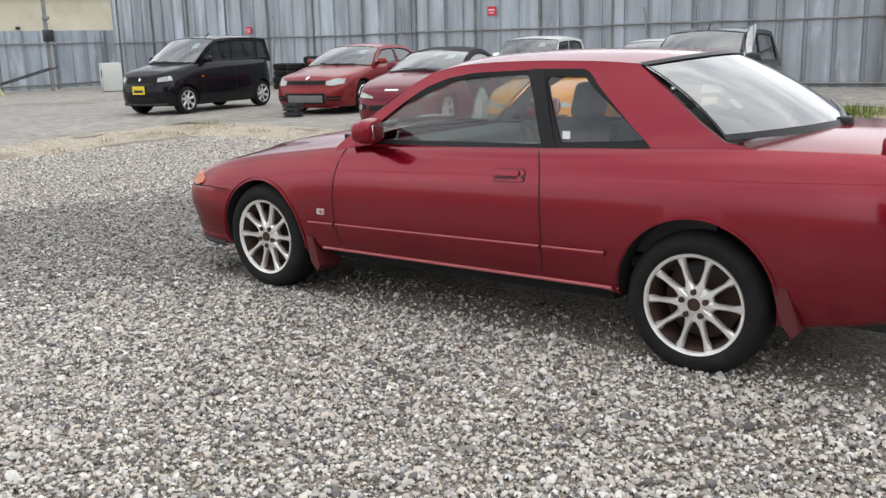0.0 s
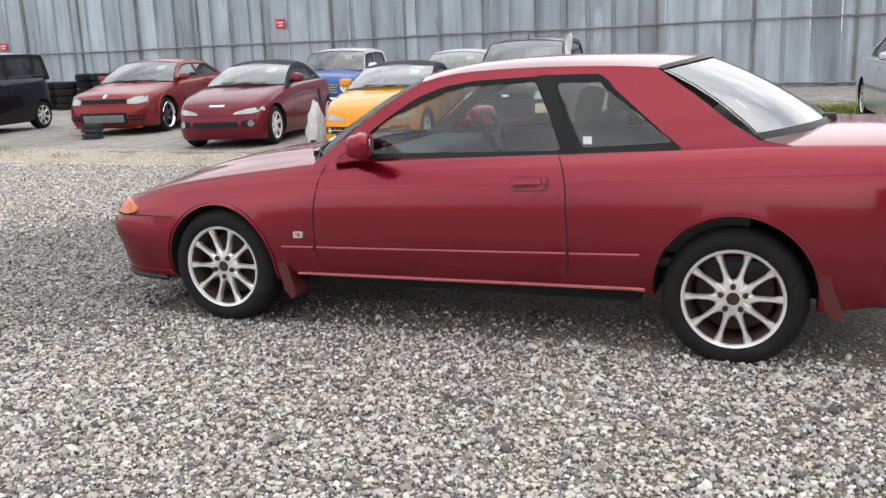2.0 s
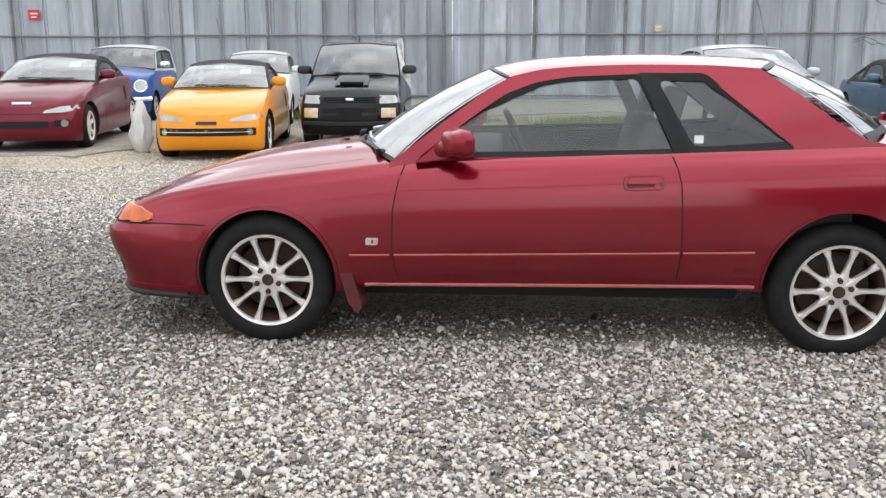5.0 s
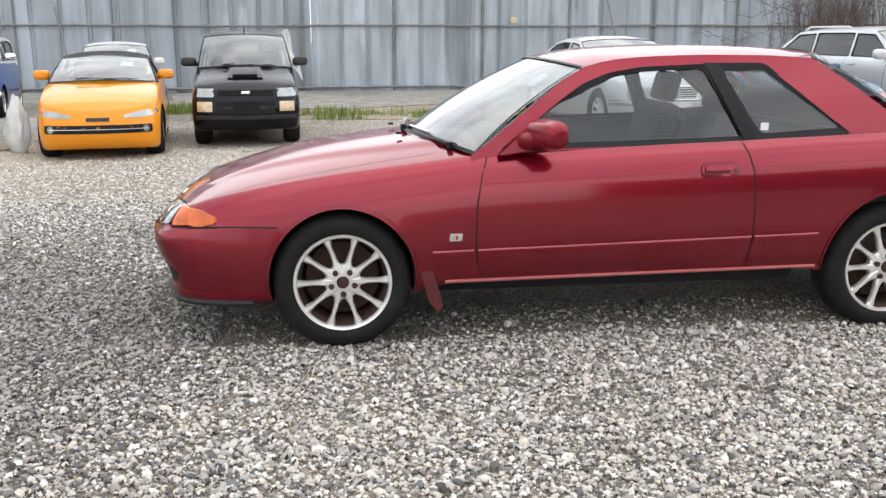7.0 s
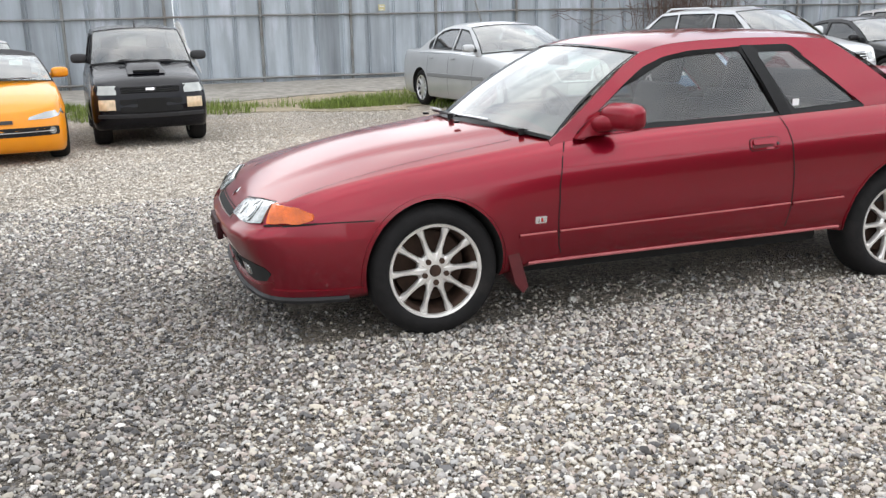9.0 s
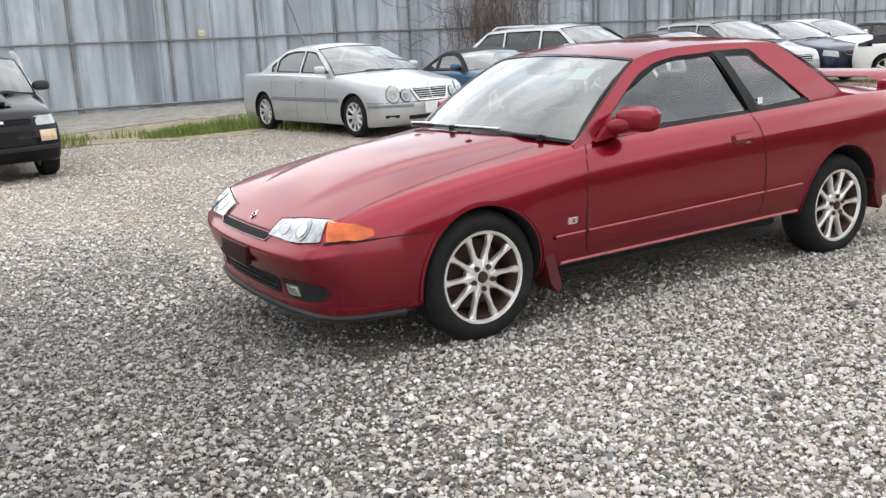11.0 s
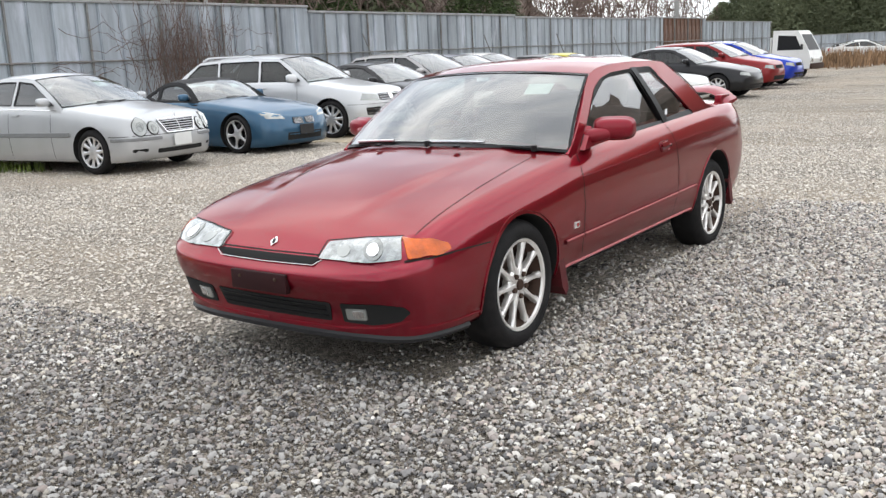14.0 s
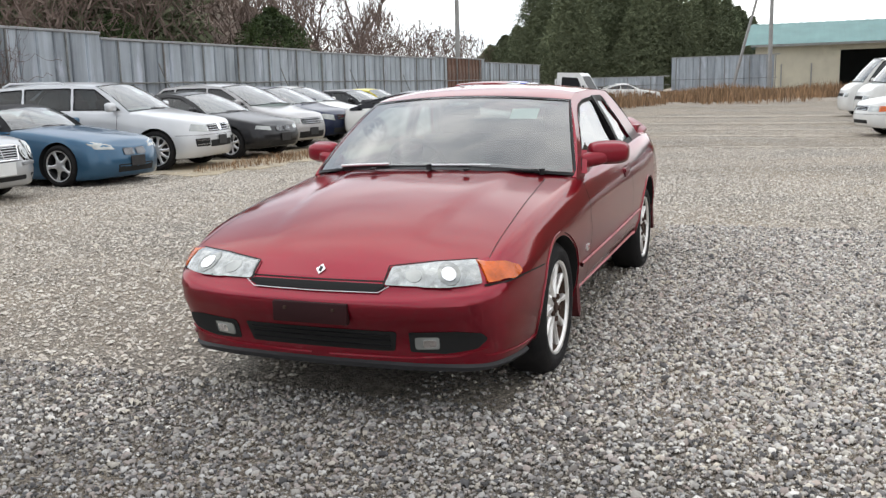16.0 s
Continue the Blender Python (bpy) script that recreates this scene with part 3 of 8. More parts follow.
def wheels(sp, car, rim_mat, spokes=10, lug=True, flat=0.0, dark_barrel=None, track=None, spoke_w=0.0155, cap_mat=None):
    """Four wheels: a rim with its spokes, under it the tyre, cap and nuts."""
    R, W = sp["r"], sp["W"]
    rw = sp.get("rim", R * 0.67)
    tw = sp.get("tyre_w", 0.2)
    h = tw / 2
    bm = bmesh.new()
    lathe(bm, [(rw + 0.010, -h + 0.012), (rw + 0.005, -h + 0.002), (rw - 0.007, -h + 0.005), (rw - 0.011, -h + 0.016), (rw - 0.008, -h + 0.02)], 44)
    face = -h + 0.022
    lathe(bm, [(0.0, face - 0.004), (R * 0.09, face - 0.004), (R * 0.235, face + 0.0), (R * 0.265, face + 0.012), (R * 0.25, face + 0.045)], 32)
    bmesh.ops.recalc_face_normals(bm, faces=bm.faces)
    wheel = part("wheel", bm, rim_mat, car)
    sb = bmesh.new()
    ra, rb = R * 0.13, rw - 0.012
    prof = []
    for t, wd, dp, off in ((0, spoke_w * 1.2, 0.03, 0.0), (0.2, spoke_w * 1.25, 0.03, 0.001), (0.4, spoke_w * 0.8, 0.028, 0.005), (0.75, spoke_w * 0.72, 0.025, 0.002), (1.0, spoke_w * 1.3, 0.03, 0.0)):
        r = ra + (rb - ra) * t
        q = [(r, -wd, face + off + 0.004), (r, -wd * 0.5, face + off - 0.006), (r, wd * 0.5, face + off - 0.006), (r, wd, face + off + 0.004), (r, wd * 0.8, face + off + dp), (r, -wd * 0.8, face + off + dp)]
        prof.append([sb.verts.new((rr, yy, tt)) for rr, tt, yy in q])
    for p, q in zip(prof[:-1], prof[1:]):
        for i in range(6):
            sb.faces.new((p[i], p[(i + 1) % 6], q[(i + 1) % 6], q[i]))
    bmesh.ops.recalc_face_normals(sb, faces=sb.faces)
    first = part("spoke", sb, rim_mat, wheel)
    for k in range(1, spokes):
        copy_thing(first, Matrix.Rotation(2 * math.pi * k / spokes, 4, "Y"))
    bm = bmesh.new()
    s = R - rw
    prof = [(rw - 0.004, -h + 0.03), (rw + 0.008, -h + 0.004), (rw + s * 0.3, -h - 0.006), (rw + s * 0.62, -h - 0.004), (R - 0.016, -h + 0.014), (R - 0.004, -h + 0.034), (R, -h * 0.5),
            (R, h * 0.5), (R - 0.004, h - 0.034), (R - 0.016, h - 0.014), (rw + s * 0.5, h + 0.004), (rw, h - 0.01)]
    lathe(bm, prof, 48)
    bmesh.ops.recalc_face_normals(bm, faces=bm.faces)
    part("tyre", bm, RUBBER, wheel)
    bm = bmesh.new()
    lathe(bm, [(rw - 0.009, -h + 0.018), (rw - 0.022, -h + 0.045), (rw - 0.03, 0.0), (rw - 0.022, h - 0.01), (0.05, h - 0.03)], 40)
    part("barrel", bm, dark_barrel or RUST, wheel)
    bm = bmesh.new()
    lathe(bm, [(0, 0.02), (rw * 0.78, 0.02), (rw * 0.78, 0.034), (0.02, 0.04)], 32)
    part("brake_disc", bm, dark_barrel or RUST, wheel)
    if lug:
        bm = bmesh.new()
        lathe(bm, [(0, face - 0.014), (R * 0.075, face - 0.013), (R * 0.09, face - 0.006), (R * 0.092, face + 0.004)], 24)
        part("centre_cap", bm, cap_mat or RUST, wheel)
        for k in range(5):
            a = 2 * math.pi * (k + 0.25) / 5
            bm = bmesh.new()
            bmesh.ops.create_cone(bm, cap_ends=True, segments=6, radius1=0.0145, radius2=0.013, depth=0.024,
                                  matrix=Matrix.Translation((R * 0.175 * math.cos(a), face - 0.004, R * 0.175 * math.sin(a))) @ Matrix.Rotation(radians(90), 4, "X"))
            part("lug_nut", bm, cap_mat or RUST, wheel, smooth=False)
    y = track if track is not None else W - h - 0.035
    wheel.matrix_basis = pose(0, -y, R, 0, 35, 0)
    copy_thing(wheel, pose(sp["wb"], -y, R - sp.get("settle", 0.0), 0, 71, 0))
    copy_thing(wheel, pose(0, y, R, 0, 31, 180))
    copy_thing(wheel, pose(sp["wb"], y, R - sp.get("settle", 0.0), 0, 80, 180))


def mirror(car, x, y, z, s, mat, size=(0.11, 0.2, 0.13), stalk=True):
    sx, sy, sz = size
    bm = cushion(sx * 1.1, sy, sz, 3.2, 5)
    for v in bm.verts:
        v.co.x *= 1 - 0.25 * (v.co.z / sz)
    bmesh.ops.transform(bm, matrix=pose(x, y + s * (sy / 2 + 0.03), z, 0, 0, -s * 8), verts=bm.verts)
    mi = part("wing_mirror", bm, mat, car)
    part("mirror_glass", box_bm(x + sx / 2 - 0.006, y + s * (sy / 2 + 0.03), z, 0.012, sy * 0.8, sz * 0.72, 0.004), CHROME, mi)
    if stalk:
        bm = tube_bm([(x + 0.05, y - s * 0.03, z - sz * 0.55), (x + 0.01, y + s * 0.02, z - sz * 0.3), (x, y + s * 0.07, z - sz * 0.2)], 0.032, 8)
        part("mirror_foot", bm, mat, mi)


def wiper(car, pts, arm=True):
    bm = tube_bm(pts, 0.008, 5)
    w = part("wiper", bm, PIPE_GREY, car)
    a, b = Vector(pts[0]), Vector(pts[-1])
    part("wiper_arm", tube_bm([a.lerp(b, 0.45) + Vector((0, 0, 0.014)), a.lerp(b, 0.02) + Vector((-0.015, 0, 0.008))], 0.007, 5), TRIM, w)


def finish(car, sp, m, label, category, group=""):
    car.matrix_world = m
    tagged(car, label, category, group)
    return car


def auto_windows(sp, pillars):
    """Side windows between the rail and the belt, parted by pillars at the x given."""
    rail = sp["rail"]
    a, c = rail[0], rail[-1]
    mid = [p for p in rail[1:-1]]
    up = sp.get("win_drop", 0.055)
    poly = [(a[0] + sp.get("win_front", 0.16), a[1] + 0.03)] + [(p[0] + (0.075 if i == 0 else 0) - (sp.get("win_rear", 0.06) if i == len(mid) - 1 else 0), p[1] - up) for i, p in enumerate(mid)]
    poly += [(c[0] - sp.get("win_tail", 0.22), c[1] + 0.03)]
    out, lo = [], -9
    for x in list(pillars) + [99]:
        w = clip_poly(clip_poly(poly, -1, 0.12, -lo - 0.03 + 0.12 * a[1]), 1, -0.12, x - 0.03 - 0.12 * a[1])
        if len(w) > 2:
            out.append(w)
        lo = x
    return out


def heading(x, y, deg, z=0.0, size=1.0):
    """The pose of a car whose front axle's middle stands at x, y and whose nose points to -y, turned by deg."""
    return pose(x, y, z, 0, 0, 90 + deg) @ Matrix.Scale(size, 4)


# ---- ground: one gravel sheet that rises a little to the fence ----
def gravel_material(name, stones, dirt, cell):
    m = bpy.data.materials.new(name)
    m.use_nodes = True
    n, l = m.node_tree.nodes, m.node_tree.links
    p = n["Principled BSDF"]
    p.inputs["Roughness"].default_value = 0.9
    co = n.new("ShaderNodeTexCoord")
    vo = n.new("ShaderNodeTexVoronoi")
    vo.inputs["Scale"].default_value = cell
    vd = n.new("ShaderNodeTexVoronoi")
    vd.feature = "DISTANCE_TO_EDGE"
    vd.inputs["Scale"].default_value = cell
    for v in (vo, vd):
        l.new(co.outputs["Object"], v.inputs["Vector"])
    sep = n.new("ShaderNodeSeparateColor")
    l.new(vo.outputs["Color"], sep.inputs["Color"])
    ramp = n.new("ShaderNodeValToRGB")
    e = ramp.color_ramp.elements
    e[0].position, e[0].color = 0.0, (*stones[0], 1)
    e[1].position, e[1].color = 1.0, (*stones[-1], 1)
    for i, c in enumerate(stones[1:-1]):
        q = e.new((i + 1) / (len(stones) - 1))
        q.color = (*c, 1)
    l.new(sep.outputs["Red"], ramp.inputs["Fac"])
    big = n.new("ShaderNodeTexNoise")
    big.inputs["Scale"].default_value, big.inputs["Detail"].default_value = 0.35, 9
    big.inputs["Roughness"].default_value = 0.65
    l.new(co.outputs["Object"], big.inputs["Vector"])
    br = n.new("ShaderNodeMapRange")
    br.inputs["From Min"].default_value, br.inputs["From Max"].default_value = 0.33, 0.62
    br.inputs["To Max"].default_value = 0.8
    l.new(big.outputs["Fac"], br.inputs["Value"])
    mx = n.new("ShaderNodeMixRGB")
    mx.inputs[2].default_value = (*dirt, 1)
    l.new(br.outputs["Result"], mx.inputs[0])
    # the gaps between the stones are painted darker, as their shade
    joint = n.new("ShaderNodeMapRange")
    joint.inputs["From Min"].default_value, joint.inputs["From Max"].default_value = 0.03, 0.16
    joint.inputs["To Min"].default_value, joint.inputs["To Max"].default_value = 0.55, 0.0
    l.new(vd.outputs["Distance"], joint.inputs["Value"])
    gap_shade = n.new("ShaderNodeMixRGB")
    gap_shade.inputs[2].default_value = (0.075, 0.068, 0.06, 1)
    l.new(joint.outputs["Result"], gap_shade.inputs[0])
    l.new(ramp.outputs["Color"], gap_shade.inputs[1])
    l.new(gap_shade.outputs["Color"], mx.inputs[1])
    # tyre-worn bands, and a ragged darker patch before the coupe
    mp = n.new("ShaderNodeMapping")
    mp.inputs["Scale"].default_value = (0.8, 0.11, 1)
    mp.inputs["Rotation"].default_value = (0, 0, radians(12))
    bands = n.new("ShaderNodeTexNoise")
    bands.inputs["Scale"].default_value, bands.inputs["Detail"].default_value = 0.9, 4
    l.new(co.outputs["Object"], mp.inputs["Vector"])
    l.new(mp.outputs["Vector"], bands.inputs["Vector"])
    wb_ = n.new("ShaderNodeMapRange")
    wb_.inputs["From Min"].default_value, wb_.inputs["From Max"].default_value = 0.32, 0.68
    wb_.inputs["To Min"].default_value, wb_.inputs["To Max"].default_value = 0.76, 1.12
    l.new(bands.outputs["Fac"], wb_.inputs["Value"])
    worn = n.new("ShaderNodeMixRGB")
    worn.blend_type, worn.inputs[0].default_value = "MULTIPLY", 1.0
    l.new(mx.outputs["Color"], worn.inputs[1])
    l.new(wb_.outputs["Result"], worn.inputs[2])
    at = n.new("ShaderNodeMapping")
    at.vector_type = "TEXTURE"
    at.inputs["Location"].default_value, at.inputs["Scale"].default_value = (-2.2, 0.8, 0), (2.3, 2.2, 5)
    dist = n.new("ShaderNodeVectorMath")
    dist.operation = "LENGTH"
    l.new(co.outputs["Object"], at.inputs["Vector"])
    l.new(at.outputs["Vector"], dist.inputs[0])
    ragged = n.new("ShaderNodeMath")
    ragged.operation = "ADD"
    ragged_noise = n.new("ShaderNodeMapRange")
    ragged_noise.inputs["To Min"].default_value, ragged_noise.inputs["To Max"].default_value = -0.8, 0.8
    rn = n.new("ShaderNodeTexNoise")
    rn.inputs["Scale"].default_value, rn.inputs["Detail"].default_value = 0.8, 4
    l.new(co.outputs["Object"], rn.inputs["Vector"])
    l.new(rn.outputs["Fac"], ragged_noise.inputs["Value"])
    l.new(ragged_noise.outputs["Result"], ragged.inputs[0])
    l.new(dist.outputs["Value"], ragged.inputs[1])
    dark_patch = n.new("ShaderNodeMapRange")
    dark_patch.inputs["From Min"].default_value, dark_patch.inputs["From Max"].default_value = 0.6, 1.3
    dark_patch.inputs["To Min"].default_value, dark_patch.inputs["To Max"].default_value = 0.6, 1.0
    l.new(ragged.outputs["Value"], dark_patch.inputs["Value"])
    patched = n.new("ShaderNodeMixRGB")
    patched.blend_type, patched.inputs[0].default_value = "MULTIPLY", 1.0
    l.new(worn.outputs["Color"], patched.inputs[1])
    l.new(dark_patch.outputs["Result"], patched.inputs[2])
    l.new(patched.outputs["Color"], p.inputs["Base Color"])
    cr = n.new("ShaderNodeMapRange")
    cr.inputs["From Max"].default_value = 0.25
    l.new(vd.outputs["Distance"], cr.inputs["Value"])
    bp = n.new("ShaderNodeBump")
    bp.inputs["Strength"].default_value, bp.inputs["Distance"].default_value = 0.9, 0.02
    l.new(cr.outputs["Result"], bp.inputs["Height"])
    l.new(bp.outputs["Normal"], p.inputs["Normal"])
    return m


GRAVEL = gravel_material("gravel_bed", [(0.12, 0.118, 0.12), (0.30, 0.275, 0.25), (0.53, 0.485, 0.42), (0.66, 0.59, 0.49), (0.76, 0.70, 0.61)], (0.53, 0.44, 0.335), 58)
CONCRETE = material("dirty_concrete", (0.285, 0.265, 0.235), 0.9, var=0.35, scale=5, stain=(0.145, 0.125, 0.095), stain_amount=0.85, stain_scale=0.45, bump=0.4, bump_scale=30)
DIRT = material("dry_dirt", (0.30, 0.25, 0.175), 0.95, var=0.35, scale=6, stain=(0.12, 0.12, 0.06), stain_amount=0.7, stain_scale=1.2, bump=0.7, bump_scale=40)


def ground_z(x, y):
    t = min(max((y - 13.5) / 4.4, 0), 1)
    near = math.exp(-((x - 1.5) / 14) ** 2)
    return 0.19 * t * t * (3 - 2 * t) * near


gxs = [-900, -300, -100, -60] + list(range(-40, 41)) + [50, 60, 80, 100, 300, 900]
gys = [-900, -300, -100, -40, -20] + list(range(-10, 31)) + [40, 60, 100, 300, 900]
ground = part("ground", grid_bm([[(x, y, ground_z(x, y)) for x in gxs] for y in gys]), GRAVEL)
tagged(ground, "grey crushed gravel lot with dusty patches", "ground", kind="structure")


def slab(name, outline, z, mat, label, step=0.8, rough=0.12, thick=0.06, follow=True):
    """A low slab with an uneven edge."""
    rng = random.Random(len(outline) * 7 + int(abs(outline[0][0]) * 10))
    line = [(x + rng.uniform(-rough, rough), y + rng.uniform(-rough, rough)) for x, y in split_edges(outline, 0.35)]
    vs, fs = fill2d(line, (), step)
    bm = bmesh.new()
    bv = [bm.verts.new((q[0], q[1], z + (ground_z(q[0], q[1]) if follow else 0))) for q in vs]
    for f in fs:
        bm.faces.new([bv[i] for i in f])
    bmesh.ops.recalc_face_normals(bm, faces=bm.faces)
    if bm.faces[:] and sum(f.normal.z for f in bm.faces) < 0:
        bmesh.ops.reverse_faces(bm, faces=bm.faces)
    edge = [e for e in bm.edges if len(e.link_faces) == 1]
    r = bmesh.ops.extrude_edge_only(bm, edges=edge)
    for g in r["geom"]:
        if isinstance(g, bmesh.types.BMVert):
            g.co.z -= thick
    return tagged(part(name, bm, mat), label, "pavement", kind="structure")


slab("pavement_yard", [(-60, -14), (-9.0, -14), (-8.9, 3.2), (-9.4, 5.2), (-9.9, 7.2), (-8.8, 7.0), (-4.3, 6.75), (-3.7, 8.4), (-3.7, 13.6), (-3.5, 17.75), (-60, 17.75)], 0.10, CONCRETE, "worn pale concrete yard with dusty edges", 1.5, 0.12, 0.12)
slab("pavement_strip", [(-3.3, 14.6), (0.5, 14.5), (3.0, 15.2), (7.5, 15.0), (9.5, 15.6), (9.5, 17.75), (-3.3, 17.75)], 0.03, CONCRETE, "concrete strip along the foot of the fence", 1.0)
BANK = material("dusty_gravelly_dirt", (0.39, 0.34, 0.265), 0.95, var=0.75, scale=34, stain=(0.17, 0.14, 0.085), stain_amount=0.9, stain_scale=1.3, bump=1.0, bump_scale=40)


def dirt_bank(line, high, wide):
    """A low ragged slope of dirt from a slab's edge down to the stones."""
    way = []
    for p, q in zip(line[:-1], line[1:]):
        p, q = Vector(p), Vector(q)
        n = max(2, int((q - p).length / 0.16))
        way += [p.lerp(q, k / n) for k in range(n)]
    rows = []
    for i, p in enumerate(way):
        t = (way[min(i + 6, len(way) - 1)] - way[max(i - 6, 0)]).normalized()
        out = Vector((t.y, -t.x))
        row = []
        reach = wide * (1 + 0.45 * noise.noise(Vector((p.x * 0.9, p.y * 0.9, 7.0))))
        back = 0.22 + 0.16 * noise.noise(Vector((p.x * 1.7, p.y * 1.7, 3.0)))
        for u in (0.0, 0.16, 0.3, 0.45, 0.6, 0.75, 0.9, 1.0):
            q = p + out * (-back + (back + reach) * u)
            z = high + 0.006 - (high + 0.012) * (u * u * (3 - 2 * u)) + 0.018 * noise.noise(Vector((q.x * 3.1, q.y * 3.1, 1.0))) * math.sin(math.pi * u)
            row.append((q.x, q.y, z + ground_z(q.x, q.y)))
        rows.append(row)
    bm = grid_bm(rows)
    bmesh.ops.recalc_face_normals(bm, faces=bm.faces)
    if sum(f.normal.z for f in bm.faces) < 0:
        bmesh.ops.reverse_faces(bm, faces=bm.faces)
    tagged(part("dirt_edge", bm, BANK), "dry dirt and weeds sloping off the yard edge", "ground", kind="structure")


dirt_bank([(-8.9, -14), (-8.9, 3.2), (-9.4, 5.0), (-9.3, 6.6), (-8.4, 6.95), (-4.4, 6.75), (-3.8, 8.2), (-3.7, 13.6)], 0.10, 0.95)
slab("dirt_edge", [(-1.6, 12.7), (1.0, 12.3), (3.2, 11.2), (3.7, 12.5), (6.5, 13.5), (6.5, 15.1), (2.8, 15.3), (-1.6, 14.8)], 0.012, DIRT, "weedy dirt before the concrete strip", 0.6, 0.2, 0.03)

STRAW = material("straw_strewn_dirt", (0.40, 0.335, 0.235), 0.95, var=0.35, scale=5, stain=(0.30, 0.285, 0.26), stain_amount=0.8, stain_scale=0.9, bump=0.6, bump_scale=35)
slab("dirt_edge", [(8.6, 8.3), (11, 7.6), (14, 7.4), (18, 7.7), (23, 8.4), (29, 8.6), (29, 10.2), (18, 10.0), (8.8, 9.8)], 0.012, STRAW, "straw-strewn dirt before the parked row", 0.8, 0.35, 0.03)

TRACK = material("brown_trodden_dirt", (0.34, 0.295, 0.24), 0.95, var=0.5, scale=7, stain=(0.22, 0.18, 0.135), stain_amount=0.8, stain_scale=0.7, bump=0.6, bump_scale=30)
for _x, _y0, _y1, _w, _lean in ((15.2, -5.5, 1.5, 0.16, 0.16), (19.0, -6.0, 2.8, 0.3, 0.12), (21.6, -6.5, 3.8, 0.2, 0.14), (25.5, -7.0, 4.0, 0.45, 0.1), (31.0, -8.0, 5.0, 0.6, 0.08)):
    _line = [(_x + _lean * (_y0 + (_y1 - _y0) * k / 6), _y0 + (_y1 - _y0) * k / 6) for k in range(7)]
    _half = [_w * (0.25 + math.sin(math.pi * (k + 0.5) / 7) * (0.8 + 0.4 * (k % 2))) for k in range(7)]
    slab("dirt_track", [(p[0] + h, p[1]) for p, h in zip(_line, _half)] + [(p[0] - h, p[1]) for p, h in zip(_line[::-1], _half[::-1])], 0.008, TRACK, "brown trodden track across the gravel", 0.6, 0.14, 0.03)


# loose stones
STONES = bpy.data.materials.new("loose_gravel_stones")
STONES.use_nodes = True
_n, _l = STONES.node_tree.nodes, STONES.node_tree.links
_geo, _ramp = _n.new("ShaderNodeNewGeometry"), _n.new("ShaderNodeValToRGB")
_e = _ramp.color_ramp.elements
_e[0].position, _e[0].color = 0.0, (0.078, 0.074, 0.072, 1)
_e[1].position, _e[1].color = 1.0, (0.82, 0.79, 0.73, 1)
for _p, _c in ((0.12, (0.17, 0.165, 0.165, 1)), (0.24, (0.32, 0.285, 0.25, 1)), (0.36, (0.39, 0.38, 0.37, 1)), (0.48, (0.55, 0.46, 0.405, 1)), (0.6, (0.50, 0.48, 0.44, 1)), (0.72, (0.64, 0.575, 0.47, 1)), (0.86, (0.64, 0.615, 0.575, 1))):
    _q = _e.new(_p)
    _q.color = _c
_l.new(_geo.outputs["Random Per Island"], _ramp.inputs["Fac"])
_co, _nz, _mr, _mul = _n.new("ShaderNodeTexCoord"), _n.new("ShaderNodeTexNoise"), _n.new("ShaderNodeMapRange"), _n.new("ShaderNodeMixRGB")
_nz.inputs["Scale"].default_value, _nz.inputs["Detail"].default_value = 70, 4
_mr.inputs["To Min"].default_value, _mr.inputs["To Max"].default_value = 0.63, 1.22
_mul.blend_type, _mul.inputs[0].default_value = "MULTIPLY", 1
_l.new(_co.outputs["Object"], _nz.inputs["Vector"])
_l.new(_nz.outputs["Fac"], _mr.inputs["Value"])
_l.new(_ramp.outputs["Color"], _mul.inputs[1])
_l.new(_mr.outputs["Result"], _mul.inputs[2])
_l.new(_mul.outputs["Color"], _n["Principled BSDF"].inputs["Base Color"])
_n["Principled BSDF"].inputs["Roughness"].default_value = 0.85

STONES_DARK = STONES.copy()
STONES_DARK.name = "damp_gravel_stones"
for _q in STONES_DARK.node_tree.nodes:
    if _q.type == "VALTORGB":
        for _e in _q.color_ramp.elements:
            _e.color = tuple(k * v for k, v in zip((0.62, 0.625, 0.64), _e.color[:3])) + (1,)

rs = np.random.RandomState(4)


def stone_shape(kind):
    """A rough pebble of 12 or 6 corners, about 1 in radius."""
    bm = bmesh.new()
    if kind == 12:
        bmesh.ops.create_icosphere(bm, subdivisions=1, radius=1)
    else:
        bmesh.ops.create_cone(bm, cap_ends=False, segments=4, radius1=1, radius2=0.0, depth=1.1)
        bm.verts.new((0, 0, -0.6))
        bm.verts.ensure_lookup_table()
        low = [v for v in bm.verts if v.co.z < -0.5][:4]
    v = np.array([q.co[:] for q in bm.verts])
    f = [[q.index for q in fc.verts] for fc in bm.faces]
    bm.free()
    if kind != 12:
        v = np.array([(1, 0, 0), (0, 1, 0), (-1, 0, 0), (0, -1, 0), (0, 0, 0.9), (0, 0, -0.9)], float)
        f = [(0, 1, 4), (1, 2, 4), (2, 3, 4), (3, 0, 4), (1, 0, 5), (2, 1, 5), (3, 2, 5), (0, 3, 5)]
    f = [q for q in f if sum(v[i][2] for i in q) > (0.05 if kind == 12 else 0)]
    v = v * (1 + rs.uniform(-0.28, 0.22, (len(v), 1))) + rs.uniform(-0.08, 0.08, v.shape)
    return v, np.array(f)


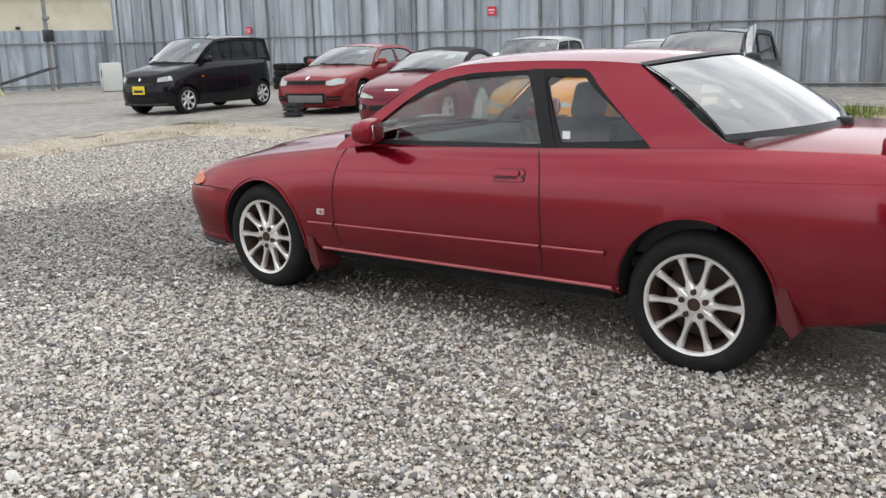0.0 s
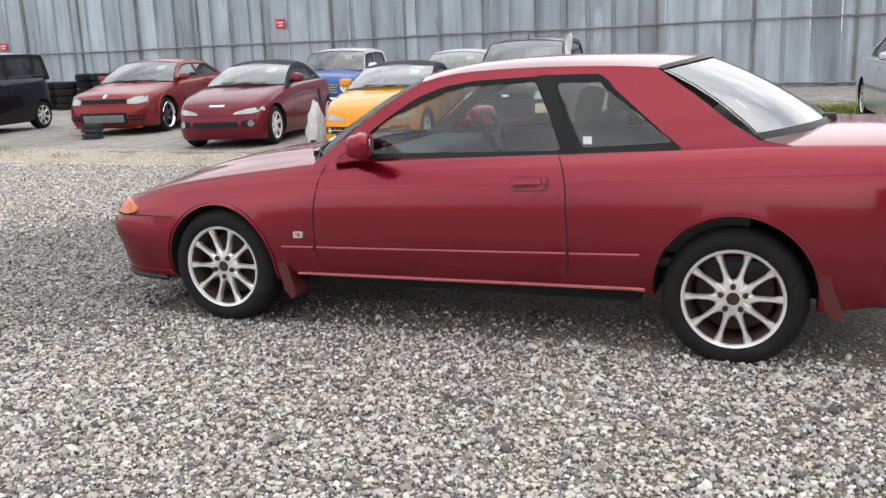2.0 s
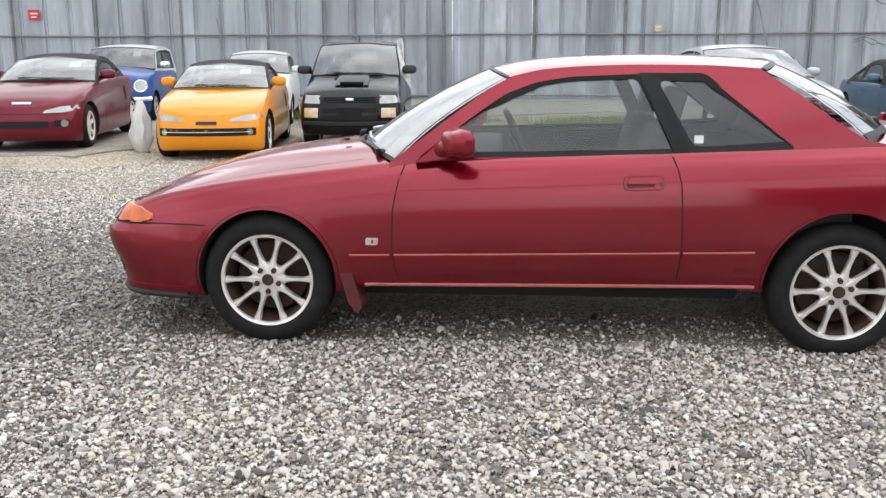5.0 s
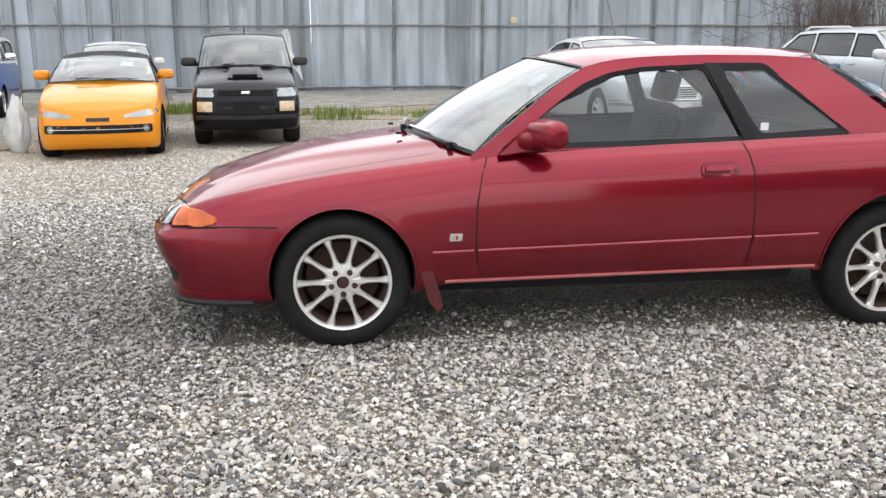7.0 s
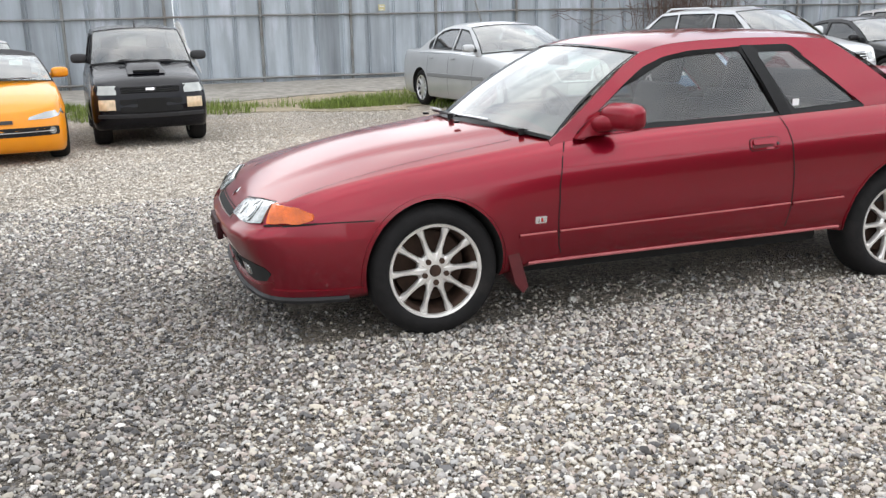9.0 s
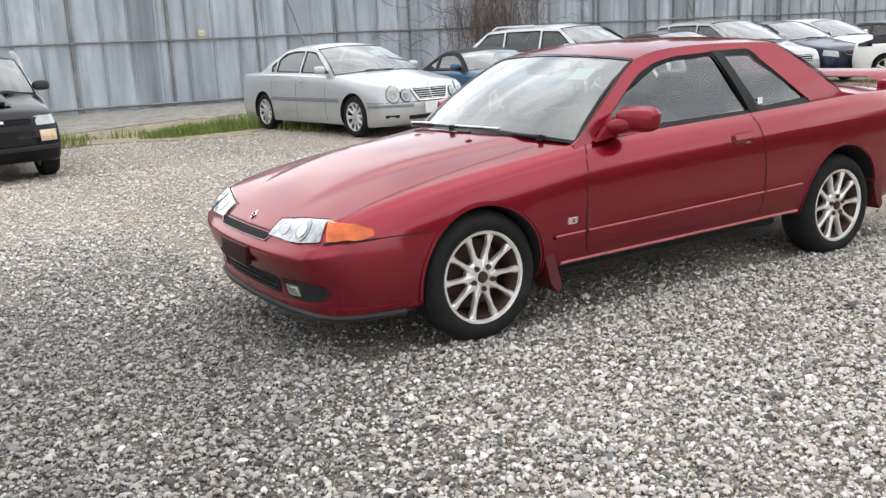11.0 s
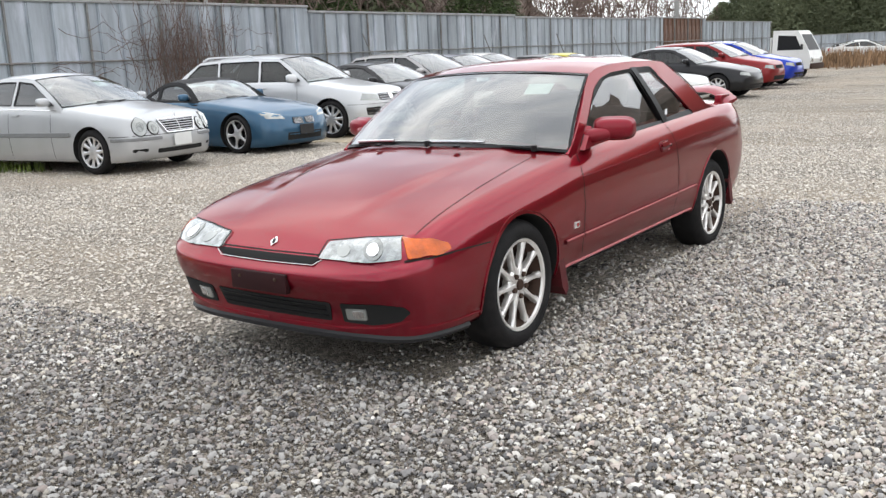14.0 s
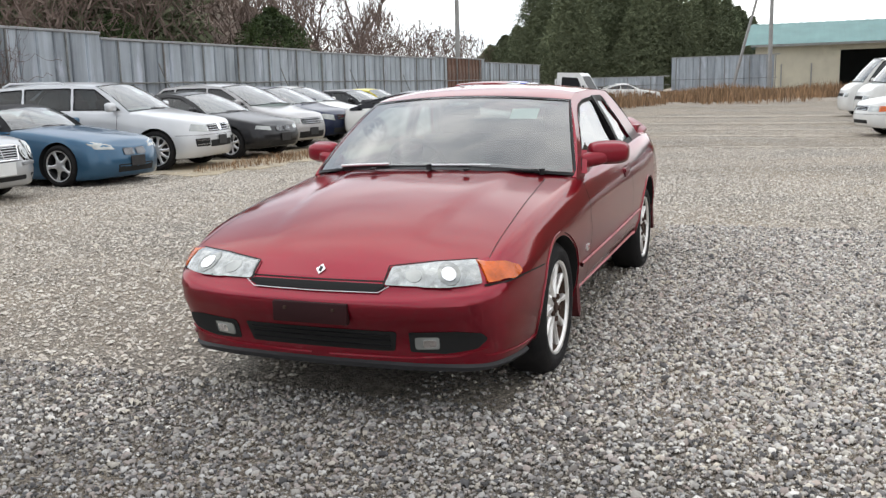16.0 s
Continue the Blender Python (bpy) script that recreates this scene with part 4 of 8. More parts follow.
def scatter(xy, size, kind, lift):
    """Many pebbles in one mesh."""
    shapes = [stone_shape(kind) for _ in range(8)]
    V, F, off = [], [], 0
    pick = rs.randint(0, 8, len(xy))
    for k, (sv, sf) in enumerate(shapes):
        idx = np.where(pick == k)[0]
        n = len(idx)
        if not n:
            continue
        s = size[idx][:, None] * np.stack([rs.uniform(0.8, 1.45, n), rs.uniform(0.7, 1.1, n), rs.uniform(0.6, 1.05, n)], 1)
        a = rs.uniform(0, 2 * np.pi, n)
        tl = rs.uniform(-0.5, 0.5, n)
        p = sv[None] * s[:, None, :]
        x, z = p[..., 0] * np.cos(tl)[:, None] - p[..., 2] * np.sin(tl)[:, None], p[..., 0] * np.sin(tl)[:, None] + p[..., 2] * np.cos(tl)[:, None]
        X = x * np.cos(a)[:, None] - p[..., 1] * np.sin(a)[:, None] + xy[idx, 0][:, None]
        Y = x * np.sin(a)[:, None] + p[..., 1] * np.cos(a)[:, None] + xy[idx, 1][:, None]
        Z = z + (rs.uniform(0.0, 1.0, n) * lift + size[idx] * 0.25)[:, None]
        V.append(np.stack([X, Y, Z], -1).reshape(-1, 3))
        F.append((sf[None] + (np.arange(n) * len(sv))[:, None, None]).reshape(-1, 3) + off)
        off += n * len(sv)
    V, F = np.concatenate(V).astype(np.float32), np.concatenate(F).astype(np.int32)
    me = bpy.data.meshes.new("gravel_stones")
    me.vertices.add(len(V))
    me.vertices.foreach_set("co", V.ravel())
    me.loops.add(F.size)
    me.loops.foreach_set("vertex_index", F.ravel())
    me.polygons.add(len(F))
    me.polygons.foreach_set("loop_start", np.arange(0, F.size, 3, dtype=np.int32))
    me.polygons.foreach_set("use_smooth", np.ones(len(F), dtype=bool))
    me.update(calc_edges=True)
    me.materials.append(STONES)
    return new("gravel_stones", me)


def spread(x0, x1, y0, y1, per_m2):
    n = int((x1 - x0) * (y1 - y0) * per_m2)
    return np.stack([rs.uniform(x0, x1, n), rs.uniform(y0, y1, n)], 1)


_near = np.concatenate([spread(-3.9, 4.6, -2.4, -0.9, 5200), spread(-3.9, 4.6, -0.9, 0.1, 4200), spread(-0.6, 4.6, 0.1, 0.6, 900), spread(-3.9, -0.6, 0.1, 1.3, 4200), spread(-3.9, -0.6, 1.3, 4.2, 3400)])
_far = np.concatenate([spread(-8.2, -3.9, -2.6, 6.2, 1300), spread(4.6, 9.0, -2.6, 8.0, 1000), spread(-3.9, -0.6, 4.2, 8.1, 1000), spread(-0.6, 4.6, 1.2, 8.2, 900), spread(-3.4, 9.0, 8.1, 12.2, 420), spread(9, 15, -3.5, 8, 450), spread(15, 24, -7, 8, 160), spread(24, 40, -9, 8, 60)])
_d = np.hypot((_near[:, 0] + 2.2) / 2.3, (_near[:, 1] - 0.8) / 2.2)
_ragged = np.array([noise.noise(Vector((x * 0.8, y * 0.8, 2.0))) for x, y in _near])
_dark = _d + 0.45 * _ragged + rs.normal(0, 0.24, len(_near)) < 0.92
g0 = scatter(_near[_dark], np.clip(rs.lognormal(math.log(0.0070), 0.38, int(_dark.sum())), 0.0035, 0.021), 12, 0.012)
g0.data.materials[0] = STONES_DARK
tagged(g0, "patch of darker crushed stones before the coupe", "gravel", kind="stuff")
_near = _near[~_dark]
g1 = scatter(_near, np.clip(rs.lognormal(math.log(0.0074), 0.38, len(_near)), 0.0035, 0.023), 12, 0.012)
tagged(g1, "loose grey and cream crushed stones", "gravel", kind="stuff")
STONES_DUSTY = STONES.copy()
STONES_DUSTY.name = "dusty_gravel_stones"
for _q in STONES_DUSTY.node_tree.nodes:
    if _q.type == "VALTORGB":
        for _e in _q.color_ramp.elements:
            _e.color = tuple(0.58 * v + 0.42 * w for v, w in zip(_e.color[:3], (0.74, 0.66, 0.55))) + (1,)
for _side in (_far[:, 0] < -3.9, _far[:, 0] >= -3.9):
    _pts = _far[_side]
    g2 = scatter(_pts, np.clip(rs.lognormal(math.log(0.0098), 0.33, len(_pts)), 0.005, 0.022), 6, 0.004)
    if _pts[0, 0] >= -3.9:
        g2.data.materials[0] = STONES_DUSTY
    tagged(g2, "loose grey and cream crushed stones" if _pts[0, 0] < -3.9 else "dusty beige crushed stones", "gravel", kind="stuff")
_edge = np.concatenate([spread(-4.6, 5.4, -3.2, -2.4, 1900), spread(-5.2, 6.2, -4.2, -3.2, 800), spread(-5.6, 7.0, -5.6, -4.2, 260)])
tagged(scatter(_edge, np.clip(rs.lognormal(math.log(0.0085), 0.36, len(_edge)), 0.004, 0.022), 6, 0.004), "loose grey and cream crushed stones", "gravel", kind="stuff")


PEBBLE = material("single_stone", (0.50, 0.48, 0.45), 0.85, var=0.3, scale=60, obj_random=0.65, bump=0.2, bump_scale=150)
pebble_meshes = []
for _k in range(6):
    v, f = stone_shape(12)
    me = bpy.data.meshes.new("stone")
    me.from_pydata([tuple(q) for q in v], [], [tuple(int(i) for i in q) for q in f])
    me.materials.append(PEBBLE)
    pebble_meshes.append(me)
for _k in range(280):
    if _k % 4:
        x, y = rs.uniform(-3.6, 4.4), rs.uniform(-2.3, -0.25)
    else:
        x, y = rs.uniform(-3.6, -1.2), rs.uniform(-1.5, 2.6)
    s = rs.uniform(0.012, 0.019)
    ob = new("stone", pebble_meshes[_k % 6])
    ob.parent = ground
    ob.matrix_basis = Matrix.LocRotScale((x, y, s * 0.35), Euler((rs.uniform(-.3, .3), rs.uniform(-.3, .3), rs.uniform(0, 6.28))), (s * 1.3, s, s * 0.62))


# ---- sheet-steel fence ----
FENCE = bpy.data.materials.new("galvanised_sheet")
FENCE.use_nodes = True
_n, _l = FENCE.node_tree.nodes, FENCE.node_tree.links
_p = _n["Principled BSDF"]
_p.inputs["Roughness"].default_value, _p.inputs["Metallic"].default_value = 0.52, 0.25
_co = _n.new("ShaderNodeTexCoord")
_geo = _n.new("ShaderNodeNewGeometry")


def _noise(src, scale, detail, sc3, lo, hi, t0, t1):
    mp = _n.new("ShaderNodeMapping")
    mp.inputs["Scale"].default_value = sc3
    _l.new(src, mp.inputs["Vector"])
    nz = _n.new("ShaderNodeTexNoise")
    nz.inputs["Scale"].default_value, nz.inputs["Detail"].default_value, nz.inputs["Roughness"].default_value = scale, detail, 0.62
    _l.new(mp.outputs["Vector"], nz.inputs["Vector"])
    mr = _n.new("ShaderNodeMapRange")
    mr.inputs["From Min"].default_value, mr.inputs["From Max"].default_value = lo, hi
    mr.inputs["To Min"].default_value, mr.inputs["To Max"].default_value = t0, t1
    _l.new(nz.outputs["Fac"], mr.inputs["Value"])
    return mr.outputs["Result"]


def _mixc(fac, a, b, mode="MIX"):
    mx = _n.new("ShaderNodeMixRGB")
    mx.blend_type = mode
    for sock, val in zip(mx.inputs, (fac, a, b)):
        if isinstance(val, tuple):
            sock.default_value = (*val, 1)
        elif isinstance(val, (int, float)):
            sock.default_value = val
        else:
            _l.new(val, sock)
    return mx.outputs["Color"]


_pos = _geo.outputs["Position"]
_streak = _noise(_pos, 3.0, 6, (1, 1, 0.09), 0.3, 0.7, 0.68, 1.26)
_cloud = _noise(_pos, 1.1, 5, (1, 1, 0.6), 0.3, 0.7, 0.88, 1.1)
_white = _noise(_pos, 1.5, 9, (1, 1, 0.22), 0.57, 0.68, 0, 0.8)
_rusty = _noise(_pos, 1.7, 8, (1, 1, 0.2), 0.67, 0.78, 0, 0.75)
_rnd = _n.new("ShaderNodeObjectInfo")
_rr = _n.new("ShaderNodeMapRange")
_rr.inputs["To Min"].default_value, _rr.inputs["To Max"].default_value = 0.78, 1.12
_l.new(_rnd.outputs["Random"], _rr.inputs["Value"])
_c = _mixc(1.0, (0.405, 0.45, 0.495), _streak, "MULTIPLY")
_c = _mixc(1.0, _c, _cloud, "MULTIPLY")
_c = _mixc(1.0, _c, _rr.outputs["Result"], "MULTIPLY")
_c = _mixc(_white, _c, (0.62, 0.66, 0.74))
_c = _mixc(_rusty, _c, (0.19, 0.14, 0.11))
_l.new(_c, _p.inputs["Base Color"])
FENCE_RUST = material("rusted_sheet", (0.16, 0.085, 0.055), 0.85, 0.1, var=0.4, scale=2.5, stain=(0.33, 0.34, 0.36), stain_amount=0.5, stain_scale=1.2)
PIPE = material("weathered_steel_pipe", (0.25, 0.255, 0.25), 0.6, 0.4, var=0.25, scale=4, stain=(0.16, 0.1, 0.07), stain_amount=0.6, stain_scale=1.4)
SIGN_RED = material("red_sign", (0.65, 0.03, 0.05), 0.5, var=0.1)
SIGN_YELLOW = material("yellowed_sign", (0.62, 0.56, 0.3), 0.6, var=0.1)
CAP = material("fence_capping", (0.34, 0.345, 0.35), 0.7, 0.2, var=0.2, scale=3)


def fence_panel_mesh(h, width=0.62):
    prof = [(0, 0.0), (0.018, 0.0), (0.03, 0.04), (0.075, 0.04), (0.087, 0.0), (0.1, 0.0), (0.108, 0.018), (0.12, 0.018), (0.128, 0.0), (width, 0.0)]
    nz = 5
    vs, fs = [], []
    for j in range(nz + 1):
        for x, d in prof:
            vs.append((x, d + 0.004 * math.sin(j * 2.1 + x * 9), h * j / nz))
    m = len(prof)
    for j in range(nz):
        for k in range(m - 1):
            fs.append((j * m + k, j * m + k + 1, (j + 1) * m + k + 1, (j + 1) * m + k))
    base = len(vs)
    vs += [(0, 0.05, 0), (width, 0.05, 0), (width, 0.05, h), (0, 0.05, h)]
    fs.append((base + 3, base + 2, base + 1, base))
    me = bpy.data.meshes.new("fence_panel")
    me.from_pydata(vs, [], fs)
    me.materials.append(FENCE)
    return me


def fence_run(name, x0, y0, x1, y1, top, label, base=0.15, width=0.62, rails=(1.7, 0.3), mats=None, post=2.1, cap=True, braces=()):
    run = empty(name, None)
    a = Vector((x0, y0, 0))
    d = Vector((x1 - x0, y1 - y0, 0))
    length = d.length
    ang = math.atan2(d.y, d.x)
    mm = Matrix.Translation(a) @ Matrix.Rotation(ang, 4, "Z")
    n = int(length / width)
    meshes = {}
    for k in range(n):
        u = (k + 0.5) * width
        h = round(top(x0 + d.x * u / length) - base, 2)
        if h not in meshes:
            meshes[h] = fence_panel_mesh(h, width)
        ob = new("fence_panel", meshes[h])
        ob.parent = run
        ob.matrix_basis = mm @ Matrix.Translation((k * width, 0, base)) @ Matrix.Rotation(radians(rs.uniform(-0.25, 0.25)), 4, "Y")
        if mats and mats(x0 + d.x * u / length):
            ob.data = meshes[h].copy()
            ob.data.materials[0] = mats(x0 + d.x * u / length)
    for rz in rails:
        pts = [mm @ Vector((u, -0.06, rz + 0.012 * math.sin(u * 0.9))) for u in np.arange(0, length + 0.1, 1.5)]
        part("rail", tube_bm(pts, 0.026 if rz > 1 else 0.03, 6), PIPE, run)
    u = 0.4
    while u < length:
        h = top(x0 + d.x * u / length)
        part("fence_post", tube_bm([mm @ Vector((u, -0.035, base - 0.2)), mm @ Vector((u + 0.01, -0.03, h - 0.02))], 0.034, 6), PIPE, run)
        part("rail_clamp", box_bm(0, 0, 0, 0.07, 0.06, 0.08, 0.012, 1, mm @ Matrix.Translation((u, -0.075, 1.7))), PIPE, run)
        u += post
    for bx, bz in braces:
        part("brace", tube_bm([mm @ Vector((bx - x0, -0.12, bz)), mm @ Vector((bx - x0 + 0.1, -0.2, bz - 0.35)), mm @ Vector((bx - x0 + 0.5, -0.75, base))], 0.022, 6), PIPE, run)
    if cap:
        u, hp = 0.0, None
        start = 0.0
        steps = []
        while u <= length + 1e-6:
            h = top(x0 + d.x * min(u, length - 0.01) / length)
            if hp is not None and abs(h - hp) > 1e-3:
                steps.append((start, u, hp))
                start = u
            hp = h
            u += width
        steps.append((start, length, hp))
        for s0, s1, h in steps:
            part("capping", box_bm((s0 + s1) / 2, 0.02, h + 0.02, s1 - s0, 0.14, 0.07, 0.01, 1, mm), CAP, run)
    tagged(run, label, "fence", kind="structure")
    return run


def top_main(x):
    return 3.55 if x < 7 else 3.1 if x < 17.6 else 2.95 if x < 30 else 2.88 if x < 44 else 2.98 if x < 53 else 2.8


fence_run("fence_north", -28.2, 17.9, 67.0, 17.9, top_main, "tall galvanised sheet-steel fence with pipe rails", braces=[(-19.0, 2.4), (-13.6, 2.4), (-5.9, 2.1), (6.6, 2.5), (13.0, 2.2), (20.1, 2.3), (27.5, 2.2), (33.5, 2.2), (39.5, 2.0)],
          mats=lambda x: FENCE_RUST if 46 < x < 52.5 else None)
fence_run("fence_west", -27.6, 2.0, -27.6, 17.6, lambda x: 2.2, "lower grey sheet-steel fence closing the yard", rails=(1.75, 0.3), cap=False)
fence_run("fence_east", 80.5, 20.0, 80.0, 9.6, lambda x: 1.75, "low grey fence beyond the dry grass", base=0.0, rails=(1.0,), cap=True)
fence_run("fence_far", 80.0, 9.4, 78.5, 0.4, lambda x: 3.3, "rust-streaked galvanised fence beyond the dry grass", base=0.0, rails=(1.4,), cap=True)


def sign(x, z, w, h, mat, label):
    ob = part("sign", box_bm(0, 0, 0, w, 0.012, h, 0.003, 1), mat)
    ob.matrix_world = pose(x, 17.83, z)
    tagged(ob, label, "sign")
    bar = part("sign_bar", box_bm(0, -0.009, 0.03, w * 0.7, 0.006, h * 0.14), PAPER, ob)
    part("sign_bar", box_bm(0, -0.009, -0.05, w * 0.5, 0.006, h * 0.1), PAPER, ob)


sign(-10.4, 2.2, 0.28, 0.24, SIGN_RED, "small red warning sign on the steel fence")
sign(-20.3, 1.98, 0.26, 0.22, SIGN_RED, "small red warning sign on the steel fence")
sign(4.45, 1.83, 0.16, 0.14, SIGN_YELLOW, "small yellowed sign on the steel fence")

# creeper on the fence
VINE = material("dry_brown_vine", (0.16, 0.11, 0.09), 0.95, var=0.35, scale=9)
vb = bmesh.new()
vr = random.Random(5)
for k in range(230):
    x = vr.gauss(12.6, 0.75)
    z0 = vr.uniform(0.2, 1.9)
    p = Vector((x, 17.72 + vr.uniform(-0.1, 0.06), z0))
    pts = [p.copy()]
    lean = vr.uniform(-0.5, 0.5)
    for j in range(vr.randint(4, 9)):
        p = p + Vector((lean * 0.18 + vr.uniform(-0.12, 0.12), vr.uniform(-0.07, 0.06), vr.uniform(0.12, 0.34)))
        p.y = min(p.y, 17.86)
        pts.append(p.copy())
    tube(vb, pts, vr.uniform(0.004, 0.012), 3, False, 0.004)
for k in range(40):
    p = Vector((vr.uniform(8.5, 16), 17.76, vr.uniform(1.2, 2.6)))
    pts = [p.copy()]
    for j in range(8):
        p = p + Vector((0.2 * (1 if p.x < 12.6 else -1), vr.uniform(-0.05, 0.03), vr.uniform(-0.16, 0.14)))
        pts.append(p.copy())
    tube(vb, pts, 0.009, 3, False, 0.004)
tagged(part("creeper", vb, VINE, smooth=False), "bare brown creeper tangled over the steel fence", "creeper", kind="stuff")


# ---- grass ----
GRASS = material("green_weeds", (0.17, 0.23, 0.045), 0.8, var=0.35, scale=4, island=0.45)
DRY = material("dry_brown_grass", (0.265, 0.165, 0.092), 0.9, var=0.5, scale=0.35, island=0.5)


def blades(name, spots, mat, label, hmin, hmax, wide, seed, lift=0.005):
    r = np.random.RandomState(seed)
    V, F = [], []
    for (cx, cy, rx, ry, n) in spots:
        for _ in range(n):
            a, q = r.uniform(0, 6.283), math.sqrt(r.uniform(0, 1))
            x, y = cx + rx * q * math.cos(a), cy + ry * q * math.sin(a)
            h, w, t, l = r.uniform(hmin, hmax) * (1.15 - 0.6 * q), wide * r.uniform(0.6, 1.3), r.uniform(0, 6.283), r.uniform(0.05, 0.5)
            z = ground_z(x, y) + lift
            dx, dy = math.cos(t), math.sin(t)
            b = len(V)
            V += [(x - dy * w, y + dx * w, z), (x + dy * w, y - dx * w, z), (x + dx * l * h * 0.4 - dy * w * 0.7, y + dy * l * h * 0.4 + dx * w * 0.7, z + h * 0.6),
                  (x + dx * l * h * 0.4 + dy * w * 0.7, y + dy * l * h * 0.4 - dx * w * 0.7, z + h * 0.6), (x + dx * l * h, y + dy * l * h, z + h)]
            F += [(b, b + 1, b + 3, b + 2), (b + 2, b + 3, b + 4)]
    ob = mesh_ob(name, V, F, mat)
    return tagged(ob, label, "grass", kind="stuff")


blades("grass", [(0.1, 13.4, 0.9, 0.5, 700), (1.5, 13.2, 0.6, 0.4, 200), (3.0, 12.9, 1.1, 0.7, 2600), (2.2, 12.5, 0.7, 0.4, 500), (4.5, 14.3, 1.2, 0.5, 700), (-1.9, 13.0, 0.5, 1.2, 700), (-2.9, 14.4, 0.8, 0.6, 1300), (2.4, 12.6, 0.9, 0.5, 1100), (0.2, 12.4, 0.5, 0.3, 220), (4.0, 11.9, 0.35, 1.4, 500), (8.8, 12.4, 0.8, 0.8, 300),
                 (-9.1, 6.9, 0.6, 0.3, 160)], GRASS, "low green weeds along the concrete", 0.05, 0.25, 0.006, 3)
blades("dry_grass", [(50, 7.5, 9, 1.6, 420), (54, 1.5, 7, 4, 420), (58, 10, 14, 3.5, 5200), (66, 4, 12, 4.5, 6000), (70, -3, 9, 5, 4500), (47, 11, 6, 2.5, 1500), (52, 14.5, 9, 2.5, 1500)], DRY, "tall dry brown grass at the lot's far end", 0.25, 1.15, 0.028, 8)
blades("weeds", [(12, 8.4, 3.2, 0.6, 1500), (18, 8.5, 5, 0.7, 1800), (25, 9.0, 4, 0.6, 900)], DRY, "sparse dry weeds before the parked row", 0.06, 0.18, 0.005, 9, 0.02)
STRAW_BLADE = material("pale_straw", (0.40, 0.32, 0.18), 0.9, var=0.3, scale=1.5, island=0.4)
_wr = np.random.RandomState(12)
_tufts = [(-8.7 + 0.35 * _wr.normal(), _wr.uniform(-1, 6.2), _wr.uniform(0.06, 0.22), _wr.uniform(0.06, 0.3), int(_wr.uniform(12, 60))) for _ in range(22)]
_tufts += [(_wr.uniform(-8.9, -5.2), 6.75 + 0.16 * _wr.normal(), _wr.uniform(0.06, 0.3), _wr.uniform(0.05, 0.14), int(_wr.uniform(12, 60))) for _ in range(13)]
blades("weeds", _tufts + [(-9.0, 6.75, 0.55, 0.3, 420)], STRAW_BLADE, "pale dry tufts on the yard edge", 0.03, 0.13, 0.0035, 19, 0.045)


# ---- the red coupe ----
COUPE = dict(fo=0.90, wb=2.615, ro=0.98, W=0.845, r=0.310, rim=0.214, tyre_w=0.205, settle=0.016, tumble=1.42, arch=0.326, arch_r=0.342, cols=7, bow=1.0, across=24, ridge=(0.011, 0.30, 0.50), front=((0.008, 0.3), (0.038, 0.6), (0.125, 0.85), (0.38, 0.955)), tail_bow=0.9, belt=0.88,
             top=[(-0.90, 0.585), (-0.78, 0.635), (-0.6, 0.685), (-0.3, 0.742), (0.0, 0.785), (0.35, 0.828), (0.65, 0.862), (1.2, 0.89), (1.85, 0.912), (2.4, 0.932), (2.8, 0.945), (3.2, 0.945), (3.5, 0.925), (3.595, 0.90)],
             low=[(-0.90, 0.225), (-0.45, 0.215), (-0.3, 0.22), (0.3, 0.24), (0.45, 0.285), (2.2, 0.30), (2.35, 0.27), (2.95, 0.25), (3.2, 0.28), (3.595, 0.33)],
             crown=[(-0.90, 0.0), (-0.8, 0.02), (-0.4, 0.052), (0.0, 0.07), (0.6, 0.07), (1.2, 0.03), (2.6, 0.03), (3.0, 0.05), (3.5, 0.04), (3.595, 0.0)],
             nose_in=(0.082, 0.074, 0.084, 0.066, 0.022, 0.0, 0.008, 0.034, 0.048, 0.085),
             rows=(0, 0.06, 0.18, 0.36, 0.54, 0.70, 0.79, 0.81, 0.90, 1.0),
             side_in=(0.068, 0.042, 0.022, 0.006, 0.0, 0.009, 0.018, 0.023, 0.043, 0.082),
             a0=0.60, c0=2.80, yb=0.762, yr=0.578, r0=1.13, r1=2.25, cowl_bow=0.22, cowl_rise=0.055, bow0=0.10, bow1=0.15, roof_crown=0.046, frame=0.02, frame_rear=0.030,
             rail=[(0.58, 0.862), (0.86, 1.07), (1.02, 1.185), (1.13, 1.245), (1.28, 1.278), (1.5, 1.293), (1.75, 1.298), (2.05, 1.293), (2.25, 1.281), (2.42, 1.165), (2.58, 1.045), (2.70, 0.970), (2.86, 0.942)],
             windows=[[(0.715, 0.888), (0.87, 1.0), (1.01, 1.1), (1.12, 1.168), (1.25, 1.213), (1.4, 1.24), (1.722, 1.255), (1.88, 0.910)],
                      [(1.768, 1.257), (2.005, 1.253), (2.388, 0.934), (1.915, 0.910)]],
             back_low=(2.70, 0.972, 0.725), back_bow=0.29, back_glass=GLASS_BACK)


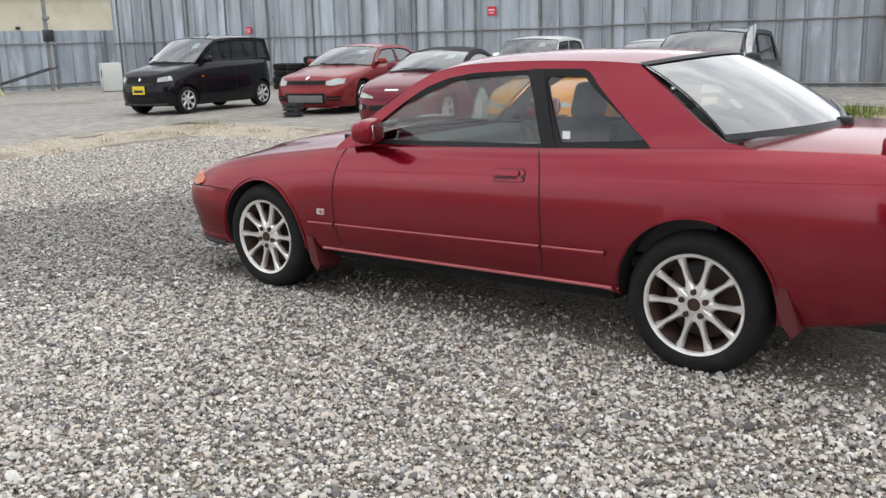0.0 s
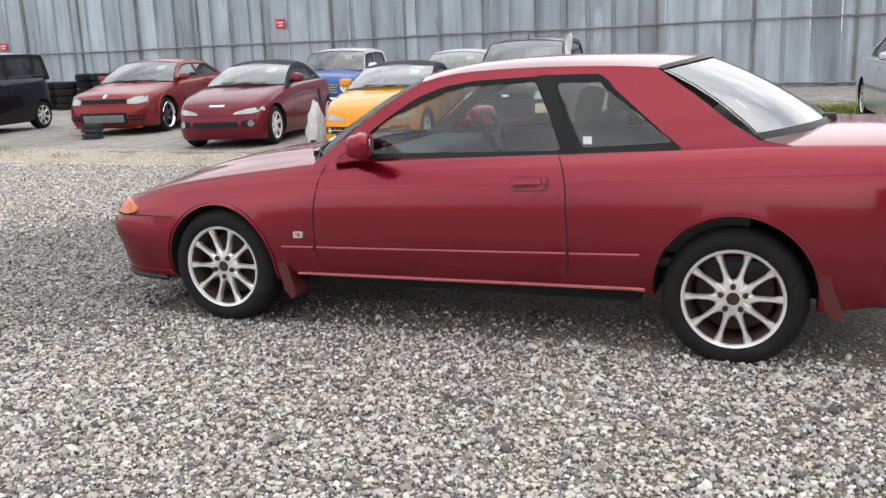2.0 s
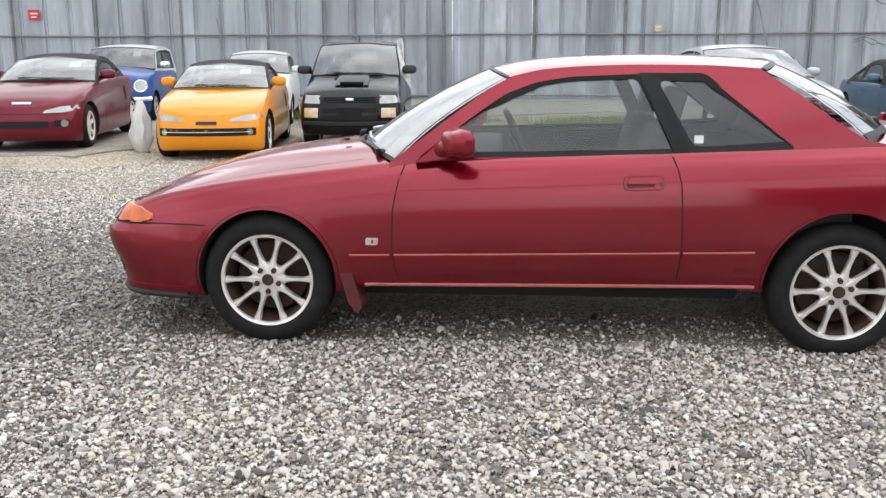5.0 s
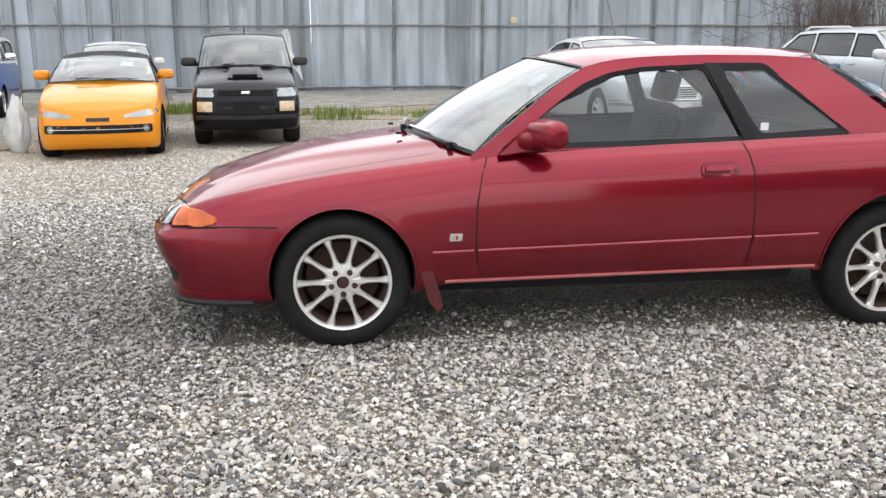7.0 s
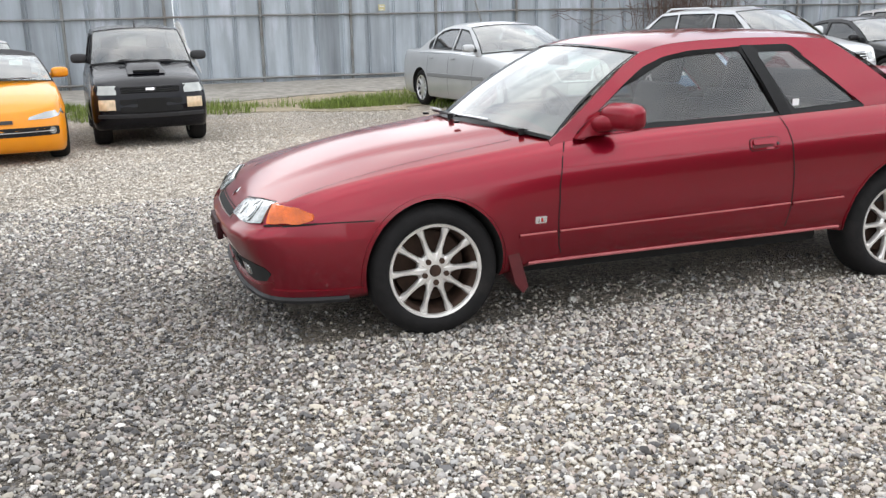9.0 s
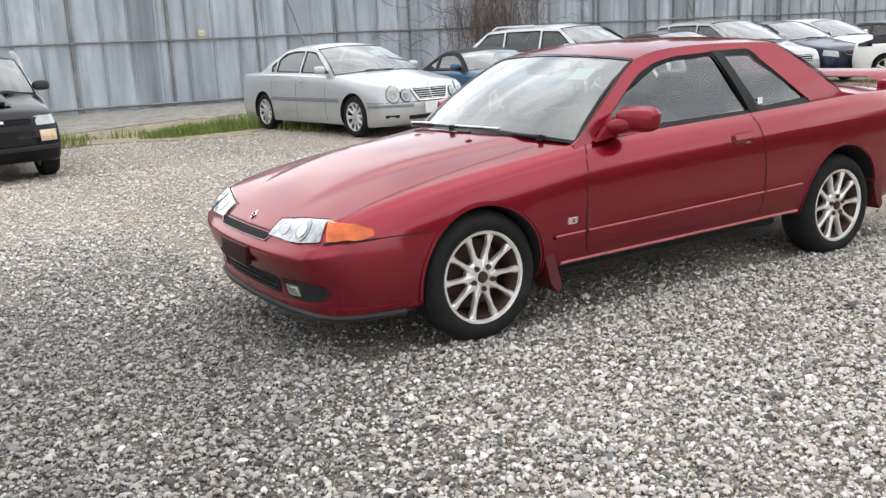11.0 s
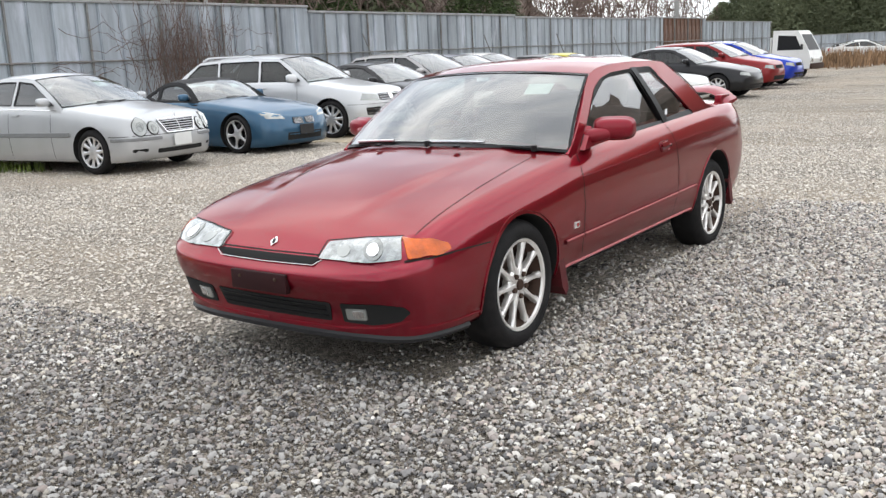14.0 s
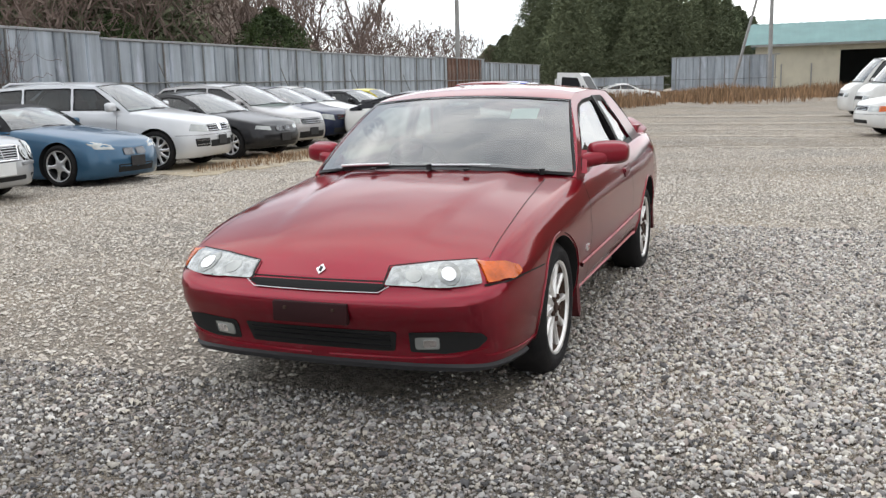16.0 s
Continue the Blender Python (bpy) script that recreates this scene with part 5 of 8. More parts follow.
def red_coupe():
    sp = COUPE
    car = empty("sports_coupe")
    bm = shell(sp, RED)
    skin = Skin(bm)
    open_cabin(bm, sp)
    # cuts along the panel gaps, then one mesh for each panel
    for co, no in (((-0.9, 0, 0.575), (0.02, 0, 1)), ((0.60, 0, 0.6), (1, 0, -0.09)), ((1.895, 0, 0.6), (1, 0, 0.05)), ((0, 0.655, 0), (0.055, 1, 0)), ((0, -0.655, 0), (0.055, -1, 0)),
                   ((0.46, 0, 0), (1, 0, 0)), ((-0.28, 0, 0), (1, 0, 0)), ((2.84, 0, 0), (1, 0, 0)), ((3.0, 0, 0.5), (0, 0, 1))):
        bmesh.ops.bisect_plane(bm, geom=bm.verts[:] + bm.edges[:] + bm.faces[:], plane_co=co, plane_no=no, dist=1e-5)

    def kind(f):
        c = f.calc_center_median()
        hood = c.z > 0.575 and c.x < 0.46 and abs(c.y) < 0.655 - 0.055 * c.x and f.normal.z > 0.2
        if f.material_index == 1:
            return ("fl" if c.y < 0 else "fr") if c.x < 1.3 else ("rl" if c.y < 0 else "rr")
        if c.z < 0.2 or f.normal.z < -0.75:
            return "underbody"
        if c.x < -0.28 and c.z < 0.575 - 0.02 * (c.x + 0.9):
            return "front_bumper"
        if hood:
            return "bonnet"
        if c.x < 0.60 + 0.09 * (c.z - 0.6):
            return "front_wing_left" if c.y < 0 else "front_wing_right"
        if c.x < 1.895 - 0.05 * (c.z - 0.6):
            return "door_left" if c.y < 0 else "door_right"
        if c.x > 3.0 and c.z < 0.5:
            return "rear_bumper"
        if c.x > 2.84 and f.normal.z > 0.6 and abs(c.y) < 0.6:
            return "boot_lid"
        return "rear_quarter_left" if c.y < 0 else "rear_quarter_right"

    groups = {}
    bm.faces.index_update()
    for f in bm.faces:
        groups.setdefault(kind(f), []).append(f.index)
    bm.normal_update()
    normals = {}
    for v in bm.verts:
        t = Vector()
        for c in v.link_loops:
            if c.face.material_index == 0 and c.face.normal.z > -0.6:
                t += c.face.normal * c.calc_angle()
        normals[tuple(round(q, 4) for q in v.co)] = t.normalized() if t.length > 1e-6 else v.normal.copy()
    source = bpy.data.meshes.new("panels")
    bm.to_mesh(source)
    bm.free()
    for name, ids in groups.items():
        b = bmesh.new()
        b.from_mesh(source)
        b.faces.ensure_lookup_table()
        keep = set(ids)
        bmesh.ops.delete(b, geom=[f for f in b.faces if f.index not in keep], context="FACES")
        mat = CAVITY if len(name) == 2 else DARK if name == "underbody" else RED
        for f in b.faces:
            f.material_index = 0
        nm = "wheel_housing" if len(name) == 2 else {"front_wing_left": "front_wing", "front_wing_right": "front_wing", "door_left": "door", "door_right": "door",
              "rear_quarter_left": "rear_quarter", "rear_quarter_right": "rear_quarter"}.get(name, name)
        ob = part(nm, b, mat, car, sharp=180 if mat is RED else 40)
        if mat is RED:
            ob.data.normals_split_custom_set_from_vertices([normals[tuple(round(q, 4) for q in v.co)] for v in ob.data.vertices])
    side_y = cabin(sp, car, RED)
    interior(sp, car)
    wheels(sp, car, ALLOY, 10)
    W = sp["W"]
    L, Rr, Fd = (0, 1, 0), (0, -1, 0), (1, 0, 0)
    for s, d in ((-1, L), (1, Rr)):
        y = s * W
        # gaps of the door and the wing
        part("door_gap", skin.line([(0.655, y, 0.862), (0.625, y, 0.78), (0.602, y, 0.66), (0.595, y, 0.5), (0.605, y, 0.38), (0.635, y, 0.305)], d, 0.0055), SEAM, car)
        part("door_gap", skin.line([(1.845, y, 0.912), (1.872, y, 0.85), (1.888, y, 0.78), (1.897, y, 0.6), (1.9, y, 0.45), (1.885, y, 0.32)], d, 0.0055), SEAM, car)
        part("bumper_gap", skin.line([(-0.62, y, 0.575), (-0.45, y, 0.576), (-0.28, y, 0.572)], d, 0.006), SEAM, car)
        part("wing_gap", skin.line([(0.655, y, 0.863), (0.61, y, 0.87)], d, 0.006), SEAM, car)
        # pressed shoulder line and the moulding
        part("shoulder_line", skin.line([(0.62, y, 0.745), (1.2, y, 0.765), (1.9, y, 0.797), (2.6, y, 0.822), (3.3, y, 0.845), (3.5, y, 0.85)], d, 0.004, 0.0005), RED_FADED, car)
        for a, b in ((0.40, 0.585), (0.605, 1.89), (1.905, 2.22)):
            part("side_moulding", skin.line([(a, y, 0.430 + 0.0198 * a), (b, y, 0.430 + 0.0198 * b)], d, 0.022, 0.001, 0.06, None, 0.010), RED_FADED, car, "red moulding with light painted along its edge")
            # pale strip paints the sky's light along the moulding's top edge
            part("moulding_edge", skin.line([(a, y, 0.439 + 0.0198 * a), (b, y, 0.439 + 0.0198 * b)], d, 0.007, 0.009, 0.06, None, 0.004), EDGE_LIGHT, car)
        part("sill_edge", skin.line([(0.46, y, 0.298), (1.3, y, 0.307), (2.24, y, 0.315)], d, 0.014, 0.002, 0.06, None, 0.008), EDGE_LIGHT, car)
        part("bumper_lip_line", skin.line([(-0.72, y, 0.275), (-0.5, y, 0.268), (-0.33, y, 0.27)], d, 0.009, 0.001, 0.03, None, 0.006), RED_FADED, car)
        # recessed handle
        h = part("door_handle", skin.patch([(1.632, y, 0.752), (1.632, y, 0.815), (1.812, y, 0.82), (1.812, y, 0.757)], d, 0.003, 0.03, 0.008, (), 0.028), FLAP, car)
        part("handle_surround", skin.patch([(1.636, y, 0.756), (1.636, y, 0.811), (1.808, y, 0.816), (1.808, y, 0.761)], d, 0.0055, 0.03, 0.003, (), 0.026), RED, h)
        # darker red patch, laid on top, paints the shade in the handle's hollow
        part("handle_recess", skin.patch([(1.648, y, 0.764), (1.648, y, 0.785), (1.77, y, 0.781), (1.77, y, 0.772)], d, 0.0075, 0.03, 0.002, (), 0.004), FLAP, h)
        part("handle_flap", skin.patch([(1.65, y, 0.779), (1.65, y, 0.804), (1.782, y, 0.808), (1.782, y, 0.783)], d, 0.014, 0.03, 0.008, (), 0.012), RED, h)
        part("handle_lock", skin.patch([(1.79, y, 0.776), (1.79, y, 0.79), (1.802, y, 0.79), (1.802, y, 0.776)], d, 0.009, 0.02, 0.006, (), 0.006), ALLOY_DARK, h)
        # badge on the wing, drawn as plain bars
        bd = part("wing_badge", skin.patch([(0.475, y, 0.495), (0.478, y, 0.528), (0.535, y, 0.528), (0.53, y, 0.495)], d, 0.006, 0.03, 0.006, (), 0.006), ALLOY_CLEAN, car, "small pale badge")
        for a, mt in ((0.486, CHROME), (0.503, TAIL), (0.517, CHROME)):
            part("badge_bar", skin.patch([(a, y, 0.502), (a, y, 0.521), (a + 0.01, y, 0.521), (a + 0.01, y, 0.502)], d, 0.009, 0.03, 0.003), mt, bd)
        bp = bmesh.new()
        q = [(1.708, 1.262), (1.778, 1.262), (1.934, 0.908), (1.864, 0.904)]
        rings_p = []
        for k in range(9):
            t = k / 8
            zt, zl = q[0][1] + (q[3][1] - q[0][1]) * t, q[1][1] + (q[2][1] - q[1][1]) * t
            xa, xb = q[0][0] + (q[3][0] - q[0][0]) * t, q[1][0] + (q[2][0] - q[1][0]) * t
            rings_p.append([bp.verts.new(p) for p in ((xa, s * (side_y(zt) - 0.045), zt), (xa, s * (side_y(zt) + 0.004), zt), (xb, s * (side_y(zl) + 0.004), zl), (xb, s * (side_y(zl) - 0.045), zl))])
        for ra, rb in zip(rings_p[:-1], rings_p[1:]):
            for k in range(4):
                bp.faces.new((ra[k - 1], ra[k], rb[k], rb[k - 1]))
        bmesh.ops.recalc_face_normals(bp, faces=bp.faces)
        part("door_pillar", bp, TRIM, car, "black pillar behind the door")
        # mirrors
        mb = cushion(0.125, 0.228, 0.128)
        for v in mb.verts:
            if v.co.x < 0:
                v.co.z *= 0.86
                v.co.y *= 0.94
        bmesh.ops.transform(mb, matrix=pose(0.90, s * 0.868, 0.965, 0, 0, -s * 19), verts=mb.verts)
        mi = part("wing_mirror", mb, RED_FADED, car, "rounded faded red mirror")
        part("mirror_glass", box_bm(0.0555, 0, 0, 0.008, 0.15, 0.07, 0.003, 1, pose(0.90, s * 0.868, 0.965, 0, 0, -s * 19)), MIRROR, mi)
        foot = bmesh.new()
        tri = [(0.70, 0.872), (0.80, 0.955), (0.84, 0.985), (0.845, 0.89)]
        inn = [foot.verts.new((q[0], s * (side_y(q[1]) - 0.01), q[1])) for q in tri]
        out = [foot.verts.new((q[0] + 0.004, s * (side_y(q[1]) + 0.03), q[1] - 0.005)) for q in tri]
        foot.faces.new(out)
        for k in range(4):
            foot.faces.new((inn[k - 1], inn[k], out[k], out[k - 1]))
        bmesh.ops.recalc_face_normals(foot, faces=foot.faces)
        part("mirror_foot", foot, RED_FADED, mi)
        arm = cushion(0.105, 0.19, 0.082, 2.5)
        bmesh.ops.transform(arm, matrix=pose(0.848, s * 0.792, 0.934, s * 10, 0, -s * 22), verts=arm.verts)
        part("mirror_arm", arm, RED_FADED, mi)
        # mud flaps
        for x0, z0, z1, mt in ((0.385, 0.385, 0.16, FLAP), (2.985, 0.42, 0.22, FLAP)):
            fb = bmesh.new()
            prof = [(x0 - 0.045, z0), (x0 + 0.012, z0), (x0 + 0.05, z1 + 0.09), (x0 + 0.065, z1 + 0.03), (x0 + 0.04, z1), (x0 + 0.0, z1 + 0.05)]
            f0 = [fb.verts.new((q[0], s * (W - 0.03), q[1])) for q in prof]
            f1 = [fb.verts.new((q[0] + 0.006, s * (W - 0.2), q[1])) for q in prof]
            fb.faces.new(f0)
            fb.faces.new(f1[::-1])
            for k in range(len(prof)):
                fb.faces.new((f0[k - 1], f0[k], f1[k], f1[k - 1]))
            bmesh.ops.recalc_face_normals(fb, faces=fb.faces)
            part("mud_flap", fb, mt, car, "dull red rubber mud flap", smooth=False)
        # lamps
        dl = (1, -s * 0.45, 0)
        hl = part("headlamp", skin.patch([(-0.87, s * 0.325, 0.562), (-0.85, s * 0.352, 0.620), (-0.80, s * 0.52, 0.639), (-0.705, s * 0.655, 0.648), (-0.715, s * 0.672, 0.575), (-0.80, s * 0.56, 0.562)], dl, 0.010, 0.02, 0.03, (), 0.008), REFLECTOR, car, "clear glass headlamp")
        cxy = []
        for k in range(18):
            a = 2 * math.pi * k / 18
            cxy.append((-0.78 + 0.02 * math.cos(a), s * (0.565 + 0.040 * math.cos(a)), 0.606 + 0.036 * math.sin(a)))
        part("projector", skin.patch(cxy, dl, 0.0125, 0.02, 0.003), LENS_DEEP, hl)
        pro = list(cxy)
        cxy = [(p[0], p[1] * 1 - s * 0.15, p[2] - 0.003) for p in cxy]
        part("reflector", skin.patch([(q[0], s * (0.41 + (abs(q[1]) - 0.41) * 0.62), 0.596 + (q[2] - 0.602) * 0.62) for q in cxy], dl, 0.012, 0.02, 0.003), LENS, hl)
        part("projector_lens", skin.patch([(q[0], s * (0.565 + (abs(q[1]) - 0.565) * 0.55), 0.603 + (q[2] - 0.606) * 0.6) for q in pro], dl, 0.016, 0.02, 0.004), CHROME, hl)
        part("lamp_gap", skin.line([(-0.87, s * 0.315, 0.556), (-0.855, s * 0.345, 0.626), (-0.80, s * 0.52, 0.645), (-0.70, s * 0.66, 0.654)], dl, 0.008, 0.008), SEAM, hl)
        di = (1, -s * 1.3, 0)
        part("indicator", skin.patch([(-0.70, s * 0.665, 0.648), (-0.62, s * 0.755, 0.638), (-0.565, s * 0.80, 0.614), (-0.555, s * 0.802, 0.592), (-0.60, s * 0.78, 0.577), (-0.715, s * 0.682, 0.575)], di, 0.010, 0.02, 0.03, (), 0.008), AMBER, car, "orange indicator lens")
        part("lamp_base_gap", skin.line([(-0.72, s * 0.665, 0.568), (-0.62, s * 0.76, 0.572), (-0.54, s * 0.80, 0.575)], di, 0.009, 0.003), SEAM, car)
        # fog lamps in dark pockets
        pk = part("fog_lamp_pocket", skin.patch([(-0.87, s * 0.41, 0.290), (-0.87, s * 0.41, 0.380), (-0.8, s * 0.60, 0.388), (-0.76, s * 0.685, 0.378), (-0.74, s * 0.705, 0.350), (-0.78, s * 0.67, 0.310), (-0.83, s * 0.55, 0.286)], (1, -s * 0.2, 0), 0.003, 0.03, 0.004, (), 0.012), CAVITY, car)
        part("fog_lamp", skin.patch([(-0.87, s * 0.435, 0.306), (-0.87, s * 0.435, 0.362), (-0.84, s * 0.53, 0.365), (-0.84, s * 0.53, 0.31)], (1, -s * 0.2, 0), 0.008, 0.03, 0.006, (), 0.012), LENS, pk, "clear fog lamp")
        part("fog_reflector", skin.patch([(-0.87, s * 0.47, 0.318), (-0.87, s * 0.47, 0.35), (-0.85, s * 0.52, 0.352), (-0.85, s * 0.52, 0.32)], (1, -s * 0.2, 0), 0.011, 0.03, 0.003, (), 0.01), CHROME, pk)
        part("lip_line", skin.line([(-0.88, s * 0.05, 0.262), (-0.87, s * 0.4, 0.266), (-0.8, s * 0.6, 0.28), (-0.74, s * 0.7, 0.31)], (1, -s * 0.15, 0), 0.008, 0.001, 0.03, None, 0.005), RED_FADED, car)
        # bonnet gaps
        part("bonnet_gap", skin.line([(-0.7, s * 0.688, 0.7), (-0.3, s * 0.676, 0.8), (0.1, s * 0.652, 0.85), (0.44, s * 0.632, 0.88)], (0, 0, -1), 0.003), SEAM, car)
        part("washer_jet", box_bm(0.30, s * 0.26, 0.922, 0.028, 0.03, 0.012, 0.004), TRIM, car)
        part("arch_lip", skin.line([(0.342 * math.cos(a), y, 0.322 + 0.342 * math.sin(a)) for a in (radians(t) for t in range(-12, 193, 6))], d, 0.010, 0.001, 0.03, None, 0.005), RED, car)
        part("arch_lip", skin.line([(2.615 + 0.352 * math.cos(a), y, 0.322 + 0.352 * math.sin(a)) for a in (radians(t) for t in range(-12, 193, 6))], d, 0.010, 0.001, 0.03, None, 0.005), RED, car)
        part("tail_lamp", skin.patch([(3.58, s * 0.2, 0.66), (3.58, s * 0.2, 0.78), (3.55, s * 0.56, 0.79), (3.55, s * 0.56, 0.66)], (-1, 0, 0), 0.004, 0.04, 0.01, (), 0.03), TAIL, car)
    # grille slot, plate plinth, intake
    sl = part("grille_slot", skin.patch([(-0.88, -0.315, 0.558), (-0.9, -0.275, 0.540), (-0.9, 0.275, 0.540), (-0.88, 0.315, 0.558), (-0.88, 0.29, 0.568), (-0.88, -0.29, 0.568)], Fd, 0.003, 0.03, 0.004), CAVITY, car)
    part("grille_trim", skin.line([(-0.87, -0.325, 0.56), (-0.9, -0.285, 0.538), (-0.9, 0, 0.535), (-0.9, 0.285, 0.538), (-0.87, 0.325, 0.56)], Fd, 0.0035, 0.002, 0.03, None, 0.004), ALLOY_CLEAN, sl)
    part("bonnet_lip_gap", skin.line([(-0.88, -0.34, 0.578), (-0.88, 0, 0.576), (-0.88, 0.34, 0.578)], Fd, 0.006, 0.002), SEAM, car)
    em = part("bonnet_emblem", skin.patch([(-0.87, 0, 0.612), (-0.87, -0.022, 0.637), (-0.87, 0, 0.662), (-0.87, 0.022, 0.637)], (1, 0, -0.35), 0.005, 0.02, 0.004), CHROME, car, "diamond-shaped chrome emblem")
    part("emblem_bar", skin.patch([(-0.87, -0.006, 0.626), (-0.87, -0.006, 0.648), (-0.87, 0.006, 0.648), (-0.87, 0.006, 0.626)], (1, 0, -0.35), 0.008, 0.02, 0.002), DARK, em)
    pl = part("plate_plinth", box_bm(-0.894, 0.0, 0.452, 0.03, 0.34, 0.088, 0.008), material("dark_red_plinth", (0.026, 0.007, 0.008), 0.6, var=0.2, spec_level=0.2), car, "dark empty number plate plinth")
    for yy in (-0.11, 0.11):
        part("plinth_bolt", box_bm(-0.91, yy, 0.47, 0.012, 0.014, 0.014, 0.004), RUST, pl)
    ik = part("air_intake", skin.patch([(-0.89, -0.33, 0.288), (-0.89, -0.35, 0.38), (-0.89, 0.35, 0.38), (-0.89, 0.33, 0.288)], Fd, 0.003, 0.04, 0.004, (), 0.015), CAVITY, car)
    for zz in (0.312, 0.337, 0.362):
        part("intake_slat", skin.line([(-0.89, -0.32, zz), (-0.89, 0.32, zz)], Fd, 0.009, 0.004, 0.05, None, 0.006), TRIM, ik)
    lip = bmesh.new()
    skin.line([(-0.45, -0.82, 0.222), (-0.62, -0.79, 0.226), (-0.72, -0.745, 0.229), (-0.80, -0.66, 0.232)], (1, 1.2, 0), 0.03, 0.004, 0.03, lip, 0.012)
    skin.line([(-0.85, -0.66, 0.232), (-0.88, -0.4, 0.233), (-0.9, 0, 0.234), (-0.88, 0.4, 0.233), (-0.85, 0.66, 0.232)], Fd, 0.03, 0.004, 0.03, lip, 0.012)
    skin.line([(-0.80, 0.66, 0.232), (-0.72, 0.745, 0.229), (-0.62, 0.79, 0.226), (-0.45, 0.82, 0.222)], (1, -1.2, 0), 0.03, 0.004, 0.03, lip, 0.012)
    part("front_lip", lip, DARK, car, "black rubber chin lip")
    # dark sills and floor below the doors, painted near black for the shade there
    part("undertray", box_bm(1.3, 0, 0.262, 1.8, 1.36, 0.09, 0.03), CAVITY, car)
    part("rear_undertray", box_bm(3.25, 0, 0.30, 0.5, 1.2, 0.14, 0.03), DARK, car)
    # cowl, wipers, sticker, tail wing
    part("cowl_panel", grid_bm([[(0.585 - (0.225 + k * 0.055) * (1 - s * s) + 0.03 * k, s * (0.72 - 0.03 * k), 0.872 + 0.045 * (1 - s * s) + 0.01 * (1 - k)) for s in (-1 + i / 8 for i in range(17))] for k in (0, 1)]), DARK, car)
    for way in ([(0.395, -0.02, 0.924), (0.425, -0.22, 0.922), (0.455, -0.34, 0.918), (0.54, -0.60, 0.896)], [(0.42, 0.50, 0.916), (0.395, 0.34, 0.924), (0.38, 0.20, 0.928), (0.375, -0.04, 0.930)]):
        wp = part("wiper", tube_bm(way, 0.008, 6), TRIM, car)
        a, b, c = (Vector(p) + Vector((-0.012, 0, 0.014)) for p in (way[1], way[2], way[3]))
        part("wiper_arm", tube_bm([Vector(way[0]) + Vector((-0.012, 0, 0.012)), a, b], 0.007, 6), ALLOY_CLEAN, wp, "bare silver wiper arm")
        part("wiper_pivot", tube_bm([c + Vector((-0.02, 0, -0.03)), c + Vector((-0.02, 0, 0.0))], 0.015, 8), TRIM, wp)
    wiper(car, [(2.975, 0.0, 1.0), (2.905, 0.22, 1.035), (2.80, 0.42, 1.07)])
    part("rear_wiper_pivot", box_bm(2.975, -0.01, 1.0, 0.07, 0.06, 0.05, 0.015), DARK, car)
    sk = grid_bm([[(x, y, z) for y in (-0.30, -0.46)] for x, z in ((0.925, 1.150), (1.005, 1.205))])
    part("price_sheet", sk, PAPER, car, "white sheet inside the windscreen")
    part("rear_sticker", grid_bm([[(2.62, y, 1.078) for y in (-0.3, -0.38)], [(2.57, y, 1.115) for y in (-0.3, -0.38)]]), PAPER, car)
    part("quarter_sticker", grid_bm([[(x, -0.728, z) for x in (1.95, 1.99)] for z in (0.955, 0.99)]), PAPER, car)
    part("rear_view_mirror", box_bm(0.98, 0.0, 1.2, 0.03, 0.22, 0.06, 0.012), DARK, car)
    part("parcel_shelf", box_bm(2.6, 0, 0.93, 0.42, 1.2, 0.03, 0.01), CLOTH, car)
    wing = bmesh.new()
    rows = []
    for s in np.linspace(-1, 1, 25):
        y = 0.68 * s
        lift = 0.10 * (1 - max(0, (abs(s) - 0.72) / 0.28) ** 2)
        x = 3.24 + 0.05 * abs(s) ** 2
        rows.append([(x + a, y, 0.93 + lift + b) for a, b in ((0, 0.0), (0.05, 0.022), (0.15, 0.03), (0.235, 0.036), (0.24, 0.022), (0.15, 0.002), (0.04, -0.012))])
    vs = [[wing.verts.new(p) for p in r] for r in rows]
    for a, b in zip(vs[:-1], vs[1:]):
        for k in range(7):
            wing.faces.new((a[k], a[(k + 1) % 7], b[(k + 1) % 7], b[k]))
    wing.faces.new(vs[0])
    wing.faces.new(vs[-1][::-1])
    bmesh.ops.recalc_face_normals(wing, faces=wing.faces)
    wg = part("rear_wing", wing, RED_FADED, car, "raised red rear wing")
    for s in (-1, 1):
        part("wing_post", box_bm(3.36, s * 0.62, 0.965, 0.2, 0.06, 0.08, 0.02), RED_FADED, wg)
    return finish(car, sp, pose(0, 0.83, 0), "dark red metallic two-door coupe with silver ten-spoke wheels on gravel", "car")


red_coupe()


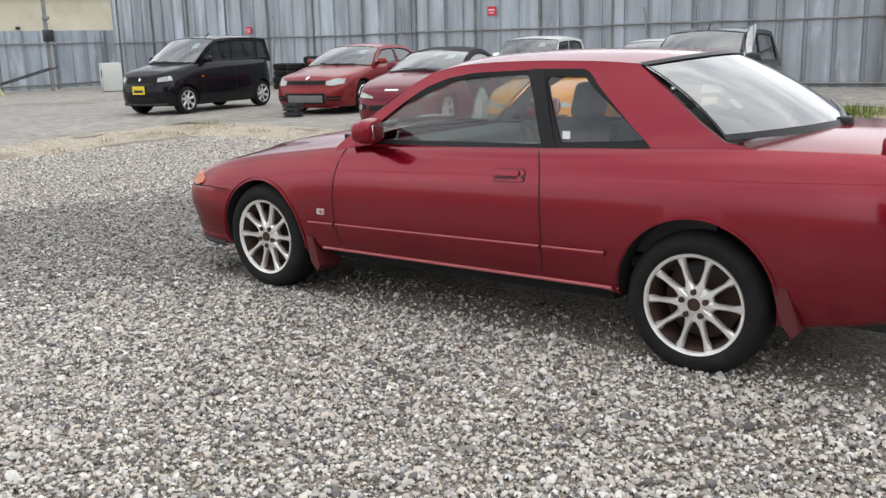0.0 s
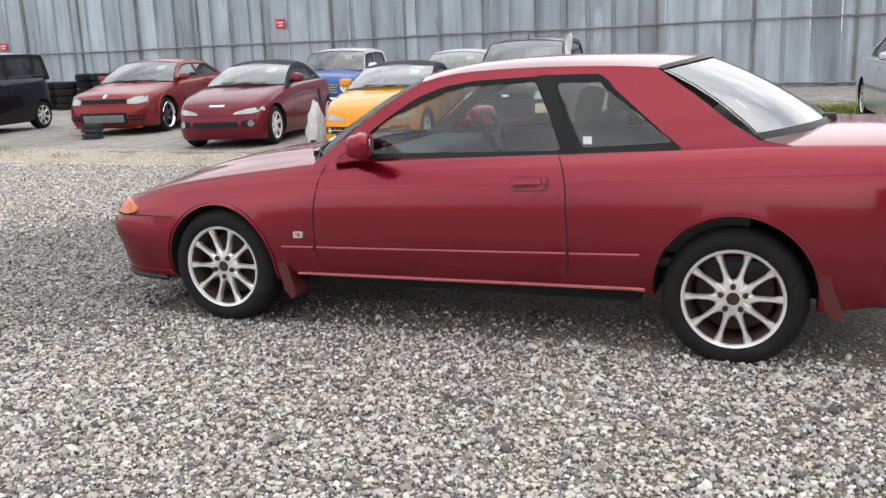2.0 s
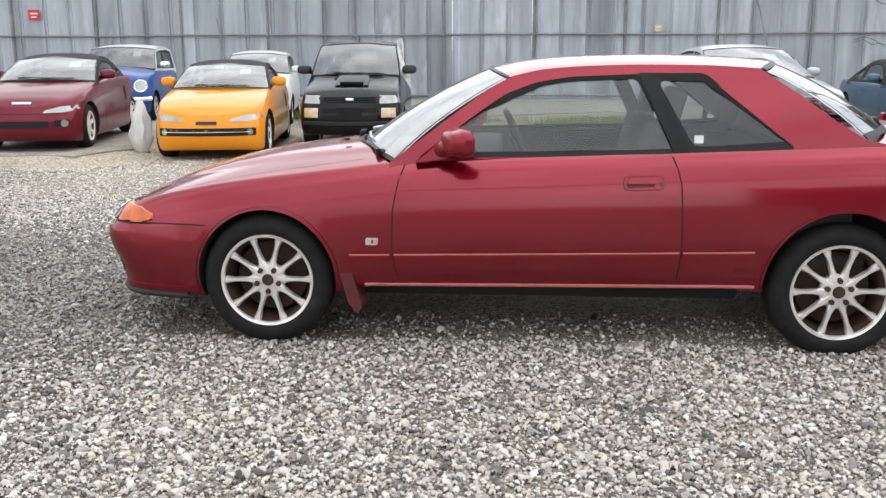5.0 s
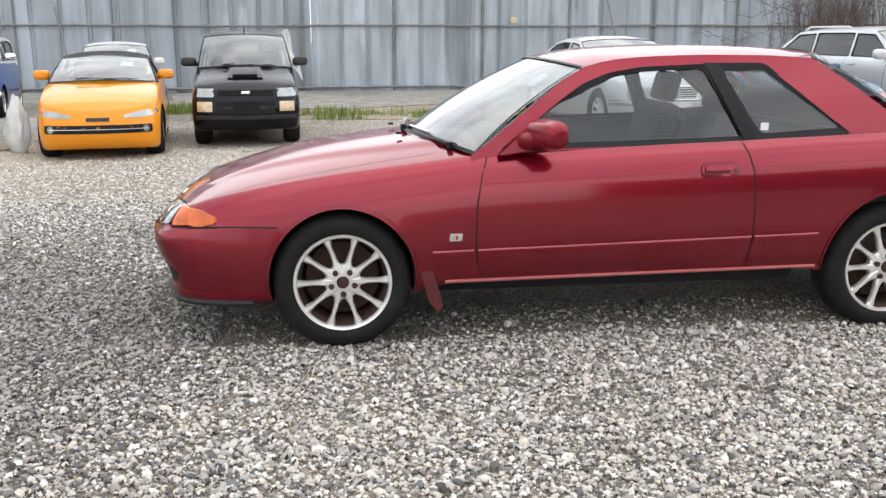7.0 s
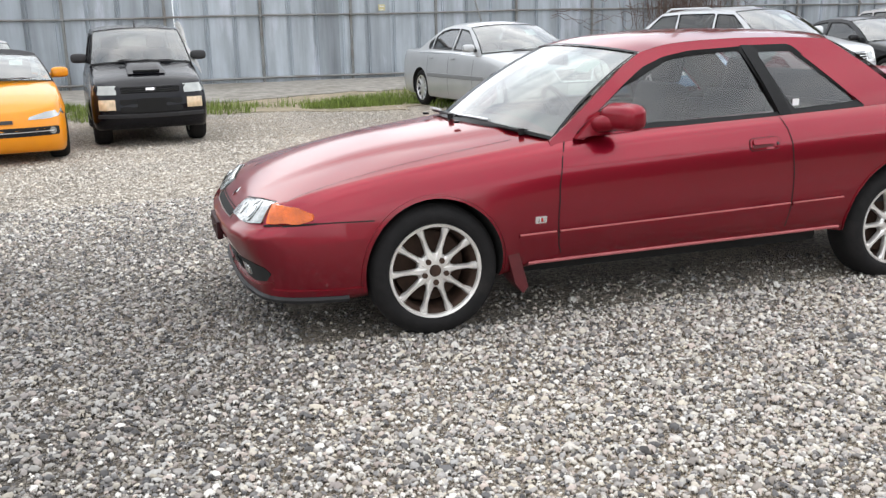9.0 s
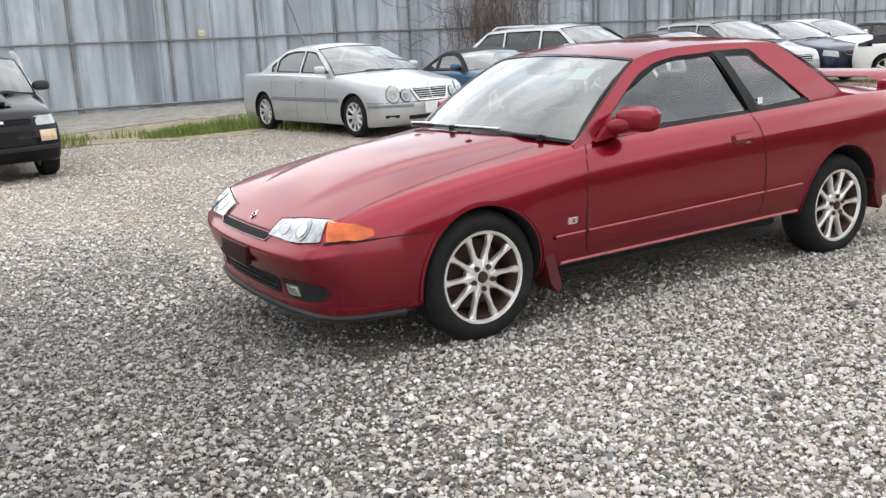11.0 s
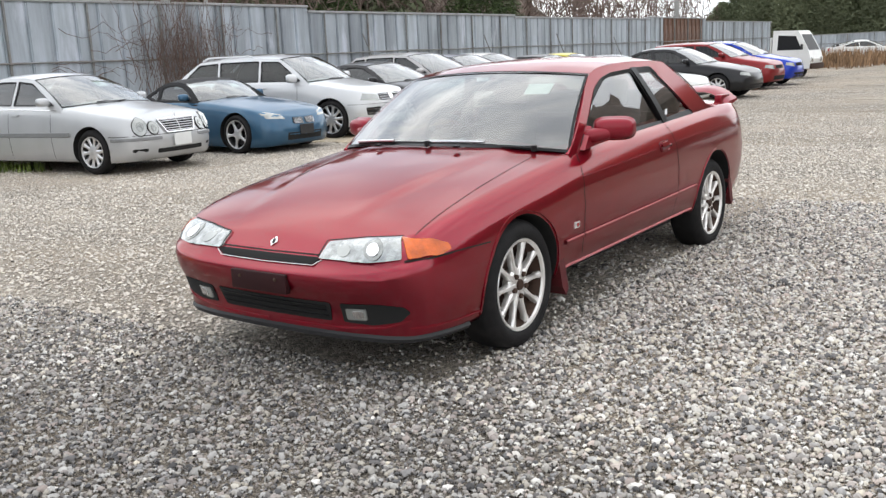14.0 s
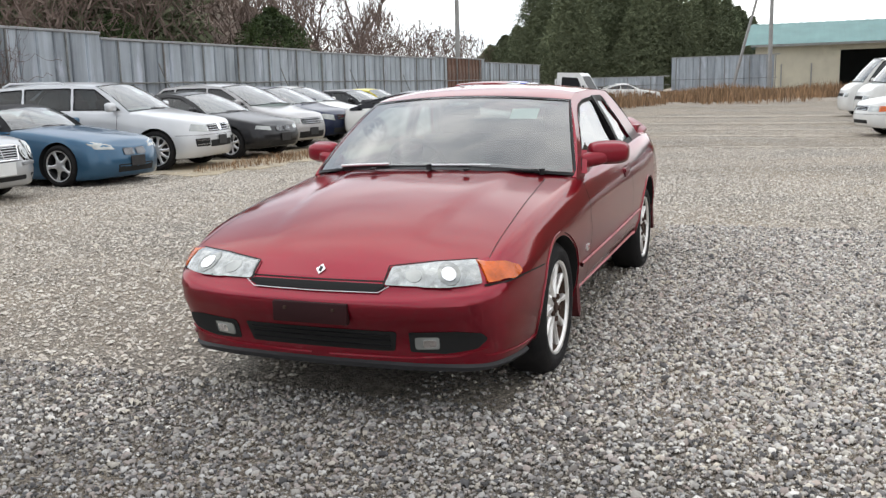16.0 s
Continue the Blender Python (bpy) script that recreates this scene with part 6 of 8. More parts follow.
# ---- the other parked cars ----
def spec(fo, wb, ro, W, H, r, zn, zc, zb, zt, a0, r0, r1, c0, pillars, **kw):
    """A car's numbers from its main sizes: overhangs, wheelbase, half width, height, wheel, and the heights along its top edge."""
    L2 = wb + ro
    zh = zn * 0.35 + zc * 0.65
    top = [(-fo, zn), (-fo + 0.14, zn + 0.3 * (zh - zn)), (min(0, a0 - 0.3), zh), (a0, zc), (max(a0 + 0.2, wb * 0.62), zb), (L2 - 0.32, zb if c0 > L2 - 0.4 else (zb + zt) / 2 + 0.02), (L2, zt)]
    low = kw.pop("low", 0.2)
    d = dict(fo=fo, wb=wb, ro=ro, W=W, r=r, arch=r + 0.03, belt=(zc + zb) / 2, top=top, a0=a0, c0=c0, r0=r0, r1=r1, yb=W - 0.075, yr=W * kw.pop("roof_w", 0.74), cols=3,
             low=[(-fo, low + 0.02), (-0.3, low), (0.5, low + 0.02), (wb, low + 0.02), (L2, low + 0.08)], cowl_bow=kw.pop("cowl_bow", 0.18), cowl_rise=0.03,
             crown=[(-fo, 0.0), (-fo + 0.2, kw.get("hood_crown", 0.04) * 0.7), (a0, kw.get("hood_crown", 0.04)), (wb, 0.03), (L2 - 0.1, 0.02), (L2, 0)], frame=0.02)
    rise = H - 0.06
    zc1 = curve(*top)(c0)
    rail = [(a0, zc), (a0 + (r0 - a0) * 0.55, zc + (rise - zc) * 0.60), (r0, rise - 0.035), (r0 + (r1 - r0) * 0.3, rise), (r0 + (r1 - r0) * 0.7, rise), (r1, rise - 0.035)]
    if c0 - r1 > 0.3:
        rail.append((r1 + (c0 - r1) * 0.55, zc1 + (rise - zc1) * 0.45))
    rail.append((c0, zc1))
    d["rail"] = rail
    d.update(kw)
    d["windows"] = auto_windows(d, pillars)
    return d


def ring(cy, cz, r, n=16):
    return [(cy + r * math.cos(2 * math.pi * k / n), cz + r * math.sin(2 * math.pi * k / n)) for k in range(n)]


def parked_car(name, sp, body, m, label, lamps=(), grille=(), intake=(), plate=None, rim=None, spokes=7, doors=(), handles=(), roof=None, glass=None, bumper=None, extra=None,
               mirror_mat=None, moulding=None, group="", category="car", cloth=None, screen_paper=True, inside=True, cavity=None, lug=False):
    car = empty(name)
    bm = shell(sp, body)
    skin = Skin(bm)
    open_cabin(bm, sp)
    part("body", bm, [body, CAVITY], car)
    side_y = cabin(sp, car, body, roof, glass or GLASS_SMOKE, "black canvas top" if roof is CANVAS else "")
    if inside:
        interior(sp, car, cloth, True)
    wheels(sp, car, rim or ALLOY_CLEAN, spokes, lug, dark_barrel=ALLOY_DARK, spoke_w=0.03)
    W, fo, x1 = sp["W"], sp["fo"], sp["wb"] + sp["ro"]
    part("undertray", box_bm(sp["wb"] / 2, 0, 0.22, sp["wb"] * 0.75, 2 * W - 0.3, 0.12, 0.02), DARK, car)
    for mat, pts in lamps:
        for s in (-1, 1):
            part("headlamp" if mat is LENS else "front_lamp", skin.patch([(-fo, s * y, z) for y, z in pts], (1, -s * 0.12, 0), 0.006, 0.06, 0.02), mat, car)
    for mat, y1, z0, z1, bars in grille:
        g = part("grille", skin.patch([(-fo, -y1, z0), (-fo, -y1, z1), (-fo, y1, z1), (-fo, y1, z0)], (1, 0, 0), 0.005, 0.08, 0.006, (), 0.02), CAVITY, car)
        for k in range(bars):
            z = z0 + (z1 - z0) * (k + 0.5) / bars
            part("grille_bar", skin.line([(-fo, -y1, z), (-fo, y1, z)], (1, 0, 0), (z1 - z0) / bars * 0.22, 0.007, 0.12, None, 0.008), mat, g)
    for y0, y1, z0, z1 in intake:
        for s in ((-1, 1) if y0 > 0 else (1,)):
            part("air_intake", skin.patch([(-fo, s * y0 if y0 > 0 else -y1, z0), (-fo, s * y0 if y0 > 0 else -y1, z1), (-fo, s * y1, z1), (-fo, s * y1, z0)], (1, 0, 0), 0.004, 0.08, 0.005, (), 0.02), CAVITY, car)
    if plate:
        mt, z = plate
        hit = skin.drop((-fo, 0, z), (1, 0, 0), 0.012)[0]
        p = part("number_plate", box_bm(hit.x - 0.004, 0, z, 0.012, 0.33, 0.165, 0.003, 1), mt, car, "plate with plain bars")
        if mt not in (DARK, CAVITY):
            part("plate_bar", box_bm(hit.x - 0.012, 0, z - 0.02, 0.004, 0.24, 0.05), DARK, p)
    if bumper:
        z = bumper
        b = skin.line([(-fo, -W * 0.78, z), (-fo, 0, z), (-fo, W * 0.78, z)], (1, 0, 0), 0.008, 0.002, 0.08)
        for s in (-1, 1):
            skin.line([(-fo + 0.12, s * W, z), (-sp["arch"], s * W, z)], (0, -s, 0), 0.008, 0.002, 0.05, b)
        part("bumper_gap", b, SEAM, car)
    for s in (-1, 1):
        for x in doors:
            zt = curve(*sp["top"])(x)
            part("door_gap", skin.line([(x, s * W, zt - 0.01), (x + 0.01, s * W, 0.55), (x - 0.01, s * W, sp["low"][2][1] + 0.04)], (0, -s, 0), 0.009, 0.002, 0.08), SEAM, car)
        for x in handles:
            z = curve(*sp["top"])(x) - 0.12
            part("door_handle", skin.line([(x - 0.08, s * W, z), (x + 0.08, s * W, z)], (0, -s, 0), 0.03, 0.004, 0.05, None, 0.018), mirror_mat or body, car)
        if moulding:
            part("side_moulding", skin.line([(sp["arch"] + 0.02, s * W, moulding[1]), (sp["wb"] - sp["arch"] - 0.02, s * W, moulding[1])], (0, -s, 0), moulding[2], 0.002, 0.1, None, 0.012), moulding[0], car)
        zm = sp["rail"][0][1] + 0.09
        mirror(car, sp["a0"] + sp.get("mirror_x", 0.28), s * (side_y(zm) + 0.0), zm, s, mirror_mat or body, sp.get("mirror_size", (0.1, 0.19, 0.12)))
        part("tail_lamp", skin.patch([(x1, s * W * 0.55, curve(*sp["top"])(x1) - 0.22), (x1, s * W * 0.55, curve(*sp["top"])(x1) - 0.06), (x1 - 0.05, s * W * 0.9, curve(*sp["top"])(x1) - 0.06), (x1 - 0.05, s * W * 0.9, curve(*sp["top"])(x1) - 0.22)], (-1, -s * 0.5, 0), 0.004, 0.08, 0.01), TAIL, car)
    zc = sp["rail"][0][1]
    wiper(car, [(sp["a0"] - sp["cowl_bow"] + 0.02, -0.02, zc + 0.05), (sp["a0"] - 0.1, -W * 0.45, zc + 0.055), (sp["a0"] - 0.02, -W * 0.7, zc + 0.03)])
    wiper(car, [(sp["a0"] - sp["cowl_bow"] + 0.03, W * 0.42, zc + 0.05), (sp["a0"] - sp["cowl_bow"] + 0.01, W * 0.1, zc + 0.06), (sp["a0"] - sp["cowl_bow"] + 0.02, -W * 0.1, zc + 0.055)])
    if screen_paper:
        t0, t1 = 0.62, 0.82
        xa, xb, zz = sp["a0"] - sp["cowl_bow"] * 0.75, sp["r0"] - 0.06, sp["rail"][2][1] + 0.02
        rows = [[(xa + (xb - xa) * t + 0.06, y, zc + (zz - zc) * t) for y in (-W * 0.28, -W * 0.48)] for t in (t0, t1)]
        part("price_sheet", grid_bm(rows), PAPER, car, "white sheet inside the windscreen")
    if extra:
        extra(car, skin, sp)
    return finish(car, sp, m, label, category, group)


BLACK_PAINT = paint("black_paint", (0.006, 0.006, 0.009), 0.1, 0.25, 0.5, 0.02)
RED2 = paint("brick_red_paint", (0.22, 0.018, 0.02), 0.5, 0.38, 0.6, 0.05)
MAROON = paint("maroon_paint", (0.15, 0.008, 0.022), 0.4, 0.34, 0.6, 0.03)
ORANGE = paint("amber_yellow_paint", (0.80, 0.29, 0.012), 0.0, 0.35, 0.8, 0.06)
BLUE_MINI = paint("mid_blue_paint", (0.02, 0.075, 0.28), 0.1, 0.3, 0.8, 0.05)
WHITE = paint("white_paint", (0.74, 0.74, 0.72), 0.0, 0.35, 0.6, 0.12)
SILVER = paint("silver_metallic_paint", (0.49, 0.50, 0.51), 0.45, 0.34, 0.8, 0.06)
Z_BLUE = paint("steel_blue_paint", (0.04, 0.105, 0.18), 0.45, 0.32, 0.8, 0.06)
SUV_SILVER = paint("bright_silver_paint", (0.62, 0.63, 0.645), 0.35, 0.33, 0.8, 0.05)
GRAPHITE = paint("graphite_paint", (0.022, 0.022, 0.024), 0.4, 0.3, 0.55, 0.03)
NAVY = paint("navy_paint", (0.008, 0.014, 0.042), 0.3, 0.28, 0.55, 0.05)
MPV_SILVER = paint("grey_silver_paint", (0.42, 0.41, 0.41), 0.45, 0.33, 0.8, 0.06)
YELLOW = paint("yellow_paint", (0.70, 0.62, 0.10), 0.0, 0.35, 0.7, 0.06)
SPORT_BLUE = paint("sport_blue_paint", (0.012, 0.045, 0.42), 0.3, 0.3, 0.8, 0.05)

SILVER_TRIM = material("grey_plastic_strip", (0.22, 0.225, 0.23), 0.5, 0.2, var=0.1)


# black kei van
def van_face(car, skin, sp):
    part("grille_emblem", skin.patch([(-0.6, 0, 0.665), (-0.6, -0.04, 0.70), (-0.6, 0, 0.735), (-0.6, 0.04, 0.70)], (1, 0, 0), 0.02, 0.04, 0.006), CHROME, car)
    part("bumper_lip", skin.line([(-0.62, -0.6, 0.22), (-0.62, 0, 0.215), (-0.62, 0.6, 0.22)], (1, 0, 0), 0.06, 0.004, 0.08, None, 0.02), DARK, car)
    part("roof_aerial", tube_bm([(1.05, -0.3, 1.52), (1.2, -0.3, 1.6)], 0.012, 5), DARK, car)
    for s in (-1, 1):
        part("wing_indicator", skin.patch([(0.40, s * 0.72, 0.72), (0.40, s * 0.72, 0.75), (0.46, s * 0.72, 0.75), (0.46, s * 0.72, 0.72)], (0, -s, 0), 0.008, 0.03, 0.006), AMBER, car)


VAN = spec(0.63, 2.34, 0.42, 0.737, 1.56, 0.28, 0.80, 0.99, 1.03, 1.04, 0.30, 1.02, 2.62, 2.72, (1.42, 2.25), roof_w=0.80, hood_crown=0.05, bow=0.9, tail_bow=0.5, cowl_bow=0.25, back_low=(2.73, 1.06, 0.6), back_bow=0.02, win_tail=0.12, low=0.17)
parked_car("kei_van", VAN, BLACK_PAINT, heading(-12.37, 8.40, 8.7, 0.1, 1.02), "glossy black kei van with a yellow plate", [(LENS, [(0.44, 0.655), (0.44, 0.735), (0.66, 0.775), (0.69, 0.68)])], [(DARK, 0.38, 0.64, 0.76, 3)], [(0, 0.4, 0.26, 0.36)],
           (PLATE_Y, 0.50), ALLOY_CLEAN, 7, (0.45, 1.42, 2.1), (1.25, 2.0), glass=GLASS_DARK, bumper=0.58, cloth=CLOTH, extra=van_face)


def kit(car, skin, sp):
    part("air_intake", skin.patch([(-0.9, -0.46, 0.22), (-0.9, -0.46, 0.42), (-0.9, 0.46, 0.42), (-0.9, 0.46, 0.22)], (1, 0, 0), 0.006, 0.08, 0.006, (), 0.03), CAVITY, car)
    part("intercooler", skin.patch([(-0.9, -0.40, 0.25), (-0.9, -0.40, 0.38), (-0.9, 0.40, 0.38), (-0.9, 0.40, 0.25)], (1, 0, 0), 0.012, 0.08, 0.006), SILVER_TRIM, car)
    part("front_splitter", skin.line([(-0.9, -0.66, 0.165), (-0.9, 0, 0.165), (-0.9, 0.66, 0.165)], (1, 0, 0), 0.04, 0.004, 0.08, None, 0.03), RED2, car)
    part("nose_emblem", skin.patch([(-0.9, y, z) for y, z in ring(0, 0.70, 0.035, 10)], (1, 0, 0), 0.012, 0.04, 0.006), CHROME, car)
    for s in (-1, 1):
        v = part("bumper_vent", skin.patch([(-0.9, s * 0.50, 0.27), (-0.9, s * 0.50, 0.37), (-0.8, s * 0.76, 0.37), (-0.8, s * 0.74, 0.27)], (1, -s * 0.25, 0), 0.006, 0.05, 0.005, (), 0.02), CAVITY, car)
        part("vent_blade", skin.line([(-0.9, s * 0.51, 0.32), (-0.8, s * 0.75, 0.32)], (1, -s * 0.25, 0), 0.016, 0.009, 0.05, None, 0.01), RED2, v)
        part("arch_flare", skin.line([(0.375 * math.cos(a), s * 0.86, 0.325 + 0.375 * math.sin(a)) for a in (radians(t) for t in range(0, 181, 10))], (0, -s, 0), 0.05, 0.002, 0.05, None, 0.02), RED2, car)
        part("side_skirt", skin.line([(0.42, s * 0.86, 0.2), (2.2, s * 0.86, 0.2)], (0, -s, 0), 0.07, 0.002, 0.1, None, 0.025), RED2, car)
        part("wheel_lip", lathe(bmesh.new(), [(0.235, 0.0), (0.228, -s * -0.006), (0.205, s * -0.012), (0.20, s * -0.03)], 40), CHROME, car).matrix_local = Matrix.Translation((0, s * 0.842, 0.315))


# red saloon with a body kit
GT = spec(0.9, 2.665, 1.0, 0.86, 1.35, 0.315, 0.66, 0.90, 0.93, 0.98, 0.42, 1.05, 2.15, 2.75, (1.55,), roof_w=0.68, hood_crown=0.05, low=0.15, back_low=(2.7, 0.99, 0.66), rim=0.235)
parked_car("sports_saloon", GT, RED2, heading(-8.98, 9.88, 10.7, 0.1, 0.985), "faded red sports saloon with body kit and dark wheels", [(LENS, [(0.48, 0.57), (0.47, 0.64), (0.62, 0.69), (0.80, 0.70), (0.80, 0.60), (0.62, 0.56)])], [(DARK, 0.44, 0.58, 0.66, 2)], [],
           None, ALLOY_DARK, 6, (0.62, 1.6, 2.4), (1.4, 2.25), bumper=0.55, extra=kit)


def targa(car, skin, sp):
    for s in (-1, 1):
        part("side_scoop", skin.patch([(1.75, s * 0.69, 0.5), (1.72, s * 0.69, 0.68), (1.83, s * 0.69, 0.7), (1.83, s * 0.69, 0.5)], (0, -s, 0), 0.003, 0.06, 0.004), CAVITY, car)


def marker_red(car, skin, sp):
    targa(car, skin, sp)
    for s in (-1, 1):
        part("fog_pocket", skin.patch([(-0.6, s * 0.38, 0.30), (-0.6, s * 0.38, 0.38), (-0.6, s * 0.56, 0.38), (-0.6, s * 0.56, 0.30)], (1, -s * 0.1, 0), 0.006, 0.05, 0.006, (), 0.03), CAVITY, car)
        part("fog_lamp", skin.patch([(-0.6, s * 0.5 + y, z) for y, z in ring(0, 0.34, 0.042, 12)], (1, -s * 0.1, 0), 0.014, 0.05, 0.01), LENS, car)
    bars = part("bonnet_mark", skin.patch([(-0.6, -0.11, 0.565), (-0.6, -0.11, 0.59), (-0.6, 0.11, 0.59), (-0.6, 0.11, 0.565)], (1, 0, 0), 0.006, 0.05, 0.003), PLATE_W, car, "pale lettering as a plain bar")


ROAD = dict(fo=0.62, wb=2.28, ro=0.395, W=0.6975, H=1.17, r=0.27, zn=0.56, zc=0.80, zb=0.83, zt=0.80, a0=0.52, r0=1.12, r1=1.72, c0=2.12, pillars=(1.74,), roof_w=0.70, hood_crown=0.03, low=0.11, cowl_bow=0.2, back=False, win_tail=0.4, win_rear=0.02)
BEAT_LAMPS = [(LENS, [(0.27, 0.462), (0.29, 0.492), (0.46, 0.535), (0.64, 0.552), (0.665, 0.50), (0.5, 0.468)])]
parked_car("kei_roadster", spec(**ROAD), MAROON, heading(-5.16, 7.70, 10, 0.1, 1.055), "maroon kei roadster with a black soft top", BEAT_LAMPS, [], [(0, 0.33, 0.29, 0.37)], None, ALLOY_WHITE, 7, (0.62, 1.7), (1.58,), roof=CANVAS,
           bumper=0.455, extra=marker_red)


def beat_fogs(car, skin, sp):
    targa(car, skin, sp)
    part("intake_trim", skin.line([(-0.6, -0.5, 0.345), (-0.6, 0.5, 0.345)], (1, 0, 0), 0.008, 0.008, 0.08, None, 0.006), ALLOY_CLEAN, car)
    for s in (-1, 1):
        part("fog_lamp", skin.patch([(-0.6, s * 0.5 + y, z) for y, z in ring(0, 0.345, 0.036, 12)], (1, -s * 0.1, 0), 0.012, 0.05, 0.01), LENS, car)
    part("plate_holder", skin.patch([(-0.6, -0.12, 0.43), (-0.6, -0.12, 0.465), (-0.6, 0.12, 0.465), (-0.6, 0.12, 0.43)], (1, 0, 0), 0.01, 0.06, 0.008), DARK, car)


parked_car("kei_roadster", spec(**ROAD), ORANGE, heading(-2.74, 7.7, 8, 0.0, 1.06), "amber-yellow kei roadster with a black soft top", BEAT_LAMPS, [], [(0, 0.56, 0.30, 0.39)], None, ALLOY_WHITE, 7, (0.62, 1.7), (1.58,), roof=CANVAS,
           extra=beat_fogs)


def mini_face(car, skin, sp):
    for s in (-1, 1):
        part("lamp_rim", skin.patch([(-0.5, s * 0.5 + y, z) for y, z in ring(0, 0.62, 0.105)], (1, 0, 0), 0.012, 0.04, 0.02), CHROME, car)
        part("headlamp", skin.patch([(-0.5, s * 0.5 + y, z) for y, z in ring(0, 0.62, 0.085)], (1, 0, 0), 0.024, 0.04, 0.02), LENS, car)
    part("bumper_bar", tube_bm([(-0.42, -0.68, 0.40), (-0.56, -0.5, 0.40), (-0.585, 0, 0.40), (-0.56, 0.5, 0.40), (-0.42, 0.68, 0.40)], 0.045, 8), CHROME, car)


MINI = spec(0.52, 2.035, 0.5, 0.70, 1.34, 0.25, 0.74, 0.88, 0.86, 0.84, 0.36, 0.72, 2.1, 2.32, (1.25,), roof_w=0.80, hood_crown=0.07, low=0.16, cowl_bow=0.12, win_tail=0.2, back_low=(2.33, 0.87, 0.52), back_bow=0.05, bow=0.7)
parked_car("compact_car", MINI, BLUE_MINI, heading(-6.1, 12.4, 10, 0.1, 1.03), "small blue classic car with a white roof", [], [(CHROME, 0.33, 0.5, 0.68, 6)], [], None, ALLOY_CLEAN, 8, (0.4, 1.4), (1.25,), roof=WHITE, extra=mini_face, mirror_mat=CHROME)

HATCH = spec(0.65, 2.3, 0.5, 0.70, 1.36, 0.27, 0.68, 0.92, 0.90, 0.86, 0.42, 0.98, 2.15, 2.6, (1.5,), roof_w=0.74, hood_crown=0.05, back_low=(2.62, 0.9, 0.55))
parked_car("small_hatchback", HATCH, WHITE, heading(-3.6, 12.7, 10, 0.0), "small white hatchback with rounded roof", [(LENS, [(0.4, 0.56), (0.4, 0.66), (0.62, 0.68), (0.64, 0.58)])], [], [(0, 0.4, 0.3, 0.4)], None, ALLOY_CLEAN, 7, (0.5, 1.5), (1.35,))


def kei_face(car, skin, sp):
    sc = bmesh.new()
    rows = []
    for t in range(9):
        u = t / 8
        hgt = 0.04 * math.sin(math.pi * min(1, u * 1.6) / 2) if u < 0.625 else 0.04 * (1 - (u - 0.625) / 0.375)
        rows.append([(-0.28 + 0.5 * u, y, 0.855 + 0.13 * u + (hgt if abs(y) < 0.18 else 0)) for y in np.linspace(-0.22, 0.22, 11)])
    b = grid_bm(rows)
    bmesh.ops.recalc_face_normals(b, faces=b.faces)
    s = part("bonnet_scoop", b, BLACK_PAINT, car, "raised bonnet scoop")
    part("scoop_mouth", box_bm(-0.235, 0, 0.886, 0.03, 0.31, 0.024, 0.007), CAVITY, s)
    part("grille_emblem", skin.patch([(-0.62, -0.05, 0.665), (-0.62, -0.05, 0.69), (-0.62, 0.05, 0.69), (-0.62, 0.05, 0.665)], (1, 0, 0), 0.015, 0.05, 0.004), CHROME, car)
    for sd in (-1, 1):
        part("fog_lamp", skin.patch([(-0.62, sd * (0.40 + y), z) for y, z in ((0.01, 0.45), (0.01, 0.57), (0.19, 0.57), (0.19, 0.45))], (1, 0, 0), 0.012, 0.05, 0.012), AMBER_PALE, car, "pale amber fog lamp")
    part("bumper_lip", skin.line([(-0.62, -0.6, 0.38), (-0.62, 0, 0.375), (-0.62, 0.6, 0.38)], (1, 0, 0), 0.05, 0.004, 0.08, None, 0.02), DARK, car)
    part("roof_aerial", tube_bm([(0.95, 0, 1.43), (1.03, 0, 1.49)], 0.012, 5), DARK, car)


AMBER_PALE = material("pale_amber_lens", (0.66, 0.5, 0.32), 0.15, 0.1, 1.0, var=0.3, scale=20)
KEI = spec(0.62, 2.3, 0.375, 0.6975, 1.46, 0.265, 0.72, 0.95, 0.93, 0.90, 0.34, 0.86, 2.3, 2.56, (1.4,), roof_w=0.76, hood_crown=0.045, low=0.2, bow=0.55, cowl_bow=0.16, back_low=(2.58, 0.93, 0.55), back_bow=0.04, win_tail=0.2, mirror_size=(0.1, 0.2, 0.12), mirror_x=0.2)
kei = parked_car("kei_hatchback", KEI, BLACK_PAINT, heading(-1.10, 8.85, 4, 0.0, 1.04), "black kei hatchback with a bonnet scoop", [(LENS, [(0.40, 0.625), (0.40, 0.725), (0.66, 0.735), (0.68, 0.63)])], [(DARK, 0.34, 0.64, 0.71, 3)], [(0, 0.36, 0.42, 0.57)],
                 (CAVITY, 0.50), ALLOY_DARK, 6, (0.45, 1.5), (1.35,), extra=kei_face, mirror_mat=DARK, screen_paper=False)
sh = bmesh.new()
rows = []
for j in range(10):
    u = j / 9
    rows.append([(0.42 + 0.75 * u + 0.03 * math.sin(7 * v + 5 * u), -0.60 + 0.085 * u - 0.16 * v * (1 - 0.5 * u) - 0.02 * math.sin(9 * u), 0.99 + 0.47 * u - 0.2 * v * (1 - u) + 0.02 * math.sin(11 * u + 4 * v)) for v in (k / 5 for k in range(6))])
sb = grid_bm(rows)
bmesh.ops.solidify(sb, geom=sb.faces[:], thickness=0.004)
sheet = part("plastic_sheet", sb, MILKY)
sheet.matrix_world = kei.matrix_world.copy()
tagged(sheet, "crumpled milky plastic sheet hung on the black hatchback", "plastic sheet")


